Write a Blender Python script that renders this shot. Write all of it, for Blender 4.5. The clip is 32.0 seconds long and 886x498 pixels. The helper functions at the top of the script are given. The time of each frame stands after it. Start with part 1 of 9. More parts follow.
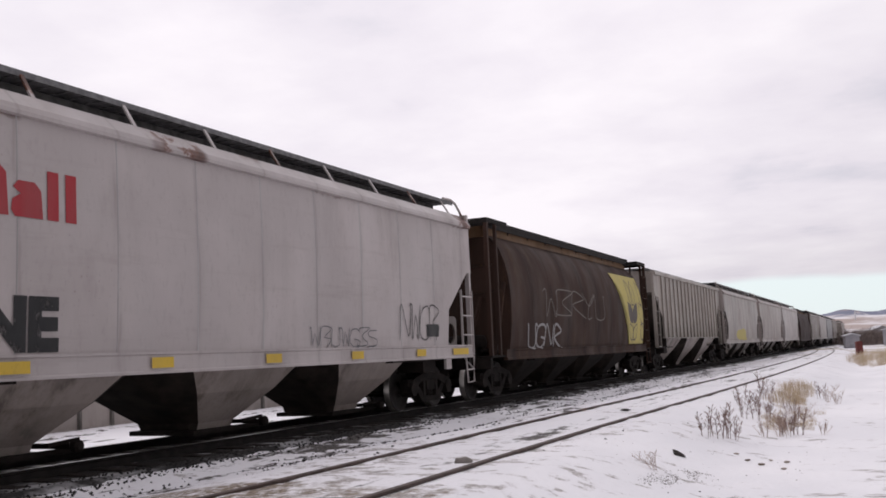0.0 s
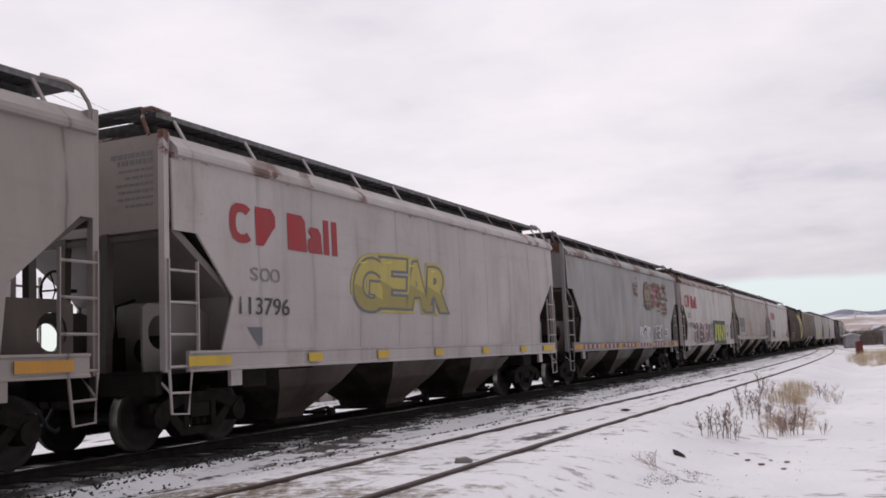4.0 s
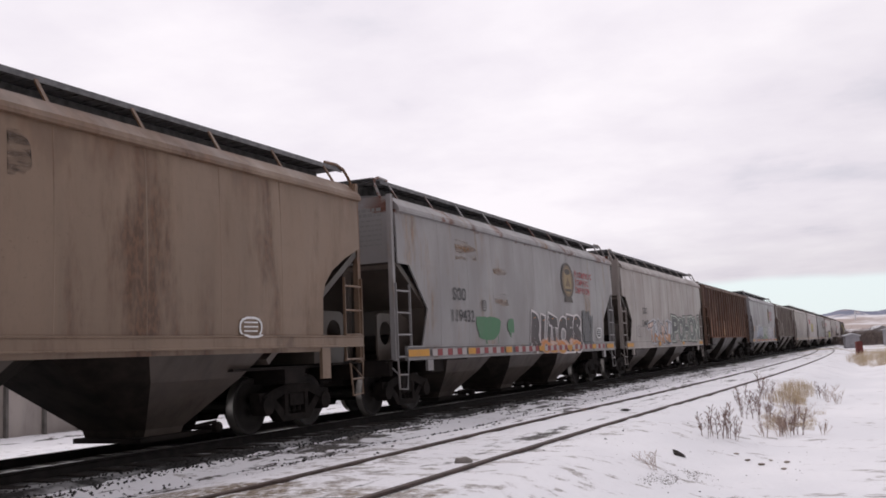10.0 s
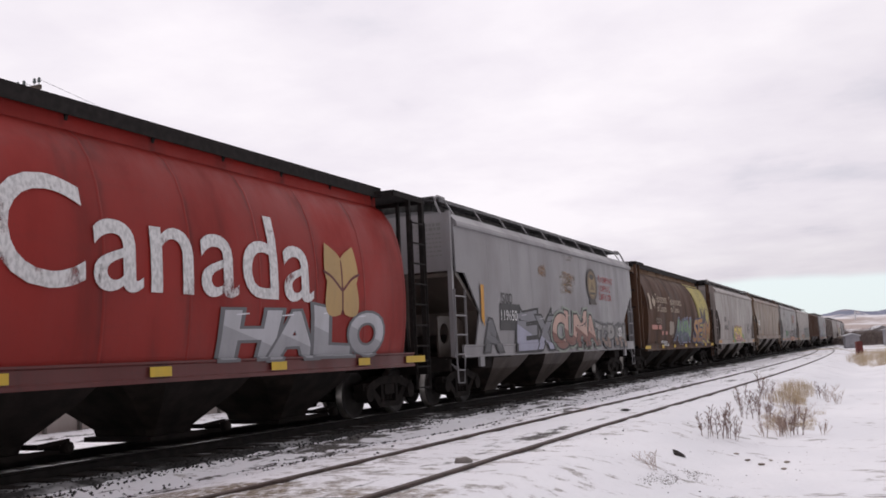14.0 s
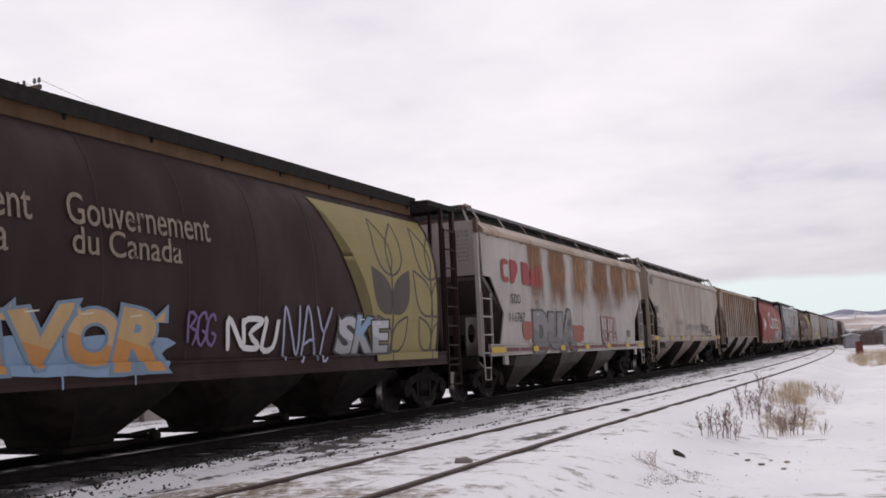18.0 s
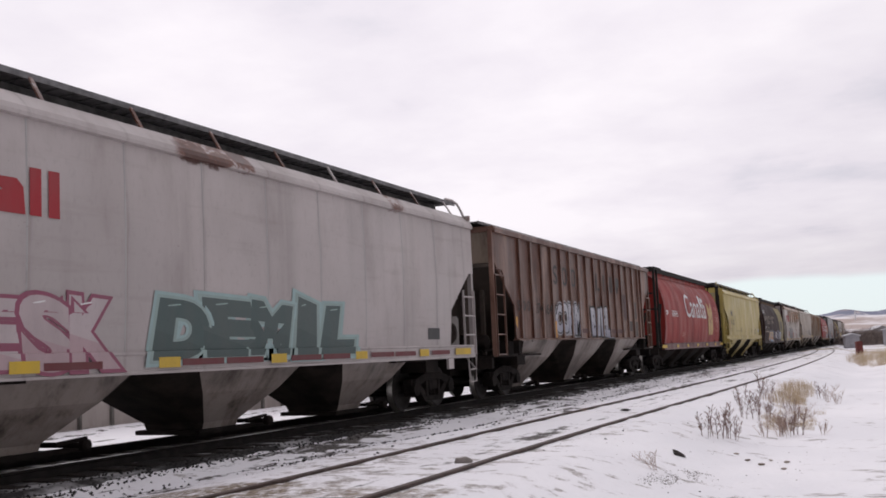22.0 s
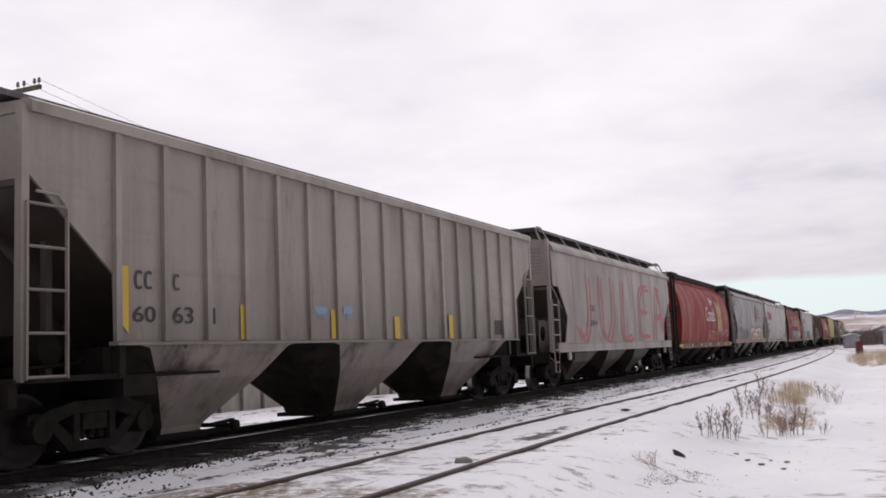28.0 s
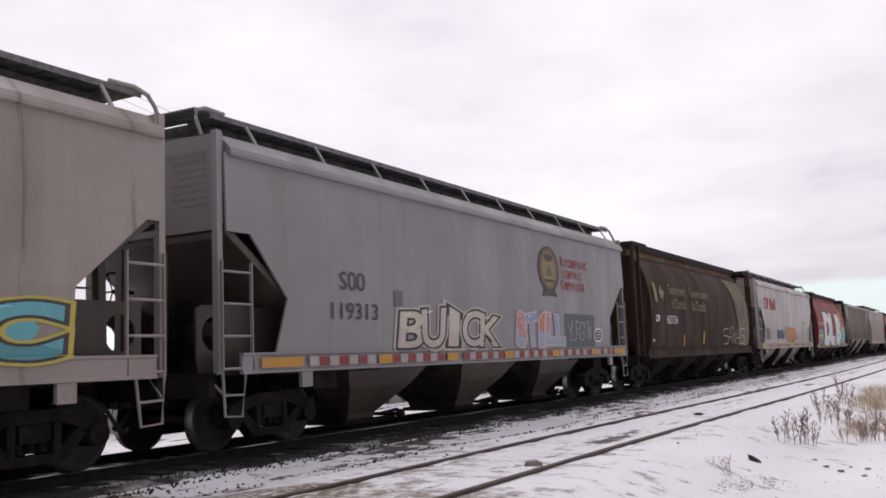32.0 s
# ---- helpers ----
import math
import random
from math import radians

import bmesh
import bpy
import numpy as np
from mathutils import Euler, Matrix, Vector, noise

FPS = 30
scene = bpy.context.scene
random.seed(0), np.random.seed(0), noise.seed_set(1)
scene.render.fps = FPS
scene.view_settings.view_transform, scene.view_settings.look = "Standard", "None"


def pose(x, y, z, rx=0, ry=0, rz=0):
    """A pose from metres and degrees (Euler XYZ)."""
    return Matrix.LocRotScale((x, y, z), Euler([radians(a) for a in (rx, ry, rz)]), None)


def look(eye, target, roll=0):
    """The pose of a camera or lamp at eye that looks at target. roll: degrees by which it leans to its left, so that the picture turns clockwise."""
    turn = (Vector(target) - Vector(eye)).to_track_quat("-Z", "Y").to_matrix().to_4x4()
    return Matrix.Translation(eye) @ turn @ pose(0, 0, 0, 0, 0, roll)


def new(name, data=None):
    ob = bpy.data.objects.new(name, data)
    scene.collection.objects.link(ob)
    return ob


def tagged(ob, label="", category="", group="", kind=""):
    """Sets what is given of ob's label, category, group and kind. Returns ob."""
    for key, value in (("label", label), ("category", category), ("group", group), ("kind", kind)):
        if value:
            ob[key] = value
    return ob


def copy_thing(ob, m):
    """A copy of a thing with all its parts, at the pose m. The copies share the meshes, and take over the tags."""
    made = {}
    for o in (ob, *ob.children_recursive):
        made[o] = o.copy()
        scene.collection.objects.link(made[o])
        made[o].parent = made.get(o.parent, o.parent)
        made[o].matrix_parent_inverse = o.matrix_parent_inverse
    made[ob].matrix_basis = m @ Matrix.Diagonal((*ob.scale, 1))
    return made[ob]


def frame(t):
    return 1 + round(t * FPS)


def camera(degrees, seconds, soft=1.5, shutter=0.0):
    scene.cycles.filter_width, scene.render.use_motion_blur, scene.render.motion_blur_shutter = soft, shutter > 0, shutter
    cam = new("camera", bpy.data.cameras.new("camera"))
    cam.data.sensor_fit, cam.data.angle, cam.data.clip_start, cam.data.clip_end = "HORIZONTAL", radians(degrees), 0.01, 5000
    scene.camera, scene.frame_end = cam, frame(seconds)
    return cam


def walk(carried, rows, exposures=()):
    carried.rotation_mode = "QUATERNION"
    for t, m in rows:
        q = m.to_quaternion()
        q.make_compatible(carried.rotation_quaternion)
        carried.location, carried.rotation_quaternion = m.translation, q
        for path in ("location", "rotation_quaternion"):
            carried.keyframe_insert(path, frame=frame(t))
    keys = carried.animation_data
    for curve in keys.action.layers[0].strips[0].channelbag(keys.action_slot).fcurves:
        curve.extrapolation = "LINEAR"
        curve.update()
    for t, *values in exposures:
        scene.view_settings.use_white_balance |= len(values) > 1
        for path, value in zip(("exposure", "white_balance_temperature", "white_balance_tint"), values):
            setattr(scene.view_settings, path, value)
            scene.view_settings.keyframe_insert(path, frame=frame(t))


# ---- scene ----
from math import atan2, cos, degrees, exp, pi, sin, sqrt

# The main track runs straight along +Y at X = TRACK, rail tops at z = 0, then bends left far off.
TRACK = -10.314
EYE = (0.0, 0.0, 1.154)
cam = camera(50.0, 32.0, soft=1.7)


def aim(yaw=0.0, pitch=0.0, roll=0.0):
    return pose(*EYE, 90 + 6.356 + pitch, 2.488 + roll, 25.005 + yaw)


walk(cam, [(0.0, aim()), (28.1, aim()), (28.6, aim(0.05)), (31.5, aim(0.05)), (31.7, aim(0.2, 0.01)),
           (31.8, aim(0.75, 0.06, -0.04)), (31.9, aim(2.2, 0.16, -0.1)), (32.0, aim(4.142, 0.309, -0.2))],
     ((0.0, 0.0), (1.0, -0.05), (2.0, -0.06), (5.0, -0.1), (6.5, -0.05), (9.0, 0.0), (17.0, 0.0), (18.0, -0.04), (19.0, 0.0), (23.5, 0.0), (25.0, -0.06), (27.0, 0.0), (28.2, 0.0), (29.0, -0.06), (30.0, -0.10), (30.7, 0.0), (32.0, 0.04)))

# ------------------------------------------------------------------ light
SUN_AZ, SUN_EL = 62.0, 40.0       # degrees left of +Y and above the horizon: behind the train, veiled


def build_light():
    world = bpy.data.worlds.new("world")
    scene.world = world
    world.use_nodes = True
    nt = world.node_tree
    nt.nodes.clear()
    N = nt.nodes.new
    L = nt.links.new
    out, bg = N("ShaderNodeOutputWorld"), N("ShaderNodeBackground")
    sky = N("ShaderNodeTexSky")
    sky.sky_type = "NISHITA"
    sky.sun_disc = False
    sky.sun_elevation = radians(SUN_EL)
    sky.sun_rotation = radians(-SUN_AZ)
    sky.air_density, sky.dust_density = 1.0, 1.5
    dim = N("ShaderNodeVectorMath")
    dim.operation = "SCALE"
    dim.inputs["Scale"].default_value = 0.11
    L(sky.outputs[0], dim.inputs[0])
    co = N("ShaderNodeTexCoord")
    # clouds lie on a flat deck: project the direction onto it so that they draw together at the horizon
    sep = N("ShaderNodeSeparateXYZ")
    L(co.outputs["Generated"], sep.inputs[0])
    zc = N("ShaderNodeMath")
    zc.operation = "MAXIMUM"
    L(sep.outputs[2], zc.inputs[0])
    zc.inputs[1].default_value = 0.0
    za = N("ShaderNodeMath")
    za.operation = "ADD"
    L(zc.outputs[0], za.inputs[0])
    za.inputs[1].default_value = 0.12
    deck = N("ShaderNodeVectorMath")
    deck.operation = "DIVIDE"
    L(co.outputs["Generated"], deck.inputs[0])
    L(za.outputs[0], deck.inputs[1])
    n1 = N("ShaderNodeTexNoise")
    n1.inputs["Scale"].default_value = 0.75
    n1.inputs["Detail"].default_value = 6
    n1.inputs["Roughness"].default_value = 0.5
    L(deck.outputs[0], n1.inputs["Vector"])
    n3 = N("ShaderNodeTexNoise")
    n3.inputs["Scale"].default_value = 2.1
    n3.inputs["Detail"].default_value = 7
    n3.inputs["Roughness"].default_value = 0.55
    L(deck.outputs[0], n3.inputs["Vector"])
    puff = N("ShaderNodeMath")
    puff.operation = "MULTIPLY_ADD"
    L(n3.outputs[0], puff.inputs[0])
    puff.inputs[1].default_value = 0.45
    blend = N("ShaderNodeMath")
    blend.operation = "MULTIPLY"
    L(n1.outputs[0], blend.inputs[0])
    blend.inputs[1].default_value = 0.58
    L(blend.outputs[0], puff.inputs[2])
    tone = N("ShaderNodeValToRGB")
    e = tone.color_ramp.elements
    e[0].position, e[0].color = 0.30, (0.60, 0.595, 0.68, 1)
    e[1].position, e[1].color = 0.62, (0.95, 0.90, 0.95, 1)
    mid = e.new(0.45)
    mid.color = (0.83, 0.78, 0.85, 1)
    L(puff.outputs[0], tone.inputs[0])
    # the veiled sun makes one half of the deck brighter than the other
    sunward = N("ShaderNodeVectorMath")
    sunward.operation = "DOT_PRODUCT"
    a = radians(SUN_AZ)
    sunward.inputs[1].default_value = (-sin(a) * cos(radians(SUN_EL)), cos(a) * cos(radians(SUN_EL)), sin(radians(SUN_EL)))
    L(co.outputs["Generated"], sunward.inputs[0])
    glow = N("ShaderNodeMapRange")
    glow.interpolation_type = "SMOOTHSTEP"
    glow.inputs["From Min"].default_value = -0.55
    glow.inputs["From Max"].default_value = 0.75
    glow.inputs["To Min"].default_value = 0.36
    glow.inputs["To Max"].default_value = 1.06
    L(sunward.outputs["Value"], glow.inputs[0])
    deckcol = N("ShaderNodeVectorMath")
    deckcol.operation = "SCALE"
    L(tone.outputs[0], deckcol.inputs[0])
    L(glow.outputs[0], deckcol.inputs["Scale"])
    # the deck ends above the horizon, leaving a strip of pale clear sky
    n2 = N("ShaderNodeTexNoise")
    n2.inputs["Scale"].default_value = 3.0
    n2.inputs["Detail"].default_value = 4
    L(co.outputs["Generated"], n2.inputs["Vector"])
    edge = N("ShaderNodeMath")
    edge.operation = "MULTIPLY_ADD"
    L(n2.outputs[0], edge.inputs[0])
    edge.inputs[1].default_value = 0.03
    L(sep.outputs[2], edge.inputs[2])
    cover = N("ShaderNodeMapRange")
    cover.interpolation_type = "SMOOTHSTEP"
    cover.inputs["From Min"].default_value = 0.071
    cover.inputs["From Max"].default_value = 0.080
    L(edge.outputs[0], cover.inputs[0])
    # greyer just above the ragged edge
    low = N("ShaderNodeMapRange")
    low.interpolation_type = "SMOOTHSTEP"
    low.inputs["From Min"].default_value = 0.07
    low.inputs["From Max"].default_value = 0.16
    low.inputs["To Min"].default_value = 0.88
    low.inputs["To Max"].default_value = 1.0
    L(edge.outputs[0], low.inputs[0])
    deck2 = N("ShaderNodeVectorMath")
    deck2.operation = "SCALE"
    L(deckcol.outputs[0], deck2.inputs[0])
    L(low.outputs[0], deck2.inputs["Scale"])
    clear = N("ShaderNodeMix")
    clear.data_type = "RGBA"
    clear.inputs[0].default_value = 0.85
    L(dim.outputs[0], clear.inputs[6])
    clear.inputs[7].default_value = (0.88, 0.97, 1.0, 1)
    mix = N("ShaderNodeMix")
    mix.data_type = "RGBA"
    L(cover.outputs[0], mix.inputs[0])
    L(clear.outputs[2], mix.inputs[6])
    L(deck2.outputs[0], mix.inputs[7])
    L(mix.outputs[2], bg.inputs[0])
    bg.inputs[1].default_value = 1.0
    L(bg.outputs[0], out.inputs[0])
    lamp = bpy.data.lights.new("sun", "SUN")
    lamp.energy, lamp.angle, lamp.color = 0.85, radians(40), (1.0, 0.96, 0.92)
    sun = new("sun", lamp)
    a = radians(SUN_AZ)
    d = Vector((-sin(a) * cos(radians(SUN_EL)), cos(a) * cos(radians(SUN_EL)), sin(radians(SUN_EL))))
    sun.matrix_world = look(d * 50, (0, 0, 0))


build_light()

# ------------------------------------------------------------------ mesh tools


def box(bm, x0, x1, y0, y1, z0, z1):
    v = [bm.verts.new(p) for p in ((x0, y0, z0), (x1, y0, z0), (x1, y1, z0), (x0, y1, z0),
                                   (x0, y0, z1), (x1, y0, z1), (x1, y1, z1), (x0, y1, z1))]
    for f in ((3, 2, 1, 0), (4, 5, 6, 7), (0, 1, 5, 4), (1, 2, 6, 5), (2, 3, 7, 6), (3, 0, 4, 7)):
        bm.faces.new([v[i] for i in f])
    return v


def beam(bm, p, q, w, h=None):
    """A square bar from p to q."""
    h = w if h is None else h
    p, q = Vector(p), Vector(q)
    d = (q - p).normalized()
    up = Vector((0, 0, 1)) if abs(d.z) < 0.9 else Vector((1, 0, 0))
    a = d.cross(up).normalized() * (w / 2)
    b = a.cross(d).normalized() * (h / 2)
    v = [bm.verts.new(c) for c in (p - a - b, p + a - b, p + a + b, p - a + b, q - a - b, q + a - b, q + a + b, q - a + b)]
    for f in ((0, 1, 2, 3), (7, 6, 5, 4), (4, 5, 1, 0), (5, 6, 2, 1), (6, 7, 3, 2), (7, 4, 0, 3)):
        bm.faces.new([v[i] for i in f])


def tube(bm, pts, r, n=6):
    """A round pipe along a line of points."""
    pts = [Vector(p) for p in pts]
    rings = []
    for i, p in enumerate(pts):
        d = (pts[min(i + 1, len(pts) - 1)] - pts[max(i - 1, 0)]).normalized()
        up = Vector((0, 0, 1)) if abs(d.z) < 0.9 else Vector((1, 0, 0))
        a = d.cross(up).normalized()
        b = a.cross(d)
        rings.append([bm.verts.new(p + (a * cos(2 * pi * k / n) + b * sin(2 * pi * k / n)) * r) for k in range(n)])
    for s, t in zip(rings, rings[1:]):
        for k in range(n):
            bm.faces.new((s[k], s[(k + 1) % n], t[(k + 1) % n], t[k]))
    bm.faces.new(rings[0][::-1])
    bm.faces.new(rings[-1])


def prism(bm, poly, y0, y1):
    """An (x, z) outline made solid between y0 and y1."""
    a = [bm.verts.new((x, y0, z)) for x, z in poly]
    b = [bm.verts.new((x, y1, z)) for x, z in poly]
    n = len(poly)
    bm.faces.new(a)
    bm.faces.new(b[::-1])
    for i in range(n):
        bm.faces.new((a[i], b[i], b[(i + 1) % n], a[(i + 1) % n]))


def loft(bm, loops, caps=True):
    """Skin over closed loops of points."""
    rings = [[bm.verts.new(p) for p in lp] for lp in loops]
    n = len(rings[0])
    for s, t in zip(rings, rings[1:]):
        for k in range(n):
            bm.faces.new((s[k], s[(k + 1) % n], t[(k + 1) % n], t[k]))
    if caps:
        bm.faces.new(rings[0][::-1])
        bm.faces.new(rings[-1])


def lathe(bm, prof, axis_y=True, n=24, c=(0, 0, 0)):
    """Turn (radius, offset) pairs about the y axis."""
    rings = []
    for r, o in prof:
        rings.append([bm.verts.new((c[0] + r * cos(2 * pi * k / n), c[1] + o, c[2] + r * sin(2 * pi * k / n))) for k in range(n)])
    for s, t in zip(rings, rings[1:]):
        for k in range(n):
            bm.faces.new((s[k], s[(k + 1) % n], t[(k + 1) % n], t[k]))
    bm.faces.new(rings[0][::-1])
    bm.faces.new(rings[-1])


def finish(bm, name, mat, smooth=False):
    bmesh.ops.recalc_face_normals(bm, faces=bm.faces)
    me = bpy.data.meshes.new(name)
    if smooth:
        for f in bm.faces:
            f.smooth = True
    bm.to_mesh(me)
    bm.free()
    for m in (mat if isinstance(mat, (list, tuple)) else (mat,)):
        me.materials.append(m)
    if smooth:
        me.set_sharp_from_angle(angle=radians(35))
    return me


def part(name, bm, material, parent, label="", smooth=False):
    ob = new(name, finish(bm, name, material, smooth))
    ob.parent = parent
    return tagged(ob, label)


def share(name, me, parent, m=None, label=""):
    """Another object on a mesh that is already there."""
    ob = new(name, me)
    ob.parent = parent
    if m is not None:
        ob.matrix_basis = m
    return tagged(ob, label)


# ------------------------------------------------------------------ materials


class Mat:
    """A small builder for node materials in object space."""

    def __init__(self, name, rough=0.6, metal=0.0, spec=0.5):
        self.m = bpy.data.materials.new(name)
        self.m.use_nodes = True
        self.nt = self.m.node_tree
        self.b = self.nt.nodes["Principled BSDF"]
        self.b.inputs["Roughness"].default_value = rough
        self.b.inputs["Metallic"].default_value = metal
        self.b.inputs["Specular IOR Level"].default_value = spec
        self.co = self.nt.nodes.new("ShaderNodeTexCoord").outputs["Object"]
        self.seed = None

    def link(self, a, b):
        self.nt.links.new(a, b)

    def vary(self):
        """Shift the pattern from one object to the next."""
        info = self.nt.nodes.new("ShaderNodeObjectInfo")
        s = self.nt.nodes.new("ShaderNodeMath")
        s.operation = "MULTIPLY"
        s.inputs[1].default_value = 60
        self.link(info.outputs["Random"], s.inputs[0])
        v = self.nt.nodes.new("ShaderNodeVectorMath")
        v.operation = "ADD"
        self.link(self.co, v.inputs[0])
        self.link(s.outputs[0], v.inputs[1])
        self.co = v.outputs[0]
        return self

    def noise(self, scale, stretch=(1, 1, 1), detail=4, rough=0.55, shift=(0, 0, 0)):
        mp = self.nt.nodes.new("ShaderNodeMapping")
        mp.inputs["Scale"].default_value = stretch
        mp.inputs["Location"].default_value = shift
        self.link(self.co, mp.inputs["Vector"])
        n = self.nt.nodes.new("ShaderNodeTexNoise")
        n.inputs["Scale"].default_value = scale
        n.inputs["Detail"].default_value = detail
        n.inputs["Roughness"].default_value = rough
        self.link(mp.outputs[0], n.inputs["Vector"])
        return n.outputs[0]

    def step(self, v, lo, hi, a=0.0, b=1.0):
        r = self.nt.nodes.new("ShaderNodeMapRange")
        r.interpolation_type = "SMOOTHSTEP"
        r.inputs["From Min"].default_value, r.inputs["From Max"].default_value = lo, hi
        r.inputs["To Min"].default_value, r.inputs["To Max"].default_value = a, b
        self.link(v, r.inputs[0])
        return r.outputs[0]

    def times(self, a, b, op="MULTIPLY"):
        n = self.nt.nodes.new("ShaderNodeMath")
        n.operation = op
        for i, v in enumerate((a, b)):
            if isinstance(v, (int, float)):
                n.inputs[i].default_value = v
            else:
                self.link(v, n.inputs[i])
        return n.outputs[0]

    def height(self):
        s = self.nt.nodes.new("ShaderNodeSeparateXYZ")
        self.link(self.co, s.inputs[0])
        return s.outputs

    def mix(self, f, a, b):
        n = self.nt.nodes.new("ShaderNodeMix")
        n.data_type = "RGBA"
        if isinstance(f, (int, float)):
            n.inputs[0].default_value = f
        else:
            self.link(f, n.inputs[0])
        for i, v in ((6, a), (7, b)):
            if isinstance(v, tuple):
                n.inputs[i].default_value = (*v[:3], 1)
            else:
                self.link(v, n.inputs[i])
        return n.outputs[2]

    def color(self, c):
        if isinstance(c, tuple):
            self.b.inputs["Base Color"].default_value = (*c[:3], 1)
        else:
            self.link(c, self.b.inputs["Base Color"])
        return self

    def roughness(self, v):
        self.link(v, self.b.inputs["Roughness"])
        return self

    def bump(self, v, strength=0.3, dist=0.02):
        n = self.nt.nodes.new("ShaderNodeBump")
        n.inputs["Strength"].default_value = strength
        n.inputs["Distance"].default_value = dist
        self.link(v, n.inputs["Height"])
        self.link(n.outputs[0], self.b.inputs["Normal"])
        return self


def scaled(c, k):
    return tuple(min(1.0, v * k) for v in c)


RUST = (0.17, 0.072, 0.035)


def paint(name, base, rust=0.0, dirt=0.5, streak=0.35, rustcol=RUST, grime=(0.115, 0.088, 0.072), rough=0.42, top=0.0, low=0.0, lowcol=(0.22, 0.085, 0.035), spec=0.4, eave=0.0, seams=None):
    """Weathered paint: soot that runs down in streaks, faded patches, and rust where asked.
    top: how much rust gathers below the roof edge; low: the same above the sill.
    seams: start, spacing, width, strength and colour of the stains that run along the sheet joints."""
    m = Mat(name, rough, 0.0, spec).vary()
    big = m.noise(0.45, (1, 1, 0.8), 3)
    run = m.noise(1.15, (1, 1, 0.09), 4, 0.5)
    hair = m.noise(6.0, (1, 1, 0.05), 3, 0.5, (8, 2, 3))
    fine = m.noise(14, (1, 1, 0.5), 4)
    c = m.mix(m.step(big, 0.35, 0.7), scaled(base, 0.9), scaled(base, 1.08))
    film = m.noise(0.8, (1, 1, 0.5), 5, 0.6, (1, 6, 2))
    c = m.mix(m.times(m.step(film, 0.42, 0.75), 0.35 * dirt), c, m.mix(0.5, base, (0.20, 0.15, 0.11) if sum(base) > 0.4 else scaled(grime, 1.3)))
    c = m.mix(m.times(m.times(m.step(run, 0.50, 0.74), m.step(hair, 0.35, 0.7, 0.35, 1.0)), streak * 1.15), c, grime)
    c = m.mix(m.times(m.step(fine, 0.5, 0.8), 0.22 * dirt), c, grime)
    mott = m.noise(1.3, (1, 1, 0.35), 5, 0.6, (7, 3, 1))
    c = m.mix(m.times(m.step(mott, 0.5, 0.78), 0.45 * dirt), c, scaled(grime, 1.5))
    # pinholes, scuffs along the side and a dusty lower edge to the colour
    speck = m.noise(24, (1, 1, 0.8), 2, 0.5, (3, 3, 3))
    clump = m.noise(0.9, (1, 1, 1), 3, 0.5, (6, 1, 9))
    c = m.mix(m.times(m.times(m.step(speck, 0.66, 0.74), m.step(clump, 0.45, 0.7)), 0.55 * dirt), c, m.mix(0.5, grime, scaled(rustcol, 0.8)))
    scuff = m.noise(1.6, (0.25, 1, 2.4), 5, 0.65, (2, 7, 5))
    c = m.mix(m.times(m.step(scuff, 0.54, 0.74), 0.28 * dirt), c, scaled(grime, 1.6))
    if seams:
        start, gap_, wide, much, tint = seams
        sp = m.nt.nodes.new("ShaderNodeSeparateXYZ")
        m.link(m.nt.nodes.new("ShaderNodeTexCoord").outputs["Object"], sp.inputs[0])
        bow = m.step(m.noise(0.7, (0.2, 1, 1), 3, 0.5, (4, 4, 1)), 0.3, 0.7, -0.05, 0.05)
        u = m.times(m.times(m.times(sp.outputs[0], bow, "ADD"), -start + gap_ / 2, "ADD"), 1.0 / gap_)
        d = m.times(m.times(m.times(m.times(u, 1.0, "FLOORED_MODULO"), 0.5, "SUBTRACT"), 1.0, "ABSOLUTE"), gap_)
        patchy = m.noise(0.8, (0.9, 1, 0.8), 4, 0.6, (5, 2, 8))
        thin = m.times(m.step(d, wide * 0.35, 0.0), m.step(patchy, 0.36, 0.56))
        broad = m.times(m.times(m.step(d, wide, 0.0), m.step(patchy, 0.35, 0.7)), 0.45)
        c = m.mix(m.times(m.times(thin, broad, "MAXIMUM"), much), c, tint)
    if rust > 0:
        r1 = m.noise(1.1, (1, 1, 0.22), 7, 0.68, (2, 9, 4))
        r2 = m.noise(5.0, (1, 1, 0.16), 5, 0.6, (4, 1, 8))
        f = m.times(m.step(r1, 0.62 - 0.34 * rust, 0.80 - 0.30 * rust), m.step(r2, 0.30, 0.62, 0.45, 1.0))
        c = m.mix(f, c, m.mix(m.step(fine, 0.4, 0.65), scaled(rustcol, 0.55), rustcol))
    if top > 0:
        tex = m.nt.nodes.new("ShaderNodeTexCoord").outputs["Object"]
        sp = m.nt.nodes.new("ShaderNodeSeparateXYZ")
        m.link(tex, sp.inputs[0])
        r3 = m.noise(0.5, (1, 0.1, 0.3), 6, 0.65, (5, 5, 2))
        r4 = m.noise(3.2, (1, 0.3, 0.35), 5, 0.65, (1, 8, 2))
        reach = m.times(m.step(r3, 0.34, 0.72), 2.3 * top)
        depth = m.times(m.times(4.45, sp.outputs[2], "SUBTRACT"), m.step(r4, 0.2, 0.8, -0.35, 0.35), "ADD")
        left = m.times(reach, depth, "SUBTRACT")
        f = m.times(m.step(left, -0.35, 0.8), m.step(r4, 0.28, 0.64, 0.4, 0.9))
        c = m.mix(f, c, m.mix(m.step(r4, 0.35, 0.65), scaled(rustcol, 0.6), scaled(rustcol, 1.2)))
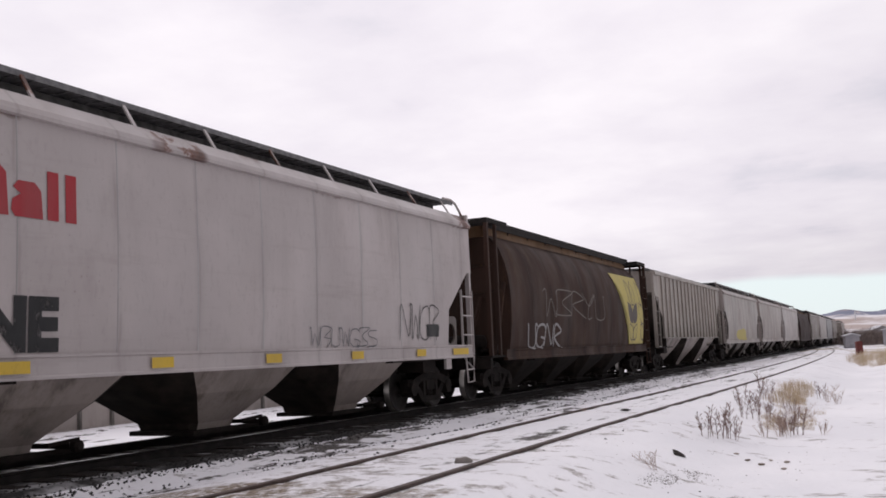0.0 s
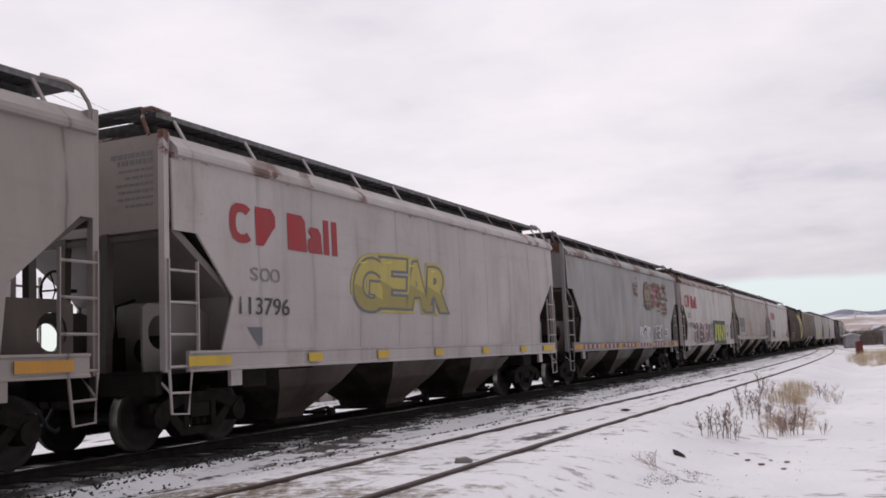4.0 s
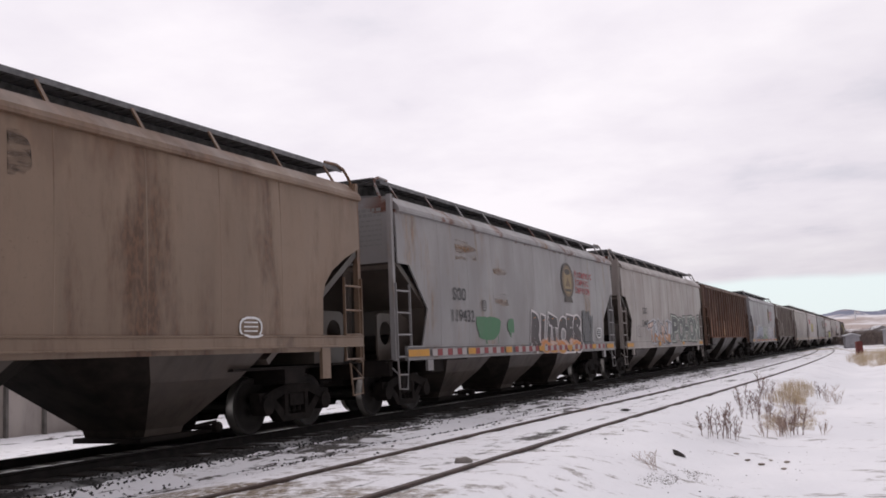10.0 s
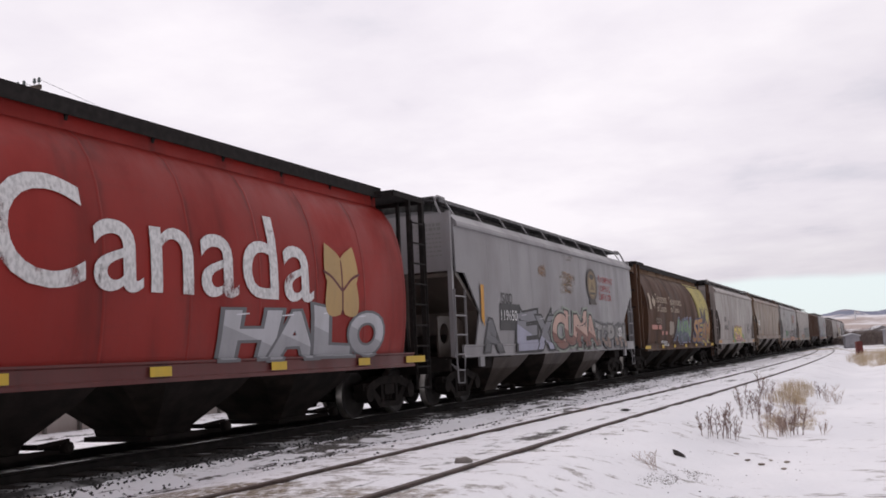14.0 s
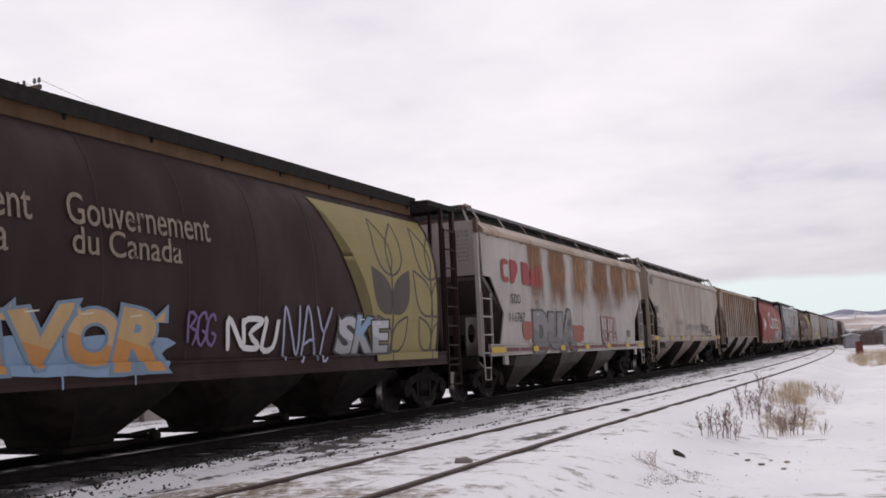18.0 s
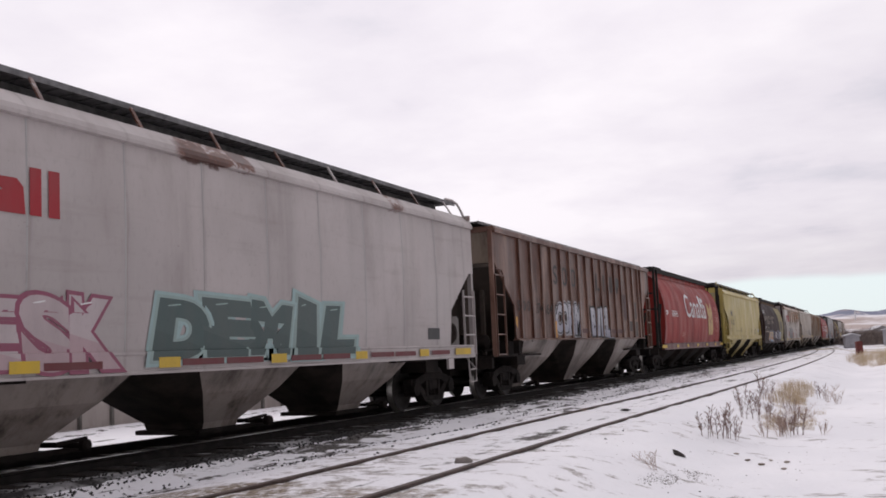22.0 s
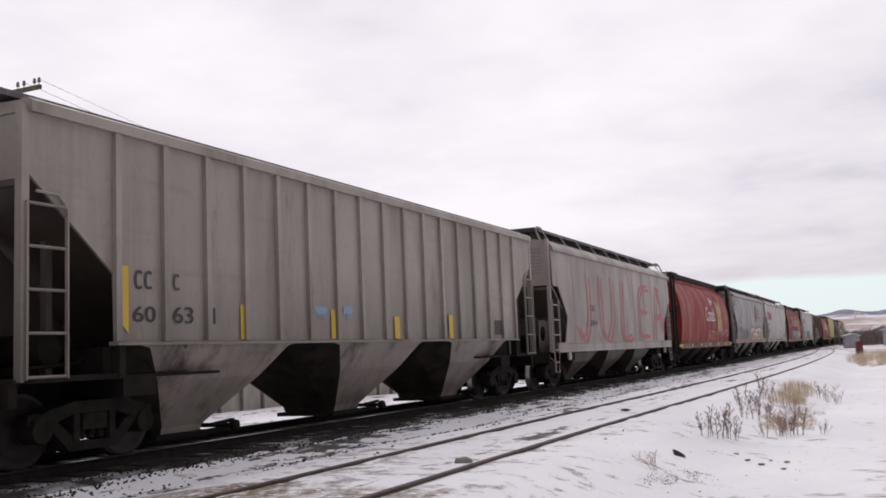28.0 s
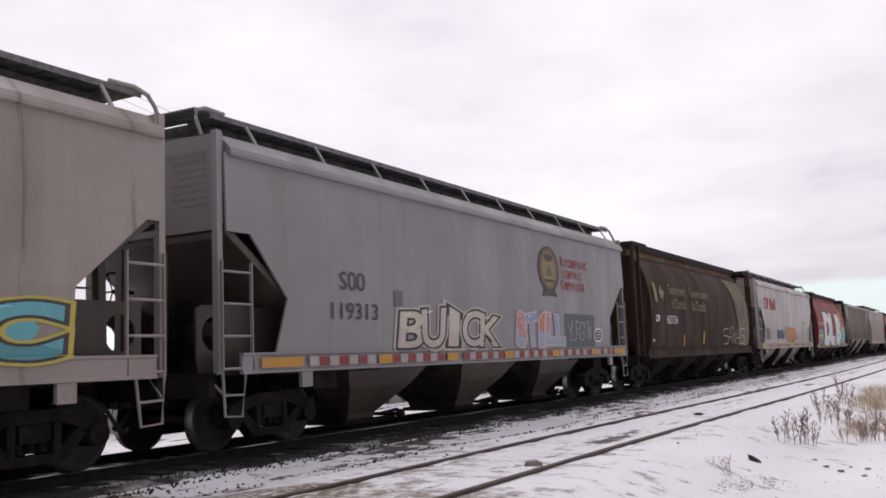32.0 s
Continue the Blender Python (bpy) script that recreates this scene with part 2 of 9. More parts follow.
    if low > 0:
        tex = m.nt.nodes.new("ShaderNodeTexCoord").outputs["Object"]
        sp = m.nt.nodes.new("ShaderNodeSeparateXYZ")
        m.link(tex, sp.inputs[0])
        r5 = m.noise(0.9, (1, 0.1, 0.3), 6, 0.68, (3, 2, 6))
        r6 = m.noise(3.6, (1, 0.3, 0.3), 5, 0.65, (6, 8, 2))
        lift = m.times(m.times(m.step(r5, 0.25, 0.75, 0.0, 2.2), low), m.times(sp.outputs[2], 1.5, "SUBTRACT"), "SUBTRACT")
        f = m.times(m.step(lift, -1.0, 1.0), m.step(r6, 0.28, 0.62, 0.45, 0.95))
        c = m.mix(f, c, m.mix(m.step(r6, 0.4, 0.68), scaled(lowcol, 0.6), scaled(lowcol, 1.2)))
    if eave > 0:
        tex = m.nt.nodes.new("ShaderNodeTexCoord").outputs["Object"]
        sp = m.nt.nodes.new("ShaderNodeSeparateXYZ")
        m.link(tex, sp.inputs[0])
        r7 = m.noise(0.55, (1, 0.3, 0.5), 3, 0.5, (9, 5, 7))
        r8 = m.noise(2.6, (0.8, 0.5, 1.1), 6, 0.68, (4, 4, 7))
        edge = m.times(sp.outputs[2], m.step(r8, 0.3, 0.75, -0.05, 0.10), "ADD")
        f = m.times(m.times(m.step(edge, 4.05, 4.13), m.step(r7, 0.60 - 0.26 * eave, 0.66 - 0.26 * eave)), m.step(r8, 0.45 - 0.09 * eave, 0.53 - 0.09 * eave))
        c = m.mix(m.times(f, 0.95), c, m.mix(m.step(r8, 0.42, 0.62), (0.15, 0.047, 0.022), (0.065, 0.021, 0.012)))
    m.color(c)
    m.roughness(m.step(mott, 0.3, 0.7, rough - 0.08, rough + 0.16))
    m.bump(fine, 0.12, 0.01)
    return m.m


def plain(name, base, rough=0.6, metal=0.0, var=0.25, scale=6.0, bump=0.15, stretch=(1, 1, 1)):
    m = Mat(name, rough, metal, 0.5 if rough < 0.75 else 0.2).vary()
    n = m.noise(scale, stretch, 5)
    f = m.noise(scale * 7, stretch, 3)
    c = m.mix(m.step(n, 0.3, 0.7), scaled(base, 1 - var), scaled(base, 1 + var))
    c = m.mix(m.times(m.step(f, 0.5, 0.8), 0.3), c, scaled(base, 0.5))
    m.color(c).bump(f, bump, 0.01)
    return m.m


def flat(name, base, rough=0.6):
    """Thin spray or stencil paint, a little worn."""
    m = Mat(name, rough).vary()
    n = m.noise(3.0, (1, 1, 0.3), 4)
    f = m.noise(22, (1, 1, 0.6), 3)
    c = m.mix(m.step(n, 0.3, 0.75), scaled(base, 1.06), m.mix(0.18, base, (0.16, 0.15, 0.14)))
    c = m.mix(m.times(m.step(f, 0.55, 0.75), 0.25), c, scaled(base, 0.6))
    m.color(c)
    return m.m


INKS = {}


def ink(c):
    key = tuple(round(v, 3) for v in c)
    if key not in INKS:
        INKS[key] = flat("spray_paint", c)
    return INKS[key]


M_UNDER = plain("underframe_grime", (0.016, 0.012, 0.0105), 0.9, 0, 0.4, 3)
M_SOOT_SHADE = plain("soot_and_shade", (0.022, 0.0165, 0.0135), 0.9, 0, 0.5, 2.5)
M_TRUCK = plain("cast_steel_grime", (0.016, 0.0122, 0.0108), 0.9, 0.0, 0.45, 5)
M_WHEEL = plain("wheel_steel", (0.021, 0.016, 0.014), 0.7, 0.2, 0.35, 6)
M_TREAD = plain("wheel_tread", (0.32, 0.30, 0.28), 0.35, 0.9, 0.15, 8)
M_GRATE = plain("roof_walk_galvanised", (0.15, 0.147, 0.15), 0.7, 0.2, 0.3, 9)
# trough is darker than the grating: shade beneath the walk painted into it
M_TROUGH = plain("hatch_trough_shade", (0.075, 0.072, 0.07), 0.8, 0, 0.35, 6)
M_BLACK = plain("black_roof_walk", (0.020, 0.017, 0.016), 0.85, 0, 0.3, 8)
M_SEAM = plain("weld_seam_grime", (0.15, 0.145, 0.14), 0.6, 0, 0.3, 3, 0.1, (1, 1, 0.2))
M_HOSE = plain("rubber_hose", (0.02, 0.02, 0.02), 0.7)
# ------------------------------------------------------------------ the cars
# In a car's own space x runs forward along the track, y to its left, z up from the rail tops.
# The side that faces the camera is the one at negative y.


def prism_x(bm, poly, x0, x1):
    """A (y, z) outline made solid between x0 and x1."""
    loft(bm, [[(x0, y, z) for y, z in poly], [(x1, y, z) for y, z in poly]])


def side_smooth(z):
    return 1.53 + 0.035 * (1 - ((z - 2.7) / 1.45) ** 2)


def side_ribbed(z):
    return 1.50


ROUND = [(1.47, 1.16), (1.53, 1.5), (1.575, 1.9), (1.59, 2.3), (1.58, 2.7), (1.54, 3.1), (1.45, 3.5), (1.32, 3.83), (1.14, 4.10), (0.90, 4.28), (0.45, 4.37)]


def side_round(z):
    for (y0, z0), (y1, z1) in zip(ROUND, ROUND[1:]):
        if z <= z1:
            return y0 + (y1 - y0) * max(0.0, (z - z0) / (z1 - z0))
    return 0.45


def make_wheelset():
    """Two wheels on an axle; the tread is bright, the rest dark."""
    bm = bmesh.new()
    for s in (-1, 1):
        y = 0.715 * s
        prof = [(0.09, y + 0.10 * s), (0.10, y + 0.03 * s), (0.36, y + 0.035 * s), (0.38, y + 0.07 * s), (0.442, y + 0.072 * s),
                (0.457, y + 0.066 * s), (0.462, y - 0.03 * s), (0.485, y - 0.05 * s), (0.48, y - 0.068 * s), (0.39, y - 0.07 * s),
                (0.36, y - 0.02 * s), (0.12, y - 0.01 * s), (0.09, y - 0.08 * s)]
        lathe(bm, prof, n=28)
    lathe(bm, [(0.075, -1.06), (0.085, -0.75), (0.08, 0.75), (0.075, 1.06)], n=10)
    for f in bm.faces:
        c = f.calc_center_median()
        r = sqrt(c.x ** 2 + c.z ** 2)
        if 0.448 < r < 0.475 and abs(c.y) > 0.6:
            f.material_index = 1
        f.smooth = True
    # bolts and a chalk mark on the hub, which show that it turns
    for s in (-1, 1):
        for k in range(3):
            a = 2 * pi * k / 3
            beam(bm, (0.05 * cos(a), 1.06 * s, 0.05 * sin(a)), (0.05 * cos(a), 1.09 * s, 0.05 * sin(a)), 0.03)
    return finish(bm, "wheelset", [M_WHEEL, M_TREAD])


def make_side_frame():
    """Cast side frame: arched top chord, sloping bottom chord, columns and journal boxes."""
    bm = bmesh.new()
    w = 0.13
    top = [(-0.98, 0.46), (-0.98, 0.60), (-0.72, 0.70), (-0.35, 0.78), (0.35, 0.78), (0.72, 0.70), (0.98, 0.60), (0.98, 0.46), (0.74, 0.50), (0.36, 0.63), (-0.36, 0.63), (-0.74, 0.50)]
    prism(bm, top, -w, w)
    low = [(-0.74, 0.50), (-0.60, 0.55), (-0.27, 0.28), (0.27, 0.28), (0.60, 0.55), (0.74, 0.50), (0.40, 0.17), (-0.40, 0.17)]
    prism(bm, low, -w * 0.8, w * 0.8)
    for s in (-1, 1):
        box(bm, 0.30 * s - 0.05, 0.30 * s + 0.05, -w * 0.9, w * 0.9, 0.27, 0.65)
        lathe(bm, [(0.15, -0.16), (0.16, 0.12), (0.11, 0.16)], n=14, c=(0.865 * s, 0, 0.457))
        box(bm, 0.865 * s - 0.17, 0.865 * s + 0.17, -0.1, 0.1, 0.52, 0.66)
    return finish(bm, "side_frame", M_TRUCK)


def make_springs():
    """One coil spring, its turns joined."""
    bm = bmesh.new()
    prof = []
    for k in range(6):
        prof += [(0.048, -0.120 + 0.044 * k), (0.066, -0.105 + 0.044 * k)]
    lathe(bm, prof + [(0.048, 0.12)], n=8)
    for v in bm.verts:
        v.co = Vector((v.co.x, v.co.z, v.co.y + 0.42))
    return finish(bm, "spring", M_TRUCK)


ME = {}


def add_trucks(car, front, rear):
    if not ME:
        ME["wheelset"], ME["side_frame"], ME["spring"] = make_wheelset(), make_side_frame(), make_springs()
        bm = bmesh.new()
        box(bm, -0.2, 0.2, -1.12, 1.12, 0.42, 0.62)
        box(bm, -0.28, 0.28, -0.45, 0.45, 0.60, 0.76)
        ME["bolster"] = finish(bm, "bolster", M_TRUCK)
        bm = bmesh.new()
        for s in (-1, 1):
            beam(bm, (0.36 * s, -0.95, 0.36), (0.36 * s, 0.95, 0.36), 0.10, 0.12)
            for t in (-1, 1):
                box(bm, 0.38 * s - 0.05, 0.38 * s + 0.05, 0.72 * t - 0.09, 0.72 * t + 0.09, 0.26, 0.54)
        ME["brake_beam"] = finish(bm, "brake_beam", M_TRUCK)
    for at in (front, -rear):
        truck = share("truck", ME["bolster"], car, pose(at, 0, 0), "dark cast steel freight truck, grimy")
        share("brake_beam", ME["brake_beam"], truck)
        for t in (-1, 1):
            share("side_frame", ME["side_frame"], truck, pose(0, 1.0 * t, 0))
            for d in (-0.16, 0.0, 0.16) if t < 0 else ():
                share("spring", ME["spring"], truck, pose(d, 1.02 * t, 0))
            share("wheelset", ME["wheelset"], truck, pose(0.865 * t, 0, 0.457), "steel wheels with bright treads")


def add_couplers(car, L):
    bm = bmesh.new()
    box(bm, L / 2 - 0.95, L / 2 - 0.22, -0.09, 0.09, 0.72, 0.88)
    prism_x(bm, [(-0.17, 0.68), (0.17, 0.68), (0.19, 0.80), (0.17, 0.94), (-0.17, 0.94), (-0.12, 0.80)], L / 2 - 0.25, L / 2 - 0.06)
    prism_x(bm, [(-0.20, 0.68), (-0.05, 0.66), (-0.02, 0.80), (-0.05, 0.95), (-0.20, 0.94)], L / 2 - 0.10, L / 2 + 0.08)
    me = finish(bm, "coupler", M_TRUCK)
    bm = bmesh.new()
    tube(bm, [(L / 2 - 0.7, -0.42, 0.80), (L / 2 - 0.52, -0.42, 0.66), (L / 2 - 0.33, -0.38, 0.45), (L / 2 - 0.12, -0.30, 0.36), (L / 2, -0.22, 0.40)], 0.028)
    hose = finish(bm, "air_hose", M_HOSE)
    for a in (0, 180):
        share("coupler", me, car, pose(0, 0, 0, 0, 0, a))
        share("air_hose", hose, car, pose(0, 0, 0, 0, 0, a))


def add_hoppers(car, mat, n, span, ztop, half, zlow=0.17, out=1.0, corner=(0.7, 0.6), shift=0.0, skirt=0.04):
    """A row of hoppers: each narrows from a wide octagon below the sill to its outlet; the sheets that face along the
    train are sooty, with shade put into their colour.
    """
    seg = span / n
    bm = bmesh.new()
    a, b = seg / 2 - 0.01, out / 2
    lo = 0.56

    def ring(hx, hy, z, cx, cy):
        return [(-hx + cx, -hy, z), (hx - cx, -hy, z), (hx, -hy + cy, z), (hx, hy - cy, z), (hx - cx, hy, z), (-hx + cx, hy, z), (-hx, hy - cy, z), (-hx, -hy + cy, z)]

    cx, cy = corner
    zs = ztop - skirt
    loft(bm, [ring(a, half, ztop, cx * 0.75, cy * 0.75), ring(a, half, zs, cx, cy),
              ring(b + (a - b) * 0.62, lo + (half - lo) * 0.70, zs - (zs - zlow) * 0.36, cx * 0.64, cy * 0.66), ring(b + 0.03, lo + 0.04, zlow + 0.10, 0.10, 0.10), ring(b, lo, zlow, 0.08, 0.08)])
    bmesh.ops.recalc_face_normals(bm, faces=bm.faces)
    # sheets turned along the train: soot plus painted shade, one near-black colour
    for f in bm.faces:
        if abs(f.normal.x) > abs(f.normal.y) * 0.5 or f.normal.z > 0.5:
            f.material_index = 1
    me = finish(bm, "hopper", [mat, M_SOOT_SHADE])
    bm = bmesh.new()
    box(bm, -b - 0.08, b + 0.08, -lo - 0.08, lo + 0.08, zlow - 0.075, zlow - 0.004)
    for s in (-1, 1):
        beam(bm, (b * 0.9, (lo + 0.02) * s, zlow - 0.03), (b + 0.62, (lo + 0.02) * s, zlow - 0.03), 0.06)
    tube(bm, [(b + 0.40, -lo - 0.34, zlow + 0.03), (b + 0.40, lo + 0.34, zlow + 0.03)], 0.04)
    for s in (-1, 1):
        lathe(bm, [(0.05, (lo + 0.22) * s), (0.085, (lo + 0.26) * s), (0.085, (lo + 0.34) * s), (0.05, (lo + 0.37) * s)], n=8, c=(b + 0.40, 0, zlow + 0.03))
        beam(bm, (b + 0.15, (lo + 0.05) * s, zlow + 0.06), (b + 0.62, (lo + 0.10) * s, zlow + 0.10), 0.05)
    gate = finish(bm, "outlet_gate", M_UNDER)
    for k in range(n):
        x = -span / 2 + seg * (k + 0.5) + shift
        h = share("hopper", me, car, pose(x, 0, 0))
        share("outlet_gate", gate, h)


def ladder_mesh(x0, x1, y, z0, z1, step=0.42, r=0.022, hook=0.0):
    """Side ladder: two stiles and round rungs."""
    bm = bmesh.new()
    for x in (x0, x1):
        beam(bm, (x, y, z0), (x, y, z1), 0.05, 0.02)
    if hook:
        tube(bm, [(x1, y, z1 - 0.02), (x1 + hook * 0.3, y, z1 + 0.14), (x1 + hook, y * 0.97, z1 + 0.16)], r, 6)
    return bm


def add_ladder(car, mat, x0, x1, y, z0, z1, step, hook):
    lad = part("ladder", ladder_mesh(x0, x1, y, z0, z1, step, 0.02, hook), mat, car)
    bm = bmesh.new()
    tube(bm, [(x0, y, 0), (x1, y, 0)], 0.02, 6)
    rung = finish(bm, "rung", mat)
    for k in range(int((z1 - z0) / step) + 1):
        share("rung", rung, lad, pose(0, 0, z0 + 0.03 + k * step))


def brake_gear(car, e, mat):
    """Brake wheel, reservoir and pipes at the rear end."""
    bm = bmesh.new()
    n = 20
    ring = [(-e - 0.16, 0.75 + 0.28 * cos(2 * pi * k / n), 2.35 + 0.28 * sin(2 * pi * k / n)) for k in range(n + 1)]
    tube(bm, ring, 0.022, 5)
    for k in range(5):
        a = 2 * pi * k / 5
        tube(bm, [(-e - 0.14, 0.75, 2.35), (-e - 0.16, 0.75 + 0.28 * cos(a), 2.35 + 0.28 * sin(a))], 0.014, 4)
    tube(bm, [(-e - 0.15, 0.75, 2.35), (-e + 0.25, 0.75, 2.35)], 0.03)
    part("brake_wheel", bm, M_UNDER, car)
    bm = bmesh.new()
    lathe(bm, [(0.05, -0.55), (0.2, -0.48), (0.22, -0.3), (0.22, 0.3), (0.2, 0.48), (0.05, 0.55)], n=14, c=(-e + 1.0, -0.35, 1.42))
    box(bm, -e + 0.82, -e + 1.18, -0.7, 0.0, 1.12, 1.24)
    part("air_reservoir", bm, M_UNDER, car, smooth=True)
    bm = bmesh.new()
    box(bm, -e + 0.45, -e + 0.75, 0.25, 0.7, 1.12, 1.62)
    tube(bm, [(-e + 0.6, 0.3, 1.6), (-e + 0.6, 0.3, 2.1), (-e + 0.9, 0.2, 2.2)], 0.03)
    part("brake_valve", bm, M_UNDER, car)
    bm = bmesh.new()
    tube(bm, [(-e + 0.6, -0.9, 1.2), (-e + 1.4, -0.9, 1.25), (-e + 1.7, -0.8, 1.5)], 0.03)
    part("brake_pipe", bm, M_UNDER, car)


def smooth_hopper_car(L, curved, name, back=0.0):
    """Covered hopper with smooth, faintly bowed sides and a raised roof walk; back is how much farther in its rear end stands."""
    car = new(name)
    e = L / 2 - 0.72
    paintless = M_UNDER
    zs = [1.30 + (4.12 - 1.30) * k / 12 for k in range(13)] if curved else [1.30, 1.55, 1.85, 2.14, 2.3, 2.5, 2.7, 2.9, 3.018, 3.022, 3.4, 3.8, 4.12]

    def reach(z):
        if z >= 3.08:
            return e - 0.06
        f = max(0.0, min(1.0, (3.08 - z) / 1.12))
        return e - 0.06 - 1.3 * sin(min(1.0, f * 1.3) * pi / 2) ** 0.6

    def ends(z):
        """Where the side sheet begins and stops: square above, then a step, a slope and an upright edge."""
        if curved:
            return -reach(z), reach(z)
        if z > 3.02:
            return back - e - 0.24, e + 0.05
        f = min(1.0, max(0.0, (3.02 - z) / 0.88))
        g = max(0.0, 2.14 - z) / 0.8
        return back - e + 0.24 + 0.82 * f - 0.26 * g, e - 0.2 - 1.06 * f - 0.06 * g

    for s in (-1, 1):
        bm = bmesh.new()
        skins = []
        for d in (0.0, 0.035):
            rows = []
            for z in zs:
                x0, x1 = ends(z)
                rows.append([bm.verts.new((x0 + (x1 - x0) * k / 14, s * (side_smooth(z) - d), z)) for k in range(15)])
            for a, b in zip(rows, rows[1:]):
                for k in range(14):
                    bm.faces.new((a[k], a[k + 1], b[k + 1], b[k]))
            skins.append(rows)
        o, i = skins
        rim = [(r, 0) for r in range(13)] + [(12, k) for k in range(1, 15)] + [(r, 14) for r in range(11, -1, -1)] + [(0, k) for k in range(13, 0, -1)]
        for (r, k), (q, m) in zip(rim, rim[1:] + rim[:1]):
            bm.faces.new((o[r][k], o[q][m], i[q][m], i[r][k]))
        part("side_panel", bm, paintless, car, smooth=True)
        # eave that leans in to the roof
        bm = bmesh.new()
        prism_x(bm, [(s * 1.55, 4.07), (s * 1.60, 4.085), (s * 1.605, 4.13), (s * 1.58, 4.2), (s * 1.37, 4.40), (s * 1.30, 4.41), (s * 1.44, 4.14), (s * 1.44, 4.09)], back - e - (0.0 if curved else 0.18), e + (0.0 if curved else 0.06))
        part("eave", bm, paintless, car)
        # weld seams between the side sheets
        if s < 0:
            bm = bmesh.new()
            rows = [[bm.verts.new((d, s * (side_smooth(z) + h), z)) for d, h in ((-0.028, -0.004), (0.0, 0.0035), (0.028, -0.004))] for z in [1.36 + (4.08 - 1.36) * k / 9 for k in range(10)]]
            for a, b in zip(rows, rows[1:]):
                for k in range(2):
                    bm.faces.new((a[k], a[k + 1], b[k + 1], b[k]))
            seam = finish(bm, "weld_seam", M_SEAM)
            for k in range(9):
                share("weld_seam", seam, car, pose(-6.2 + 1.55 * k, 0, 0))
        bm = bmesh.new()
        prism_x(bm, [(s * 1.50, 1.07), (s * 1.575, 1.07), (s * 1.575, 1.10), (s * 1.555, 1.12), (s * 1.555, 1.31), (s * 1.575, 1.33), (s * 1.575, 1.36), (s * 1.50, 1.36)] if not curved else [(s * 1.50, 1.37), (s * 1.60, 1.37), (s * 1.60, 1.385), (s * 1.58, 1.40), (s * 1.58, 1.53), (s * 1.60, 1.545), (s * 1.60, 1.56), (s * 1.50, 1.58)], back - e + 0.05, e - 0.05)
        part("side_sill", bm, paintless, car)
        for t in (-1, 1):
            e = L / 2 - 0.72 - back * (t < 0)
            post = e if curved else e + (0.32 if t < 0 else 0.10)
            bm = bmesh.new()
            beam(bm, (t * post, s * 1.46, 1.08), (t * post, s * 1.46, 4.42), 0.10)
            part("corner_post", bm, paintless, car)
            add_ladder(car, paintless, t * post, t * (post - 0.60), s * 1.53, 1.12, 2.62, 0.44, 0.0)
            # bent stirrup step under the sill, with its brace
            bm = bmesh.new()
            tube(bm, [(t * post, s * 1.53, 1.10), (t * (post - 0.04), s * 1.53, 0.52), (t * (post - 0.38), s * 1.53, 0.50), (t * (post - 0.46), s * 1.53, 1.08)], 0.022)
            tube(bm, [(t * (post - 0.02), s * 1.53, 0.80), (t * (post + 0.02), s * 1.25, 1.08)], 0.018)
            tube(bm, [(t * (post - 0.03), s * 1.53, 0.80), (t * (post - 0.42), s * 1.53, 0.79)], 0.018)
            part("stirrup_step", bm, paintless, car)
            bm = bmesh.new()
            x = t * (6.82 if not curved else e - 1.3)
            box(bm, x - 0.13, x + 0.13, s * 1.53 - 0.03, s * 1.53 + 0.03, 0.84, 1.065 if not curved else 1.365)
            lathe(bm, [(0.05, s * 1.562), (0.045, s * 1.566)], n=10, c=(x, 0, 0.94))
            part("jacking_pad", bm, paintless, car)
        e = L / 2 - 0.72
        n = max(8, round((2 * e - 1.2) / 1.68))
        for k in range(n + 1):
            x = -e + 0.55 + (2 * e - 1.1) * k / n
            bm = bmesh.new()
            beam(bm, (x, s * 1.35, 4.385), (x, s * 1.13, 4.735), 0.06, 0.025)
            part("walk_bracket", bm, paintless, car)
        bm = bmesh.new()
        box(bm, back - e - 0.1, e + 0.1, s * 0.52, s * 1.14, 4.735, 4.76)
        box(bm, back - e - 0.1, e + 0.1, s * 1.125, s * 1.15, 4.695, 4.775)
        for k in range(int(2 * e / 0.28)):
            x = -e + 0.28 * k
            box(bm, x, x + 0.03, s * 0.52, s * 1.12, 4.715, 4.7345)
        part("roof_walk", bm, M_GRATE, car)
    bm = bmesh.new()
    prism_x(bm, [(-1.36, 4.40), (-1.30, 4.33), (1.30, 4.33), (1.36, 4.40), (0.9, 4.50), (0, 4.56), (-0.9, 4.50)], back - e + 0.03, e - 0.03)
    part("roof", bm, paintless, car)
    bm = bmesh.new()
    prism_x(bm, [(-0.82, 4.44), (0.82, 4.44), (0.80, 4.70), (0.45, 4.78), (-0.45, 4.78), (-0.80, 4.70)], back - e + 0.25, e - 0.25)
    for k in range(9):
        x = -e + 0.9 + (2 * e - 1.8) * k / 8
        box(bm, x - 0.04, x + 0.04, -0.54, 0.54, 4.5, 4.80)
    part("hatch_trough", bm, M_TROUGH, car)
    full = e
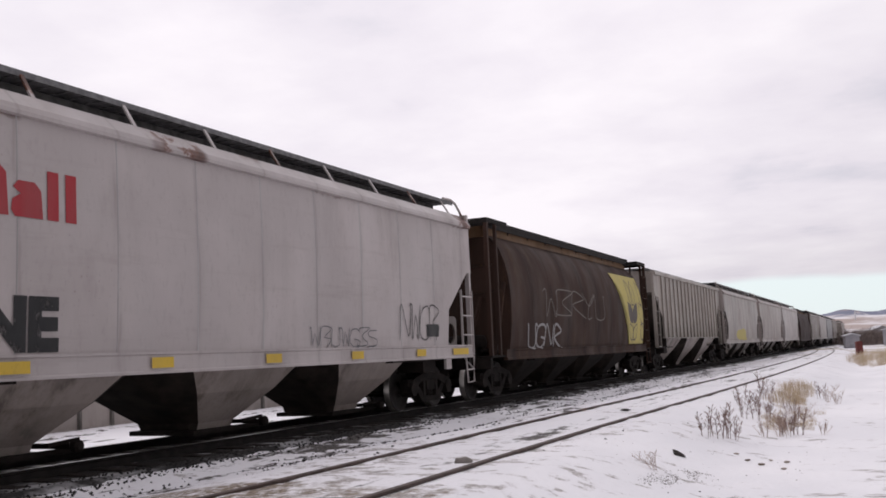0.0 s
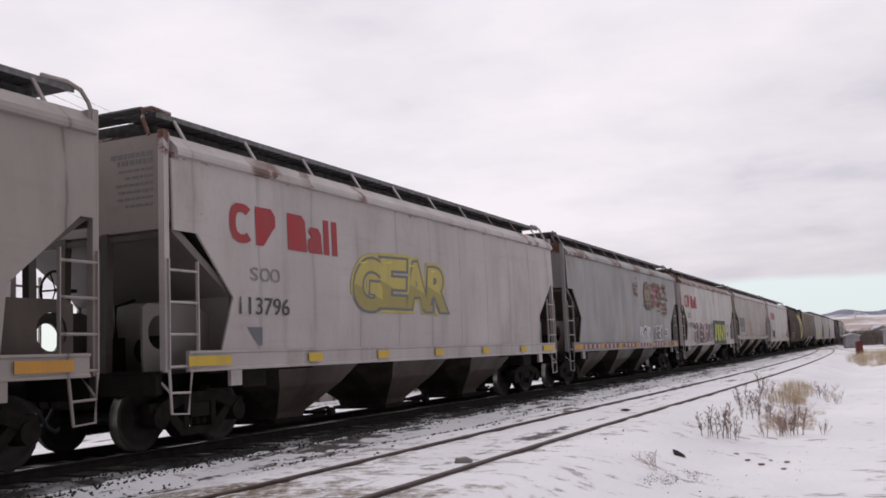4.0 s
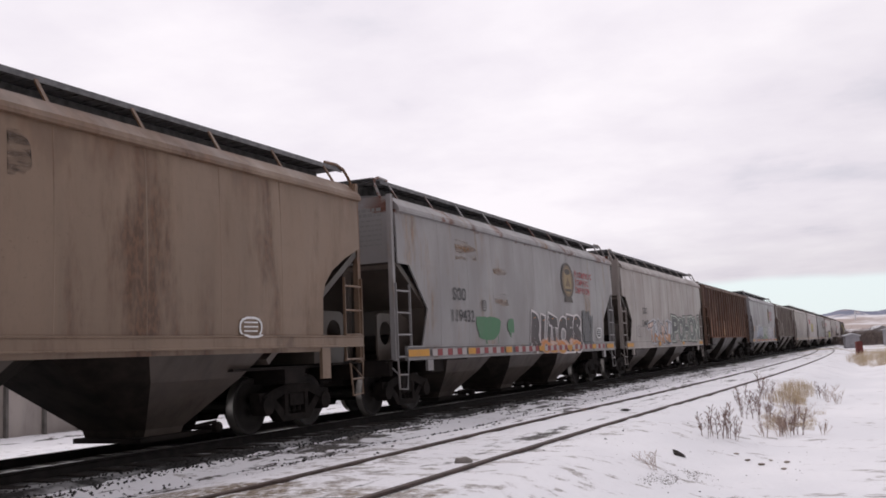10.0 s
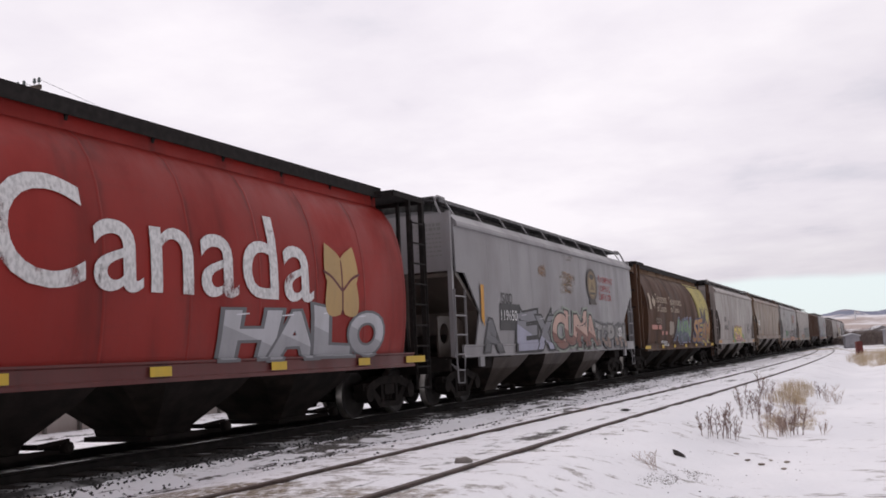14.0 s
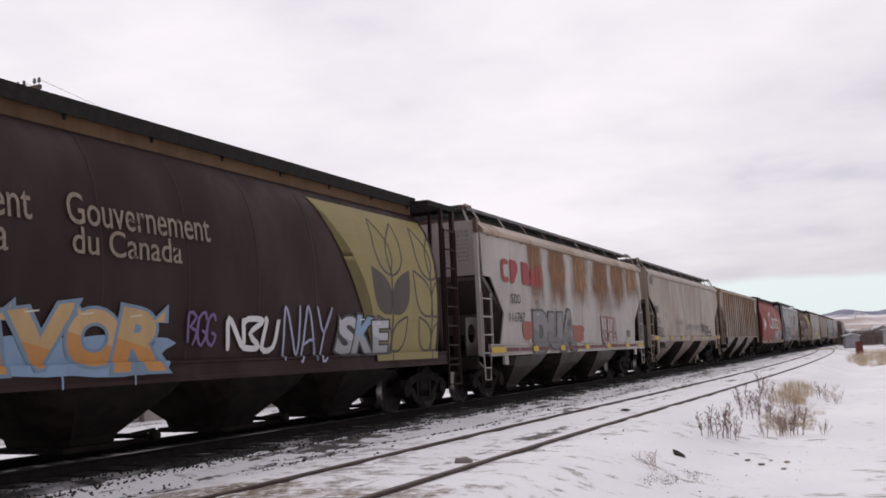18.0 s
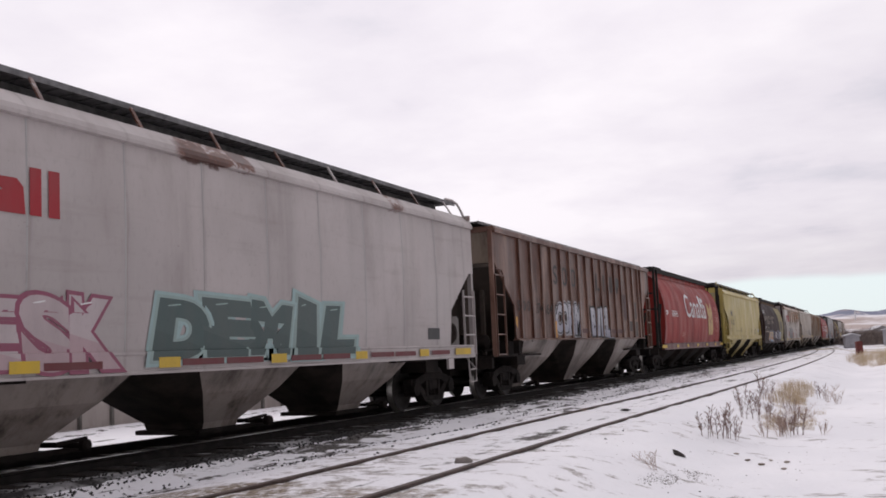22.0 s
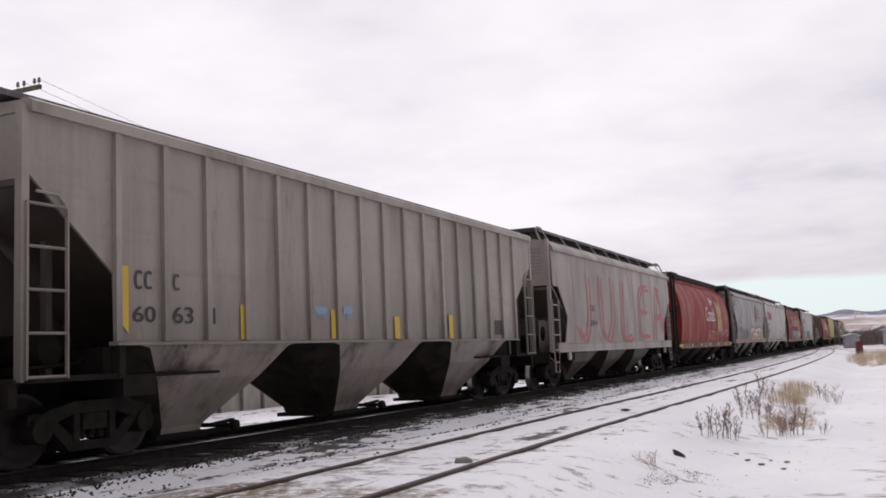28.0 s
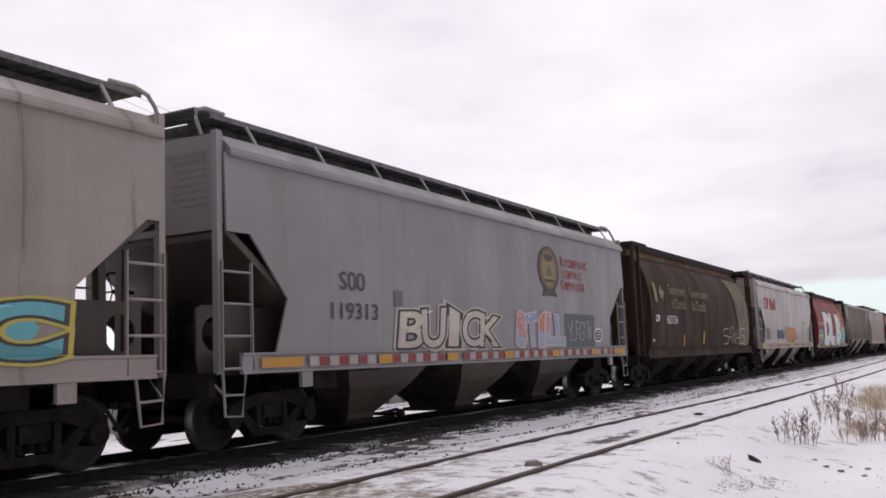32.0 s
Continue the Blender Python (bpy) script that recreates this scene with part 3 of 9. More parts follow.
    for t in (-1, 1):
        e = full - back * (t < 0) + (0.0 if curved else 0.30 if t < 0 else 0.08)
        bm = bmesh.new()
        box(bm, t * (e - 0.08), t * (e - 0.005), -1.49, 1.49, 3.05, 4.40)
        panel = part("end_panel", bm, paintless, car)
        # capacity data: rows of small worn marks
        if t < 0:
            bm = bmesh.new()
            rnd = random.Random(77)
            for k in range(8):
                z = 4.10 - 0.10 * k
                x1 = -1.25
                while x1 < -0.55 - 0.02 * (k % 4) * 3:
                    w = rnd.uniform(0.04, 0.13)
                    box(bm, -e - 0.0005, -e + 0.004, x1, x1 + w, z, z + (0.07 if k < 2 else 0.035))
                    x1 += w + 0.03
            tagged(part("stencil_data", bm, ink((0.19, 0.185, 0.18)), panel), "rows of small stencilled data marks", kind="stuff")
        bm = bmesh.new()
        prism(bm, [(t * (e - 0.02), 3.06), (t * (e - 2.9), 1.12), (t * (e - 2.96), 1.20), (t * (e - 0.08), 3.16)], -1.49, 1.49)
        part("slope_sheet", bm, paintless, car)
        bm = bmesh.new()
        for y in (-0.8, 0.8):
            beam(bm, (t * (e + 0.02), y * 0.5, 1.1), (t * (e - 0.02), y * 0.5, 3.05), 0.12)
        beam(bm, (t * (e - 0.01), -1.44, 2.96), (t * (e - 0.01), 1.44, 2.96), 0.08)
        part("end_frame", bm, paintless, car)
        # cross bulkhead over the bolster, and the webs with round lightening holes
        bm = bmesh.new()
        x = 6.86 if not curved else e - 1.5
        box(bm, t * (x - 0.05), t * x, -1.47, 1.47, 1.10, 2.16)
        part("bolster_bulkhead", bm, paintless, car)
        for y in (-1.08, 1.08):
            bm = bmesh.new()
            c, r, n = (t * (e - 0.29), 1.64), 0.24, 24
            a0, a1 = sorted((t * (x + 0.01) - c[0], t * (e + 0.05) - c[0]))
            rim, edge_ = [], []
            for k in range(n):
                ca, sa = cos(2 * pi * k / n), sin(2 * pi * k / n)
                reach_ = min((a1 if ca > 0 else -a0) / max(1e-6, abs(ca)), (0.40 if sa > 0 else 0.54) / max(1e-6, abs(sa)))
                rim.append((c[0] + r * ca, c[1] + r * sa))
                edge_.append((c[0] + reach_ * ca, c[1] + reach_ * sa))
            loft(bm, [[(px, y + d, pz) for px, pz in loop_] for loop_, d in ((edge_, -0.02), (rim, -0.02), (rim, 0.02), (edge_, 0.02), (edge_, -0.02))], False)
            part("end_web", bm, paintless, car)
        bm = bmesh.new()
        box(bm, t * (L / 2 - 4.4), t * (L / 2 - 1.6), -1.40, 1.40, 1.035, 1.075)
        box(bm, t * (L / 2 - 3.05), t * (L / 2 - 2.45), -1.40, 1.40, 0.80, 1.034)
        part("body_bolster", bm, M_UNDER, car)
        bm = bmesh.new()
        box(bm, t * (e - 0.95), t * (e + 0.12), -1.46, 1.46, 1.06, 1.10)
        box(bm, t * (e + 0.02), t * (e + 0.14), -1.40, 1.40, 0.78, 1.055)
        part("end_platform", bm, M_UNDER, car)
        bm = bmesh.new()
        box(bm, t * (e - 0.45), t * (e + 0.1), -1.14, 1.14, 4.762, 4.785)
        part("end_walk", bm, M_GRATE, car)
        for s in (-1, 1):
            bm = bmesh.new()
            tube(bm, [(t * (e - 0.5), s * 1.14, 4.80), (t * (e - 0.1), s * 1.15, 4.81), (t * (e + 0.1), s * 1.18, 4.74), (t * (e + 0.17), s * 1.24, 4.58), (t * (e + 0.17), s * 1.34, 4.34)], 0.03)
            part("roof_handrail", bm, paintless, car)
    e = full
    for t in (-1, 1):
        bm = bmesh.new()
        box(bm, t * (L / 2 - 4.2), t * (L / 2 - 0.5), -0.33, 0.33, 0.62, 1.05)
        part("stub_sill", bm, M_UNDER, car)
    brake_gear(car, e - back, paintless)
    if curved:
        add_hoppers(car, paintless, 3, 14.1, 1.40, 1.52, 0.17, 0.95, (1.0, 0.8), -0.2, 0.02)
        add_trucks(car, L / 2 - 2.3, L / 2 - 2.3)
    else:
        add_hoppers(car, paintless, 3, 12.0, 1.10, 1.24)
        add_trucks(car, L / 2 - 2.15, L / 2 - 1.8)
    add_couplers(car, L)
    return car


def ribbed_hopper_car(L, name):
    """Covered hopper with upright posts along its sides."""
    car = new(name)
    e = L / 2 - 0.80
    p = M_UNDER
    ins = e - 1.42
    n = 17
    for s in (-1, 1):
        bm = bmesh.new()
        prism(bm, [(-ins, 1.46), (ins, 1.46), (ins + 0.03, 2.35), (e - 0.05, 3.45), (e - 0.05, 4.2), (-e + 0.05, 4.2), (-e + 0.05, 3.45), (-ins - 0.03, 2.35)], s * 1.46, s * 1.50)
        part("side_panel", bm, p, car)
        bm = bmesh.new()
        prism_x(bm, [(s * 1.44, 4.17), (s * 1.585, 4.17), (s * 1.585, 4.30), (s * 1.50, 4.345), (s * 1.40, 4.345)], -e + 0.03, e - 0.03)
        part("top_chord", bm, p, car)
        bm = bmesh.new()
        prism_x(bm, [(s * 1.44, 1.45), (s * 1.60, 1.45), (s * 1.60, 1.475), (s * 1.53, 1.50), (s * 1.44, 1.50)], -ins - 0.06, ins + 0.06)
        part("side_sill", bm, p, car)
        bm = bmesh.new()
        prism(bm, [(-0.05, 1.50), (0.05, 1.50), (0.05, 4.17), (-0.05, 4.17)], s * 1.50, s * 1.565)
        rib = finish(bm, "side_post", p)
        for k in range(n):
            share("side_post", rib, car, pose(-ins + 2 * ins * k / (n - 1), 0, 0))
        for t in (-1, 1):
            bm = bmesh.new()
            beam(bm, (t * e, s * 1.46, 1.05), (t * e, s * 1.46, 4.25), 0.11)
            part("corner_post", bm, p, car)
            add_ladder(car, p, t * e, t * (e - 0.60), s * 1.53, 1.07, 3.10, 0.50, 0.42 * t)
            bm = bmesh.new()
            beam(bm, (t * e, s * 1.50, 1.07), (t * (ins - 0.05), s * 1.50, 1.07), 0.05, 0.07)
            beam(bm, (t * (ins - 0.05), s * 1.48, 1.05), (t * (ins - 0.05), s * 1.48, 1.46), 0.16, 0.10)
            part("end_sill_bar", bm, p, car)
        bm = bmesh.new()
        box(bm, -e - 0.15, e + 0.15, s * 0.55, s * 1.20, 4.44, 4.465)
        box(bm, -e - 0.15, e + 0.15, s * 1.19, s * 1.215, 4.40, 4.475)
        for k in range(10):
            x = -e + 0.4 + (2 * e - 0.8) * k / 9
            beam(bm, (x, s * 1.18, 4.43), (x, s * 1.32, 4.33), 0.04)
        part("roof_walk", bm, M_GRATE, car)
    bm = bmesh.new()
    prism_x(bm, [(-1.42, 4.335), (-1.3, 4.2), (1.3, 4.2), (1.42, 4.335), (0, 4.40)], -e + 0.06, e - 0.06)
    part("roof", bm, p, car)
    bm = bmesh.new()
    box(bm, -e + 0.6, e - 0.6, -0.45, 0.45, 4.36, 4.52)
    for k in range(8):
        x = -e + 0.9 + (2 * e - 1.8) * k / 7
        box(bm, x - 0.05, x + 0.05, -0.5, 0.5, 4.36, 4.55)
    part("hatch_trough", bm, M_GRATE, car)
    for t in (-1, 1):
        bm = bmesh.new()
        box(bm, t * (e - 0.16), t * (e - 0.08), -1.455, 1.455, 3.42, 4.30)
        part("end_panel", bm, p, car)
        bm = bmesh.new()
        prism(bm, [(t * (e - 0.1), 3.46), (t * (e - 2.8), 1.40), (t * (e - 2.86), 1.48), (t * (e - 0.16), 3.56)], -1.455, 1.455)
        part("slope_sheet", bm, p, car)
        bm = bmesh.new()
        for y in (-0.75, 0.75):
            beam(bm, (t * (e - 0.02), y, 1.1), (t * (e - 0.1), y, 3.5), 0.12)
            beam(bm, (t * (e - 1.0), y, 1.1), (t * (e - 1.0), y, 2.8), 0.10)
        beam(bm, (t * (e - 0.02), -1.46, 3.35), (t * (e - 0.02), 1.46, 3.35), 0.08)
        part("end_frame", bm, p, car)
        bm = bmesh.new()
        prism(bm, [(t * (e - 2.6), 1.10), (t * (e - 0.3), 1.10), (t * (e - 0.3), 2.6), (t * (e - 0.75), 2.9)], -0.05, 0.05)
        part("end_web", bm, M_UNDER, car)
        bm = bmesh.new()
        box(bm, t * (L / 2 - 4.4), t * (L / 2 - 1.6), -1.40, 1.40, 1.035, 1.075)
        box(bm, t * (L / 2 - 3.05), t * (L / 2 - 2.45), -1.40, 1.40, 0.80, 1.034)
        part("body_bolster", bm, M_UNDER, car)
        bm = bmesh.new()
        box(bm, t * (e - 3.1), t * (e - 1.45), -1.25, 1.25, 1.08, 1.44)
        part("hopper_end_plate", bm, M_UNDER, car)
        bm = bmesh.new()
        box(bm, t * (e - 1.0), t * (e + 0.1), -1.44, 1.44, 1.03, 1.08)
        box(bm, t * (e + 0.0), t * (e + 0.12), -1.40, 1.40, 0.76, 1.025)
        part("end_platform", bm, M_UNDER, car)
    for t in (-1, 1):
        bm = bmesh.new()
        box(bm, t * (L / 2 - 4.2), t * (L / 2 - 0.5), -0.33, 0.33, 0.62, 1.05)
        part("stub_sill", bm, M_UNDER, car)
    brake_gear(car, e, p)
    add_hoppers(car, p, 3, 14.5, 1.455, 1.44, 0.17, 1.05, (0.8, 0.7))
    add_trucks(car, L / 2 - 2.25, L / 2 - 2.25)
    add_couplers(car, L)
    return car


def round_hopper_car(L, name):
    """Covered hopper with a barrel-shaped body between flat bulkheads, a dark roof walk and open end platforms under a canopy."""
    car = new(name)
    e = L / 2 - 0.72
    p = M_UNDER
    b = 7.36
    loop = [(y, z) for y, z in ROUND] + [(-y, z) for y, z in ROUND[::-1]]

    def ring(x, k):
        return [(x, y * k, 2.55 + (z - 2.55) * k) for y, z in loop]

    bm = bmesh.new()
    loops = [ring(-b + 1.9, 0.975), ring(-b + 0.01, 0.975), ring(-b, 0.98), ring(-b, 1.0)]
    m = 16
    for k in range(1, m):
        loops.append(ring(-b + 2 * b * k / m, 1.0))
    loops += [ring(b, 1.0), ring(b, 0.98), ring(b - 0.01, 0.975), ring(b - 1.9, 0.975)]
    loft(bm, loops, False)
    part("barrel_body", bm, p, car, smooth=True)
    # raised welded hoops round the barrel
    bm = bmesh.new()
    loft(bm, [[(d, y * k, 2.55 + (z - 2.55) * k) for y, z in loop] for d, k in ((-0.03, 0.999), (-0.018, 1.0022), (0.018, 1.0022), (0.03, 0.999))])
    hoop = finish(bm, "weld_hoop", p, True)
    for k in range(10):
        share("weld_hoop", hoop, car, pose(-b + 0.05 + (2 * b - 0.1) * k / 9, 0, 0))
    for s in (-1, 1):
        bm = bmesh.new()
        prism_x(bm, [(s * 1.44, 0.95), (s * 1.56, 0.95), (s * 1.56, 1.0), (s * 1.535, 1.02), (s * 1.535, 1.18), (s * 1.56, 1.2), (s * 1.56, 1.23), (s * 1.44, 1.23)], -b - 0.35, b + 0.35)
        part("side_sill", bm, p, car)
        bm = bmesh.new()
        prism_x(bm, [(s * 0.42, 4.59), (s * 1.03, 4.59), (s * 1.03, 4.42), (s * 1.055, 4.42), (s * 1.055, 4.64), (s * 1.03, 4.64), (s * 1.03, 4.62), (s * 0.42, 4.62)], -b - 0.1, b + 0.1)
        part("roof_walk", bm, M_BLACK, car)
        bm = bmesh.new()
        beam(bm, (-b + 0.1, s * 0.80, 4.13), (-b + 0.1, s * 0.98, 4.56), 0.05)
        br = finish(bm, "walk_bracket", M_BLACK)
        for k in range(10):
            share("walk_bracket", br, car, pose((2 * b - 0.2) * k / 9, 0, 0))
        for t in (-1, 1):
            for nm, x, y, w in (("corner_post", e + 0.02, 1.44, 0.10), ("end_post", e - 0.58, 1.44, 0.08), ("inner_post", e + 0.02, 0.88, 0.07)):
                bm = bmesh.new()
                beam(bm, (t * x, s * y, 1.05), (t * x, s * y, 4.48), w)
                part(nm, bm, p, car)
            if t * s > 0:
                continue                 # ladders stand at the forward corner of the near side and the rear corner of the far one
            bm = bmesh.new()
            for x in (e + 0.02, e - 0.58):
                beam(bm, (t * x, s * 1.50, 0.46), (t * x, s * 1.50, 3.98), 0.05, 0.02)
            lad = part("ladder", bm, p, car)
            bm = bmesh.new()
            tube(bm, [(t * (e + 0.02), s * 1.50, 0), (t * (e - 0.58), s * 1.50, 0)], 0.02)
            rung = finish(bm, "rung", p)
            for k in range(9):
                share("rung", rung, lad, pose(0, 0, 0.5 + 0.43 * k))
    bm = bmesh.new()
    prism_x(bm, [(-0.94, 4.20), (0.94, 4.20), (0.92, 4.54), (0.42, 4.585), (-0.42, 4.585), (-0.92, 4.54)], -b - 0.05, b + 0.05)
    part("hatch_trough", bm, M_BLACK, car)
    for t in (-1, 1):
        bm = bmesh.new()
        box(bm, t * (b - 0.2), t * (e + 0.08), -1.50, 1.50, 4.485, 4.525)
        box(bm, t * (e + 0.04), t * (e + 0.08), -1.50, 1.50, 4.40, 4.483)
        for s in (-1, 1):
            box(bm, t * (b - 0.2), t * (e + 0.038), s * 1.46, s * 1.50, 4.41, 4.483)
        part("end_canopy", bm, M_BLACK, car)
        # flat bulkhead, and the sheet that slopes in under it
        bm = bmesh.new()
        prism_x(bm, [(y * 0.972, 2.55 + (z - 2.55) * 0.972) for y, z in loop if z > 2.0], t * (b - 0.10), t * (b - 0.04))
        part("end_bulkhead", bm, p, car)
        for z in (2.75, 3.45):
            bm = bmesh.new()
            beam(bm, (t * (b - 0.01), -1.30 + 0.2 * (z > 3), z), (t * (b - 0.01), 1.30 - 0.2 * (z > 3), z), 0.07)
            part("end_brace", bm, p, car)
        bm = bmesh.new()
        prism(bm, [(t * (b - 0.06), 2.35), (t * (b - 1.9), 1.0), (t * (b - 1.9), 0.9), (t * (b - 0.06), 2.22)], -1.5, 1.5)
        part("slope_sheet", bm, p, car)
        for y in (-1.05, 1.05):
            bm = bmesh.new()
            beam(bm, (t * (e - 0.55), y * 1.25, 1.08), (t * (b + 0.03), y * 1.36, 2.95), 0.09)
            beam(bm, (t * (e - 0.35), y * 0.55, 1.08), (t * (b + 0.03), y * 0.72, 2.6), 0.08)
            part("end_strut", bm, p, car)
        bm = bmesh.new()
        box(bm, t * (b - 0.3), t * (e + 0.1), -1.50, 1.50, 1.03, 1.08)
        box(bm, t * (e + 0.0), t * (e + 0.14), -1.46, 1.46, 0.76, 1.025)
        part("end_platform", bm, M_UNDER, car)
    for t in (-1, 1):
        bm = bmesh.new()
        box(bm, t * (L / 2 - 4.2), t * (L / 2 - 0.5), -0.33, 0.33, 0.62, 1.02)
        part("stub_sill", bm, M_UNDER, car)
    brake_gear(car, e, p)
    add_hoppers(car, M_UNDER, 4, 2 * (b - 1.0), 1.15, 1.40, 0.17, 0.95, (0.5, 0.5))
    add_trucks(car, L / 2 - 1.8, L / 2 - 1.75)
    add_couplers(car, L)
    return car
# ------------------------------------------------------------------ the train
LENGTH = {"A": 17.818, "B": 18.684, "C": 18.409, "L": 18.973}
LEAD = 328.573                      # front of car 0 at the middle of the clip


def run(t):
    """Metres that the train has gone at t seconds, from where it stands at 16 s."""
    u = (t - 16) / 16
    return 301.8564 * u - 2.1034 * u ** 2 + 2.0276 * u ** 3 - 1.427 * u ** 4


BEND_AT, BEND_R = 225.0, 600.0


def on_track(s):
    """The pose of a car whose middle is s metres along the track from the camera."""
    if s <= BEND_AT:
        return pose(TRACK, s, 0, 0, 0, 90)
    a = (s - BEND_AT) / BEND_R
    return pose(TRACK - BEND_R * (1 - cos(a)), BEND_AT + BEND_R * sin(a), 0, 0, 0, 90 + degrees(a))


# kind, paint of the body, paint of the hoppers, label; in train order from the far front to the last car
P = {}


def coat(key, *a, **k):
    P[key] = paint("paint_" + key, *a, **k)


coat("white", (0.450, 0.404, 0.396), seams=(-6.2, 1.55, 0.16, 0.45, (0.22, 0.19, 0.175)), streak=0.3, dirt=0.6, eave=0.35)
coat("white_rusty", (0.450, 0.404, 0.392), seams=(-6.2, 1.55, 0.16, 0.45, (0.24, 0.19, 0.165)), streak=0.25, dirt=0.5, top=0.3, rustcol=(0.19, 0.062, 0.034), eave=1.0)
coat("eave_tan", (0.36, 0.26, 0.185), rust=0.4, streak=0.3, dirt=0.6, rustcol=(0.22, 0.115, 0.06))
coat("white_stained", (0.420, 0.380, 0.353), rust=0.15, streak=0.3, dirt=0.5, top=0.0, rustcol=(0.21, 0.115, 0.06), eave=0.8)
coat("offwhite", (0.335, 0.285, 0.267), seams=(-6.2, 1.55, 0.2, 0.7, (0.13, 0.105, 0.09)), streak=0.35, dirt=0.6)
coat("pale", (0.315, 0.275, 0.256), seams=(-6.2, 1.55, 0.14, 0.75, (0.11, 0.092, 0.08)), streak=0.4, dirt=0.5)
coat("grey", (0.255, 0.244, 0.253), streak=0.16, dirt=0.3)
coat("grey_rusty", (0.260, 0.247, 0.248), streak=0.25, dirt=0.4, eave=0.45, rust=0.22, rustcol=(0.26, 0.14, 0.06))
coat("taupe", (0.210, 0.176, 0.158), streak=0.4, dirt=0.6)
coat("tan_brown", (0.23, 0.158, 0.11), streak=0.35, dirt=0.8, rust=0.46, rustcol=(0.145, 0.072, 0.038), top=0.45, grime=(0.10, 0.07, 0.05))
coat("tan", (0.325, 0.258, 0.210), seams=(-6.2, 1.55, 0.25, 0.55, (0.15, 0.115, 0.085)), streak=0.3, dirt=0.5)
coat("yellow", (0.42, 0.33, 0.10), streak=0.10, dirt=0.3)
coat("red", (0.27, 0.020, 0.015), seams=(-7.31, 1.624, 0.35, 0.6, (0.06, 0.008, 0.007)), streak=0.4, dirt=0.5, grime=(0.06, 0.014, 0.012), rough=0.5, spec=0.25)
coat("red_old", (0.215, 0.018, 0.015), seams=(-7.31, 1.624, 0.4, 0.65, (0.05, 0.009, 0.008)), streak=0.45, dirt=0.6, grime=(0.06, 0.02, 0.016), rough=0.55, spec=0.25)
coat("brown", (0.046, 0.024, 0.017), seams=(-7.31, 1.624, 0.8, 0.7, (0.016, 0.009, 0.007)), streak=0.55, dirt=0.5, rust=0.28, rustcol=(0.085, 0.046, 0.024), grime=(0.020, 0.014, 0.012), rough=0.7, spec=0.2)
coat("bulkhead_tan", (0.17, 0.10, 0.055), rust=0.35, streak=0.5, dirt=0.8, rustcol=(0.10, 0.045, 0.022), grime=(0.04, 0.025, 0.018), rough=0.65, spec=0.2)
coat("rust_end", (0.20, 0.16, 0.125), rust=0.4, streak=0.4, dirt=0.9, rustcol=(0.06, 0.035, 0.025), grime=(0.05, 0.035, 0.028))
coat("brown_warm", (0.090, 0.043, 0.024), seams=(-7.31, 1.624, 0.9, 0.8, (0.022, 0.012, 0.009)), streak=0.5, dirt=0.5, rust=0.3, rustcol=(0.12, 0.066, 0.032), grime=(0.028, 0.019, 0.014), rough=0.65, spec=0.25)
coat("brown_dark", (0.034, 0.0155, 0.0145), seams=(-7.31, 1.624, 0.5, 0.5, (0.016, 0.009, 0.008)), streak=0.45, dirt=0.5, rust=0.12, rustcol=(0.07, 0.035, 0.022), grime=(0.018, 0.013, 0.012), rough=0.65, spec=0.25)
coat("rib_pink", (0.165, 0.120, 0.102), rust=0.74, streak=0.55, dirt=0.8, rustcol=(0.075, 0.040, 0.030), grime=(0.045, 0.035, 0.03))
coat("rib_pale", (0.27, 0.23, 0.21), rust=0.45, streak=0.4, dirt=0.8, rustcol=(0.10, 0.055, 0.04))
coat("rib_rust", (0.062, 0.028, 0.020), rust=0.45, streak=0.6, dirt=0.5, rustcol=(0.075, 0.024, 0.013), grime=(0.014, 0.010, 0.009), rough=0.8, low=1.0, lowcol=(0.25, 0.125, 0.08), spec=0.15)
coat("rib_post", (0.15, 0.095, 0.072), rust=0.6, streak=0.4, dirt=0.7, rustcol=(0.13, 0.06, 0.035), rough=0.65)
coat("rib_white_rust", (0.350, 0.294, 0.253), rust=0.62, streak=0.3, dirt=0.5, top=1.4, rustcol=(0.25, 0.135, 0.065))
coat("rib_soo", (0.235, 0.135, 0.102), top=1.2, rust=0.66, streak=0.55, dirt=0.8, rustcol=(0.092, 0.034, 0.022), grime=(0.05, 0.038, 0.033))
coat("rib_grey", (0.350, 0.309, 0.277), streak=0.5, dirt=0.9, rust=0.12, rustcol=(0.20, 0.12, 0.07), grime=(0.11, 0.092, 0.078), low=0.35, lowcol=(0.19, 0.165, 0.14))
coat("hop_white", (0.31, 0.262, 0.236), streak=0.7, dirt=1.0, rust=0.36, rustcol=(0.075, 0.05, 0.04), grime=(0.045, 0.04, 0.036))
coat("hop_grey", (0.105, 0.083, 0.070), streak=0.6, dirt=1.0, rust=0.3, rustcol=(0.055, 0.042, 0.034), grime=(0.03, 0.027, 0.024))
coat("hop_dark", (0.045, 0.034, 0.027), streak=0.5, dirt=1.0, grime=(0.02, 0.017, 0.015))
coat("hop_tan", (0.24, 0.19, 0.145), streak=0.5, dirt=0.9, grime=(0.04, 0.034, 0.028))
coat("sill_maroon", (0.115, 0.022, 0.02), streak=0.5, dirt=0.9, grime=(0.03, 0.02, 0.018))
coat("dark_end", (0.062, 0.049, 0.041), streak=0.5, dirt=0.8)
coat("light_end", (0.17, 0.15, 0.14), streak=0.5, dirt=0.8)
for _k, _c in (("white", (0.385, 0.375, 0.37)), ("white_rusty", (0.38, 0.36, 0.35)), ("offwhite", (0.27, 0.245, 0.225)), ("pale", (0.235, 0.222, 0.207)), ("tan", (0.21, 0.175, 0.14))):
    coat(_k + "_seam", _c, streak=0.5, dirt=0.8)

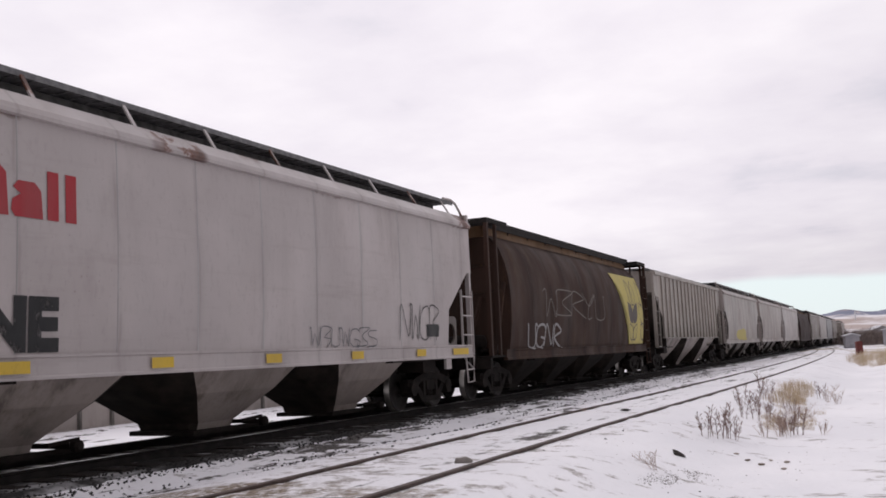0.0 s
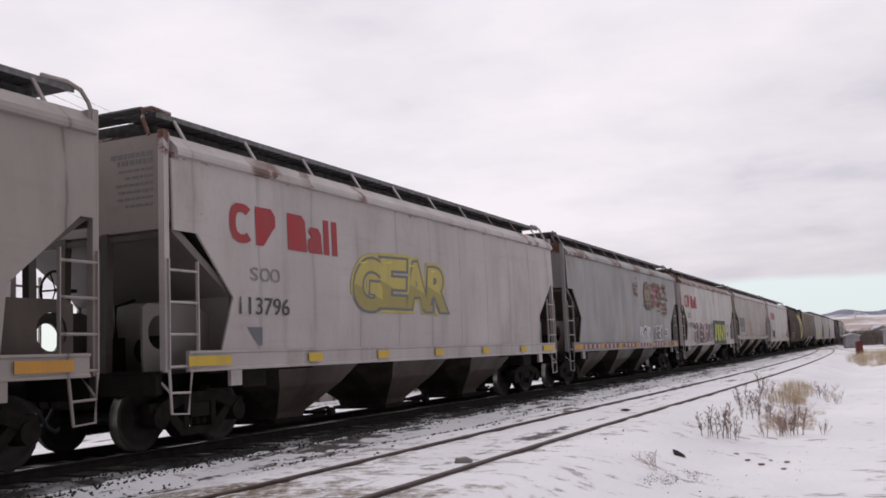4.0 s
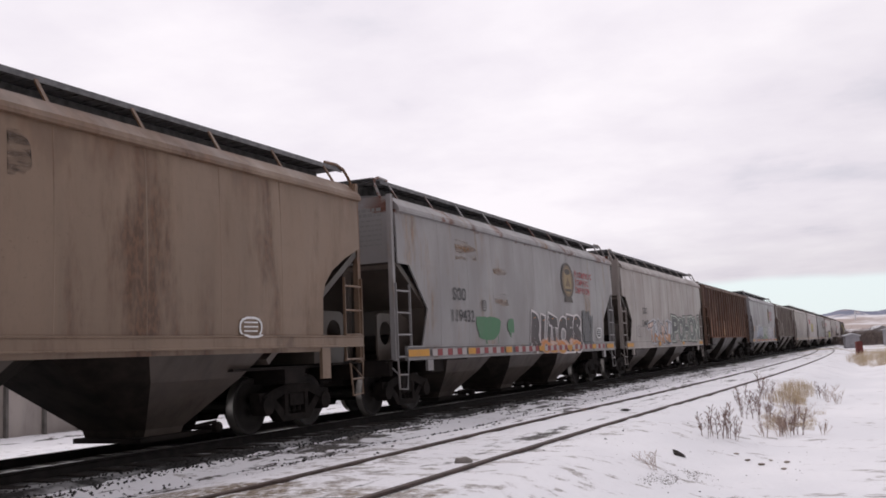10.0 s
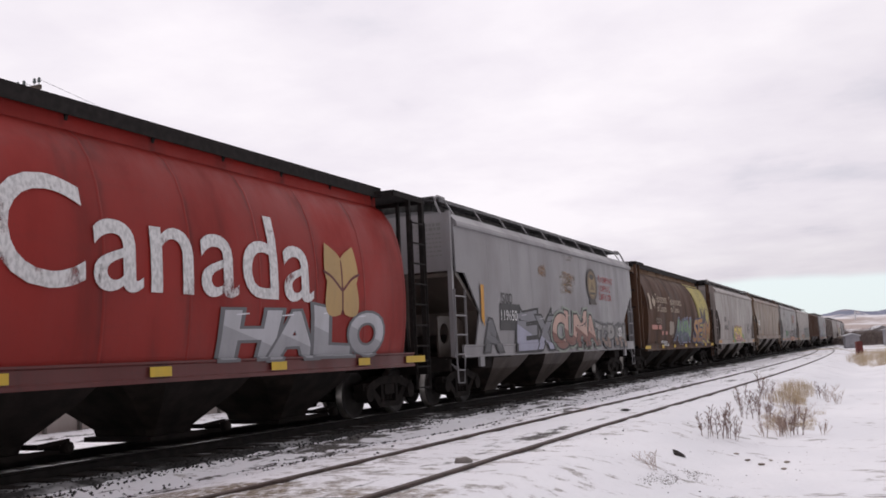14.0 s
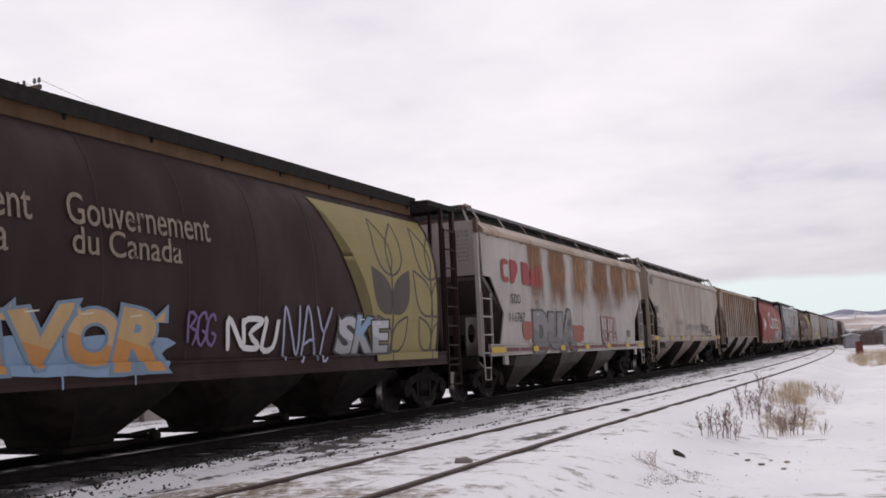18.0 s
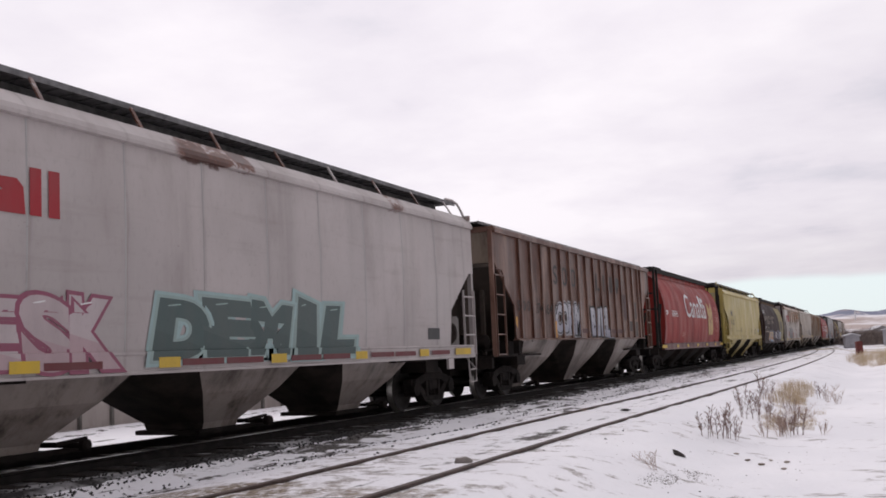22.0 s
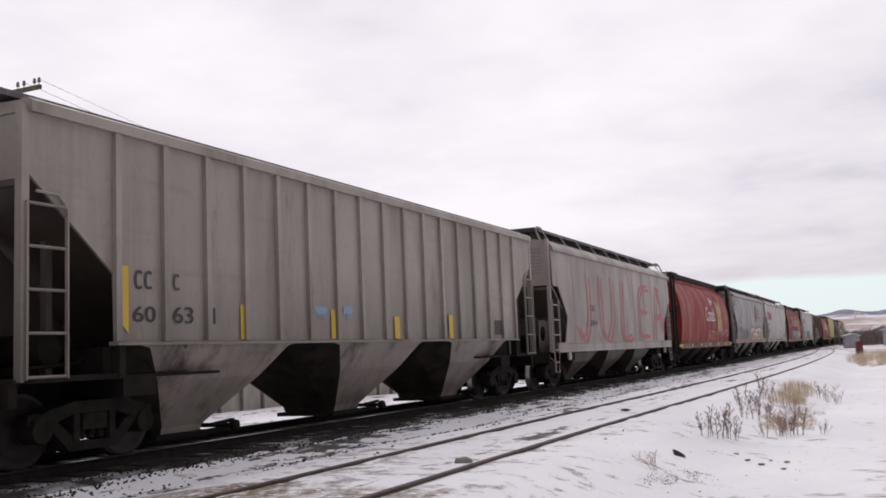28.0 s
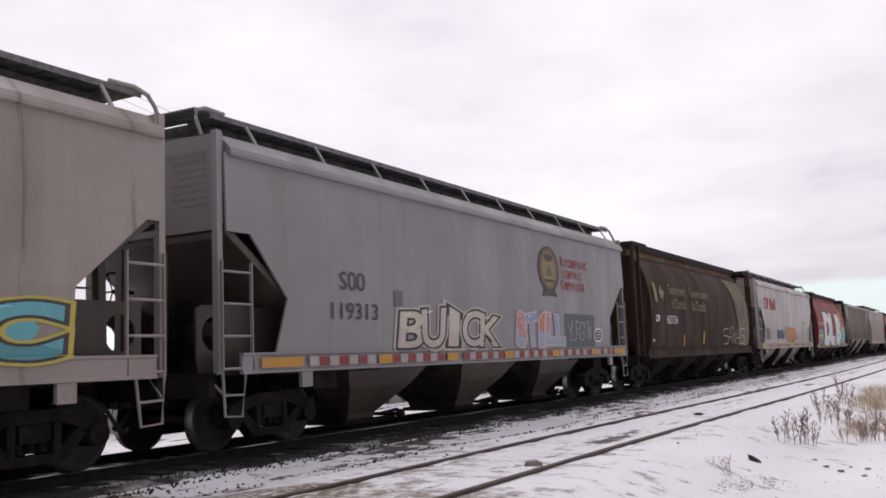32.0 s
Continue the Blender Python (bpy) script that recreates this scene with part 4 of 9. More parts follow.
CARS = [
    ("A", "brown_dark", "hop_dark", "dark brown covered hopper car far ahead"),
    ("A", "offwhite", "hop_grey", "pale covered hopper car far ahead"),
    ("B", "rib_grey", "hop_grey", "grey ribbed covered hopper car far ahead"),
    ("A", "taupe", "hop_dark", "dark covered hopper car far ahead"),
    ("A", "grey", "hop_grey", "grey covered hopper car far ahead"),
    ("A", "white", "hop_grey", "light covered hopper car far ahead"),
    ("A", "taupe", "hop_dark", "taupe covered hopper car in the train"),
    ("C", "brown_dark", "hop_dark", "dark taupe barrel-sided grain hopper car"),
    ("A", "white", "hop_grey", "whitish covered hopper car with seams"),
    ("A", "offwhite", "hop_grey", "beige grey covered hopper car"),
    ("A", "pale", "hop_grey", "pale grey covered hopper car with faded yellow graffiti"),
    ("B", "rib_grey", "hop_white", "light grey ribbed covered hopper car, one rusty post"),
    ("C", "brown", "hop_dark", "weathered brown barrel-sided grain hopper car with yellow panel"),
    ("A", "white", "hop_white", "white covered hopper car with red lettering and tags"),
    ("L", "offwhite", "hop_grey", "dirty white covered hopper car with rust spots"),
    ("A", "white_rusty", "hop_white", "white covered hopper car with rusty eaves and bright graffiti"),
    ("A", "grey_rusty", "hop_grey", "grey covered hopper car with emblem and rust streaks"),
    ("A", "white", "hop_grey", "white covered hopper car with yellow graffiti"),
    ("A", "pale", "hop_grey", "pale grey covered hopper car with scribbled tags"),
    ("B", "rib_pink", "hop_grey", "brownish grey ribbed covered hopper car with rust streaks"),
    ("A", "grey", "hop_grey", "grey covered hopper car with emblem and long graffiti"),
    ("B", "rib_rust", "hop_dark", "dark rusted brown ribbed covered hopper car"),
    ("A", "pale", "hop_grey", "pale grey covered hopper car with silver block graffiti"),
    ("A", "grey_rusty", "hop_grey", "grey covered hopper car with emblem and green splash"),
    ("L", "tan_brown", "hop_grey", "brown tan stained covered hopper car, curved end cutouts"),
    ("A", "pale", "hop_grey", "light grey covered hopper car with yellow and green graffiti"),
    ("C", "brown_warm", "hop_dark", "brown barrel-sided grain hopper car with lettering and yellow panel"),
    ("A", "grey", "hop_grey", "grey covered hopper car with emblem and pink brown graffiti"),
    ("C", "red", "hop_dark", "red barrel-sided grain hopper car with white wordmark"),
    ("B", "rib_white_rust", "hop_white", "whitish ribbed covered hopper car with orange rust"),
    ("L", "tan", "hop_tan", "tan covered hopper car with scribbles, curved end cutouts"),
    ("A", "white_stained", "hop_grey", "white covered hopper car with brown rust patches"),
    ("C", "brown_dark", "hop_dark", "dark brown barrel-sided grain hopper car with olive panel"),
    ("L", "yellow", "hop_yellow", "plain yellow covered hopper car, nearly clean"),
    ("C", "red", "hop_dark", "bright red barrel-sided grain hopper car with wheat emblem"),
    ("B", "rib_soo", "hop_white", "rusty pinkish ribbed covered hopper car with dark lettering"),
    ("A", "white", "hop_white", "white covered hopper car with teal and pink graffiti"),
    ("C", "red_old", "hop_dark", "red barrel-sided grain hopper car covered with graffiti"),
    ("A", "white", "hop_white", "white covered hopper car with red lettering, lightly tagged"),
    ("A", "grey_rusty", "hop_grey", "grey covered hopper car with emblem and red yellow graffiti"),
    ("C", "red", "hop_dark", "red barrel-sided grain hopper car with outlined graffiti"),
    ("A", "offwhite", "hop_grey", "off-white covered hopper car with huge red scrawl"),
    ("B", "rib_grey", "hop_white", "grey ribbed covered hopper car with yellow post marks"),
    ("C", "red", "hop_dark", "red barrel-sided grain hopper car with giant white letters"),
    ("A", "white", "hop_white", "white covered hopper car with navy and orange graffiti"),
    ("C", "brown", "hop_dark", "brown barrel-sided grain hopper car with faded lettering"),
    ("A", "grey", "hop_grey", "grey covered hopper car with emblem and cream graffiti"),
    ("A", "offwhite", "hop_grey", "off-white covered hopper car with teal graffiti at its end"),
]
AHEAD = 13                           # cars in front of car 0
P["hop_yellow"] = P["yellow"]

BODY = {"side_panel", "eave", "side_sill", "corner_post", "ladder", "rung", "end_strut", "walk_bracket", "roof", "end_panel", "roof_handrail", "top_chord", "side_post",
        "barrel_body", "weld_seam", "weld_hoop", "end_post", "inner_post", "end_brace", "end_bulkhead", "jacking_pad", "stirrup_step", "hatch_trough"}
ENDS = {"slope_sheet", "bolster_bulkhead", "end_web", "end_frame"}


def dress(car, kind, body, hop):
    """Give a car's own paint to its painted parts."""
    for o in car.children_recursive:
        base = o.name.split(".")[0]
        m = None
        if base in BODY:
            m = P[body]
            if base == "eave" and body == "white_stained":
                m = P["eave_tan"]
            if base == "weld_seam":
                m = P.get(body + "_seam", m)
            if base == "end_bulkhead" and body.startswith("brown"):
                m = P["bulkhead_tan"]
            if base in ("end_panel", "slope_sheet") and body in ("rib_rust", "rib_soo"):
                m = P["rust_end"]
            if body == "rib_pink" and base in ("side_post", "top_chord"):
                m = P["rib_pale"]
            if body == "rib_rust" and base in ("side_post", "top_chord", "corner_post", "ladder", "rung"):
                m = P["rib_post"]
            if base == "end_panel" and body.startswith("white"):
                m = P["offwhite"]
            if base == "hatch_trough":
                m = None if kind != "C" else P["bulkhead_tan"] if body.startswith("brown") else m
            if kind == "C" and base in ("walk_bracket",):
                m = M_BLACK
            if kind == "C" and base == "side_sill":
                m = P["sill_maroon"] if body.startswith("red") else P[body]
            if kind == "C" and base in ("corner_post", "end_post", "inner_post", "ladder", "rung", "end_strut", "end_brace") and body.startswith("red"):
                m = M_BLACK
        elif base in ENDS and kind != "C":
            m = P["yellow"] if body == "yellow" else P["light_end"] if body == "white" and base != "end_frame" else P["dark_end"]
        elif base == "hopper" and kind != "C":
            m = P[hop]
        if m is not None:
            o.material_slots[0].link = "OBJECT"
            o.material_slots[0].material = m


NAMES = {"A": "covered_hopper_car", "L": "covered_hopper_car", "B": "ribbed_hopper_car", "C": "barrel_hopper_car"}
TRAIN, MIDDLE = [], []
SLACK = {42: -0.2, 47: -0.15}        # play in the couplings


def build_train():
    first = {}
    front = LEAD + sum(LENGTH[c[0]] for c in CARS[:AHEAD])
    for i, (kind, body, hop, label) in enumerate(CARS):
        L = LENGTH[kind]
        form = "long" if i == 46 else kind
        if form not in first:
            make = {"A": lambda: smooth_hopper_car(L, False, NAMES["A"], 0.27), "long": lambda: smooth_hopper_car(L, False, NAMES["A"], -0.12), "L": lambda: smooth_hopper_car(L, True, NAMES["L"]),
                    "B": lambda: ribbed_hopper_car(L, NAMES["B"]), "C": lambda: round_hopper_car(L, NAMES["C"])}[form]
            first[form] = car = make()
        else:
            car = copy_thing(first[form], Matrix())
        dress(car, kind, body, hop)
        tagged(car, label, "hopper car", "freight train")
        TRAIN.append(car)
        MIDDLE.append(front - L / 2 + SLACK.get(i, 0.0))
        front -= L


build_train()


def motions():
    """The train rolls by; its wheels turn while it is near enough to show it."""
    for car, mid in zip(TRAIN, MIDDLE):
        walk(car, [(t, on_track(mid + run(t))) for t in range(33)])
        wheels = [o for o in car.children_recursive if o.name.split(".")[0] == "wheelset"]
        ticks = [k for k in range(0, 961) if -16 < mid + run(k / 30) < 110]
        if not ticks:
            continue
        keys = sorted({0, ticks[0], ticks[-1], 960} | set(ticks))
        s0 = run(ticks[0] / 30)
        for w in wheels:
            x, y, z = w.matrix_basis.translation
            walk(w, [(k / 30, pose(x, y, z) @ Matrix.Rotation((run(min(max(k, ticks[0]), ticks[-1]) / 30) - s0) / 0.457, 4, "Y")) for k in keys])
# ------------------------------------------------------------------ ground, tracks and surroundings
SIDING_Y = (-30, 0, 8, 13, 19, 25, 35, 50, 70, 90, 110, 140, 165, 180, 230)
SIDING_X = (-5.0, -4.90, -4.84, -4.80, -4.67, -4.53, -4.38, -4.32, -4.55, -5.10, -6.2, -8.6, -9.95, -10.31, -10.31)


def siding(y):
    """X of the siding's middle: a smooth line through the points above."""
    i = max(1, min(len(SIDING_Y) - 3, int(np.searchsorted(SIDING_Y, y)) - 1))
    y0, y1, y2, y3 = SIDING_Y[i - 1:i + 3]
    x0, x1, x2, x3 = SIDING_X[i - 1:i + 3]
    if y < y1 or y > y2:
        return float(np.interp(y, SIDING_Y, SIDING_X))
    h = y2 - y1
    m1, m2 = (x2 - x0) / (y2 - y0), (x3 - x1) / (y3 - y1)
    t = (y - y1) / h
    return (2 * t ** 3 - 3 * t ** 2 + 1) * x1 + (t ** 3 - 2 * t ** 2 + t) * h * m1 + (3 * t ** 2 - 2 * t ** 3) * x2 + (t ** 3 - t ** 2) * h * m2


def bumpstep(v, a, b):
    t = max(0.0, min(1.0, (v - a) / (b - a)))
    return t * t * (3 - 2 * t)


def terrain(x, y):
    """Height of the ground."""
    near = exp(-max(0.0, y - 60) / 60) if y > 0 else 1.0
    dm = abs(x - TRACK)
    base = -0.46
    s = siding(min(max(y, -30), 229))
    z = base
    if x < s + 3.2:
        z = -0.036 - (0.424 if x > s else 0.219) * bumpstep(abs(x - s), 1.2, 3.2)
    if x < -12.8:
        z = -0.42 + 0.12 * bumpstep(x, -16.5, -18.0)
    bed = bumpstep(dm, 2.7, 1.55)
    z = z * (1 - bed) - 0.19 * bed
    z += 0.05 * noise.noise(Vector((x * 0.35, y * 0.35, 0))) * (1 - bed) * bumpstep(abs(x - s), 0.6, 1.6)
    z += 0.022 * noise.noise(Vector((x * 1.7, y * 1.7, 4)))
    z += 0.012 * noise.noise(Vector((x * 5.1, y * 5.1, 9)))
    # a low snow bank past the weeds
    z += 0.30 * bumpstep(y, 30, 60) * bumpstep(x, -1.6, 1.5) * bumpstep(y, 120, 70)
    far = bumpstep(sqrt(x * x + y * y), 150, 600)
    z += far * 1.2 * noise.noise(Vector((x * 0.004, y * 0.004, 2)))
    return z


def spread(lo, hi, step, a, b, grow=1.18):
    """Grid lines: fine between lo and hi, then wider and wider out to a and b."""
    v = list(np.arange(lo, hi + 1e-6, step))
    d, out = step, []
    while v[-1] < b:
        d *= grow
        v.append(v[-1] + d)
    d = step
    while v[0] > a:
        d *= grow
        v.insert(0, v[0] - d)
    return v


def snow_material():
    m = Mat("trodden_snow", 0.75, 0, 0.3)
    big = m.noise(0.5, (1, 0.6, 1), 5)
    mid = m.noise(2.3, (1, 0.7, 1), 6, 0.62)
    fine = m.noise(11, (1, 1, 1), 5, 0.6)
    grit = m.noise(38, (1, 1, 1), 3)
    sep = m.height()
    c = m.mix(m.step(big, 0.3, 0.7), (0.83, 0.825, 0.855), (0.91, 0.90, 0.925))
    c = m.mix(m.times(m.step(fine, 0.52, 0.72), 0.22), c, (0.70, 0.68, 0.695))
    # thin snow near the tracks lets cinders and gravel through
    lane = m.noise(1.1, (1.5, 0.16, 1), 5, 0.6, (3, 1, 0))
    near = m.times(m.step(sep[0], -6.2, -8.3), m.step(sep[0], -18.5, -13.0))
    side = m.times(m.step(sep[0], -2.2, -5.2), 0.62)
    bare = m.times(m.times(m.times(near, 1.05), side, "MAXIMUM"), m.step(lane, 0.43, 0.66))
    gap = m.step(m.times(bare, m.times(m.step(mid, 0.36, 0.62), m.step(fine, 0.30, 0.55, 0.5, 1.0))), 0.18, 0.42)
    soil = m.mix(m.step(grit, 0.35, 0.65), (0.035, 0.031, 0.030), (0.16, 0.145, 0.135))
    # bare brown earth where wheels cross the siding
    d = m.nt.nodes.new("ShaderNodeVectorMath")
    d.operation = "DISTANCE"
    sq = m.nt.nodes.new("ShaderNodeMapping")
    sq.inputs["Scale"].default_value = (0.35, 1.0, 0.0)
    m.link(m.co, sq.inputs["Vector"])
    m.link(sq.outputs[0], d.inputs[0])
    d.inputs[1].default_value = (-6.3 * 0.35, 7.3, 0.0)
    earth = m.times(m.step(m.times(d.outputs["Value"], m.times(mid, 2.2), "ADD"), 2.1, 1.6), m.step(fine, 0.32, 0.55))
    scuff = m.noise(2.6, (0.85, 1.15, 1), 8, 0.74, (9, 4, 0))
    drift = m.noise(0.42, (1, 0.8, 1), 3, 0.5, (5, 8, 0))
    c = m.mix(m.times(m.step(m.times(m.times(scuff, m.step(drift, 0.38, 0.60, -0.06, 0.035), "ADD"), m.step(sep[1], 15, 10, 0.0, 0.05), "ADD"), 0.575, 0.67), 0.85), c, m.mix(m.step(grit, 0.4, 0.6), (0.16, 0.13, 0.11), (0.50, 0.47, 0.46)))
    c = m.mix(gap, c, soil)
    c = m.mix(earth, c, m.mix(m.step(grit, 0.35, 0.65), (0.13, 0.098, 0.07), (0.30, 0.245, 0.19)))
    # dead grass shows through the thin cover out on the fields
    field = m.noise(0.06, (1, 1, 1), 6, 0.6)
    c = m.mix(m.times(m.step(sep[1], 55, 110), m.step(field, 0.50, 0.62)), c, (0.36, 0.29, 0.19))
    m.color(c)
    m.bump(m.times(m.times(mid, 0.6), m.times(fine, 0.35), "ADD"), 0.8, 0.07)
    return m.m


M_SNOW = snow_material()


def build_ground():
    xs = spread(-19, 5, 0.24, -4200, 4200, 1.22)
    ys = spread(5, 34, 0.26, -3000, 4800, 1.17)
    verts = [(x, y, terrain(x, y)) for y in ys for x in xs]
    n = len(xs)
    faces = [(j * n + i, j * n + i + 1, (j + 1) * n + i + 1, (j + 1) * n + i) for j in range(len(ys) - 1) for i in range(n - 1)]
    me = bpy.data.meshes.new("ground")
    me.from_pydata(verts, [], faces)
    me.polygons.foreach_set("use_smooth", [True] * len(faces))
    me.materials.append(M_SNOW)
    tagged(new("ground", me), "trampled snow over gravel and frozen earth beside the tracks", "ground", kind="structure")


build_ground()

M_RAIL = plain("rusty_rail", (0.075, 0.05, 0.042), 0.7, 0.3, 0.35, 5)
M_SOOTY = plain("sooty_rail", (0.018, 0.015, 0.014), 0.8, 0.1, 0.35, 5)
M_SHINE = plain("polished_rail", (0.42, 0.41, 0.41), 0.3, 0.95, 0.1, 4)
M_TIE = plain("creosoted_tie", (0.035, 0.029, 0.026), 0.9, 0, 0.4, 5, 0.4, (1, 0.2, 1))
M_BALLAST = Mat("sooty_ballast", 0.9)
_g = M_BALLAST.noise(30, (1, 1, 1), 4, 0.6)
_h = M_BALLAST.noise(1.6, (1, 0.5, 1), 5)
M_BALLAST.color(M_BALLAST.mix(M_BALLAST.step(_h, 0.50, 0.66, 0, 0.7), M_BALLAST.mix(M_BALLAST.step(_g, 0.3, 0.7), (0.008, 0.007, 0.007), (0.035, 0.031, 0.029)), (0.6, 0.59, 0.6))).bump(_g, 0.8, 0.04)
M_BALLAST = M_BALLAST.m
M_STONE = Mat("crushed_stone", 0.9).vary()
_i = M_STONE.nt.nodes.new("ShaderNodeNewGeometry")
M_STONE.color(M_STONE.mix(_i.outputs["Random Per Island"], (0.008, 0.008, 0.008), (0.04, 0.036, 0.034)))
M_STONE = M_STONE.m

RAIL = [(-0.07, -0.165), (0.07, -0.165), (0.07, -0.15), (0.012, -0.13), (0.012, -0.045), (0.036, -0.03), (0.036, -0.004), (0.028, 0.0), (-0.028, 0.0), (-0.036, -0.004), (-0.036, -0.03), (-0.012, -0.045), (-0.012, -0.13), (-0.07, -0.15)]


def rail_mesh(path, name, shiny):
    bm = bmesh.new()
    loops = []
    for i, (x, y) in enumerate(path):
        x2, y2 = path[min(i + 1, len(path) - 1)]
        x1, y1 = path[max(i - 1, 0)]
        d = Vector((x2 - x1, y2 - y1)).normalized()
        nx, ny = d.y, -d.x
        loops.append([(x + nx * a, y + ny * a, z) for a, z in RAIL])
    loft(bm, loops)
    if shiny:
        for f in bm.faces:
            if all(v.co.z > -0.0045 for v in f.verts):
                f.material_index = 1
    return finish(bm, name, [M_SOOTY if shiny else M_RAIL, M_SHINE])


def build_tracks():
    main = tagged(new("main_track"), "main line of polished rails on sooty snow-dusted ballast", "track", kind="structure")
    ys = list(np.arange(-60, 226, 15.0)) + [BEND_AT + BEND_R * sin(a) for a in np.arange(0.02, 0.5, 0.03)]
    for s in (-1, 1):
        path = [(TRACK + 0.753 * s - (0 if y <= BEND_AT else BEND_R - sqrt(max(0, BEND_R ** 2 - (y - BEND_AT) ** 2))), y) for y in ys]
        share("rail", rail_mesh(path, "rail", True), main)
    side = tagged(new("siding_track"), "rusty siding rails half buried in snow", "track", kind="structure")
    ys = list(np.arange(-20, 60, 2.0)) + list(np.arange(60, 172, 4.0))
    for s in (-1, 1):
        share("rail", rail_mesh([(siding(y) + 0.753 * s, y) for y in ys], "rail", False), side)
    # ballast bed of the main track
    bm = bmesh.new()
    loops = []
    for y in np.arange(-60, 300, 1.2):
        c = TRACK - (0 if y <= BEND_AT else BEND_R - sqrt(BEND_R ** 2 - (y - BEND_AT) ** 2))
        row = []
        for a, z in ((-2.9, -0.6), (-2.45, -0.33), (-1.75, -0.15), (-0.9, -0.135), (0, -0.15), (0.9, -0.135), (1.5, -0.15), (1.95, -0.30), (2.5, -0.6)):
            w = noise.noise(Vector((a * 2, y * 0.9, 1)))
            row.append(bm.verts.new((c + a + 0.16 * w * (abs(a) > 1.2), y, z + 0.025 * w)))
        loops.append(row)
    for a, b in zip(loops, loops[1:]):
        for k in range(len(a) - 1):
            bm.faces.new((a[k], a[k + 1], b[k + 1], b[k]))
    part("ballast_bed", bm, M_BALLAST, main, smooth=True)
    bm = bmesh.new()
    box(bm, -1.3, 1.3, -0.11, 0.11, -0.30, -0.128)
    tie = finish(bm, "tie", M_TIE)
    for k in range(150):
        share("tie", tie, main, pose(TRACK + random.uniform(-0.04, 0.04), -4 + 0.52 * k, random.uniform(-0.008, 0.008), 0, 0, random.uniform(-1.2, 1.2)))
    # loose stones down the shoulder and between the tracks
    verts, faces = [], []
    rnd = random.Random(5)
    for k in range(6000):
        y = 4 + 46 * rnd.random() ** 1.5
        u = rnd.random()
        x = TRACK + (1.2 + 0.75 * rnd.random() if u < 0.5 else 1.7 + rnd.gauss(0.9, 0.9) if u < 0.97 else rnd.uniform(-2.6, -1.5))
        if u >= 0.5 and noise.noise(Vector((x * 1.5, y * 0.3, 7))) < 0.02 and u < 0.97:
            continue
        if x > siding(y) - 1.0:
            continue
        r = rnd.uniform(0.008, 0.027)
        dm = x - TRACK
        z = max(terrain(x, y), -0.145 - 0.15 * max(0, (dm - 1.5) / 0.45) if 0 < dm < 1.95 else -1) + r * 0.2
        b = len(verts)
        for p in ((1, 0, 0), (-1, 0, 0), (0, 1, 0), (0, -1, 0), (0, 0, 0.8), (0, 0, -0.8)):
            verts.append((x + r * (p[0] + rnd.uniform(-0.4, 0.4)), y + r * (p[1] + rnd.uniform(-0.4, 0.4)), z + r * (p[2] + rnd.uniform(-0.3, 0.3))))
        for f in ((0, 2, 4), (2, 1, 4), (1, 3, 4), (3, 0, 4), (2, 0, 5), (1, 2, 5), (3, 1, 5), (0, 3, 5)):
            faces.append([b + i for i in f])
    me = bpy.data.meshes.new("loose_ballast")
    me.from_pydata(verts, [], faces)
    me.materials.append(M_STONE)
    ob = tagged(new("loose_ballast", me), "dark crushed stones strewn on the snow by the track", "gravel", kind="stuff")


build_tracks()
# ------------------------------------------------------------------ lettering, graffiti and marks on the cars
RED, CRIMSON, REDBR, REDSC = (0.31, 0.014, 0.022), (0.34, 0.03, 0.05), (0.30, 0.075, 0.045), (0.42, 0.15, 0.14)
BLACK, CHARC, INKGREY, GREY_INK, SLATE = (0.012, 0.012, 0.013), (0.035, 0.034, 0.036), (0.06, 0.058, 0.06), (0.20, 0.195, 0.195), (0.13, 0.13, 0.14)
WHITEI, SILVER, PALEI, PALEG, CREAM = (0.72, 0.71, 0.71), (0.46, 0.46, 0.49), (0.50, 0.47, 0.46), (0.42, 0.41, 0.41), (0.60, 0.55, 0.46)
MAROON, MAROONL, BROWNI, BROWND = (0.115, 0.045, 0.045), (0.27, 0.09, 0.08), (0.20, 0.13, 0.10), (0.05, 0.036, 0.030)
LIME, OLIVEY, OLIVED, OLIVEB, GOLD, YELI, YEL = (0.52, 0.53, 0.05), (0.46, 0.38, 0.09), (0.26, 0.21, 0.07), (0.33, 0.25, 0.09), (0.55, 0.34, 0.05), (0.66, 0.52, 0.09), (0.60, 0.40, 0.035)
AMBER, AMBERD, ORANGE, ORANGEI, ORANGED = (0.55, 0.26, 0.03), (0.42, 0.21, 0.05), (0.52, 0.19, 0.07), (0.56, 0.22, 0.06), (0.33, 0.11, 0.03)
LAV, BLUEI, BLUEP, BLUEB, BLUEB2, BLUEW, NAVY, PURPLE = (0.36, 0.37, 0.50), (0.12, 0.16, 0.30), (0.22, 0.33, 0.48), (0.09, 0.12, 0.36), (0.12, 0.28, 0.48), (0.28, 0.33, 0.42), (0.035, 0.045, 0.11), (0.16, 0.09, 0.25)
GREENI, GREENS, GREENB, PALEGRN, TEAL, TEALB = (0.12, 0.24, 0.11), (0.05, 0.17, 0.075), (0.10, 0.30, 0.05), (0.40, 0.47, 0.36), (0.075, 0.17, 0.155), (0.13, 0.42, 0.48)
SILVERG, SLATEG = (0.36, 0.38, 0.36), (0.085, 0.105, 0.11)
PEACH, PINKI, PINKL, PINKD, SALMON, SAND = (0.56, 0.40, 0.33), (0.58, 0.30, 0.33), (0.55, 0.40, 0.42), (0.40, 0.10, 0.17), (0.46, 0.19, 0.15), (0.45, 0.29, 0.11)
BEIGE, BEIGED = (0.44, 0.35, 0.26), (0.27, 0.215, 0.17)
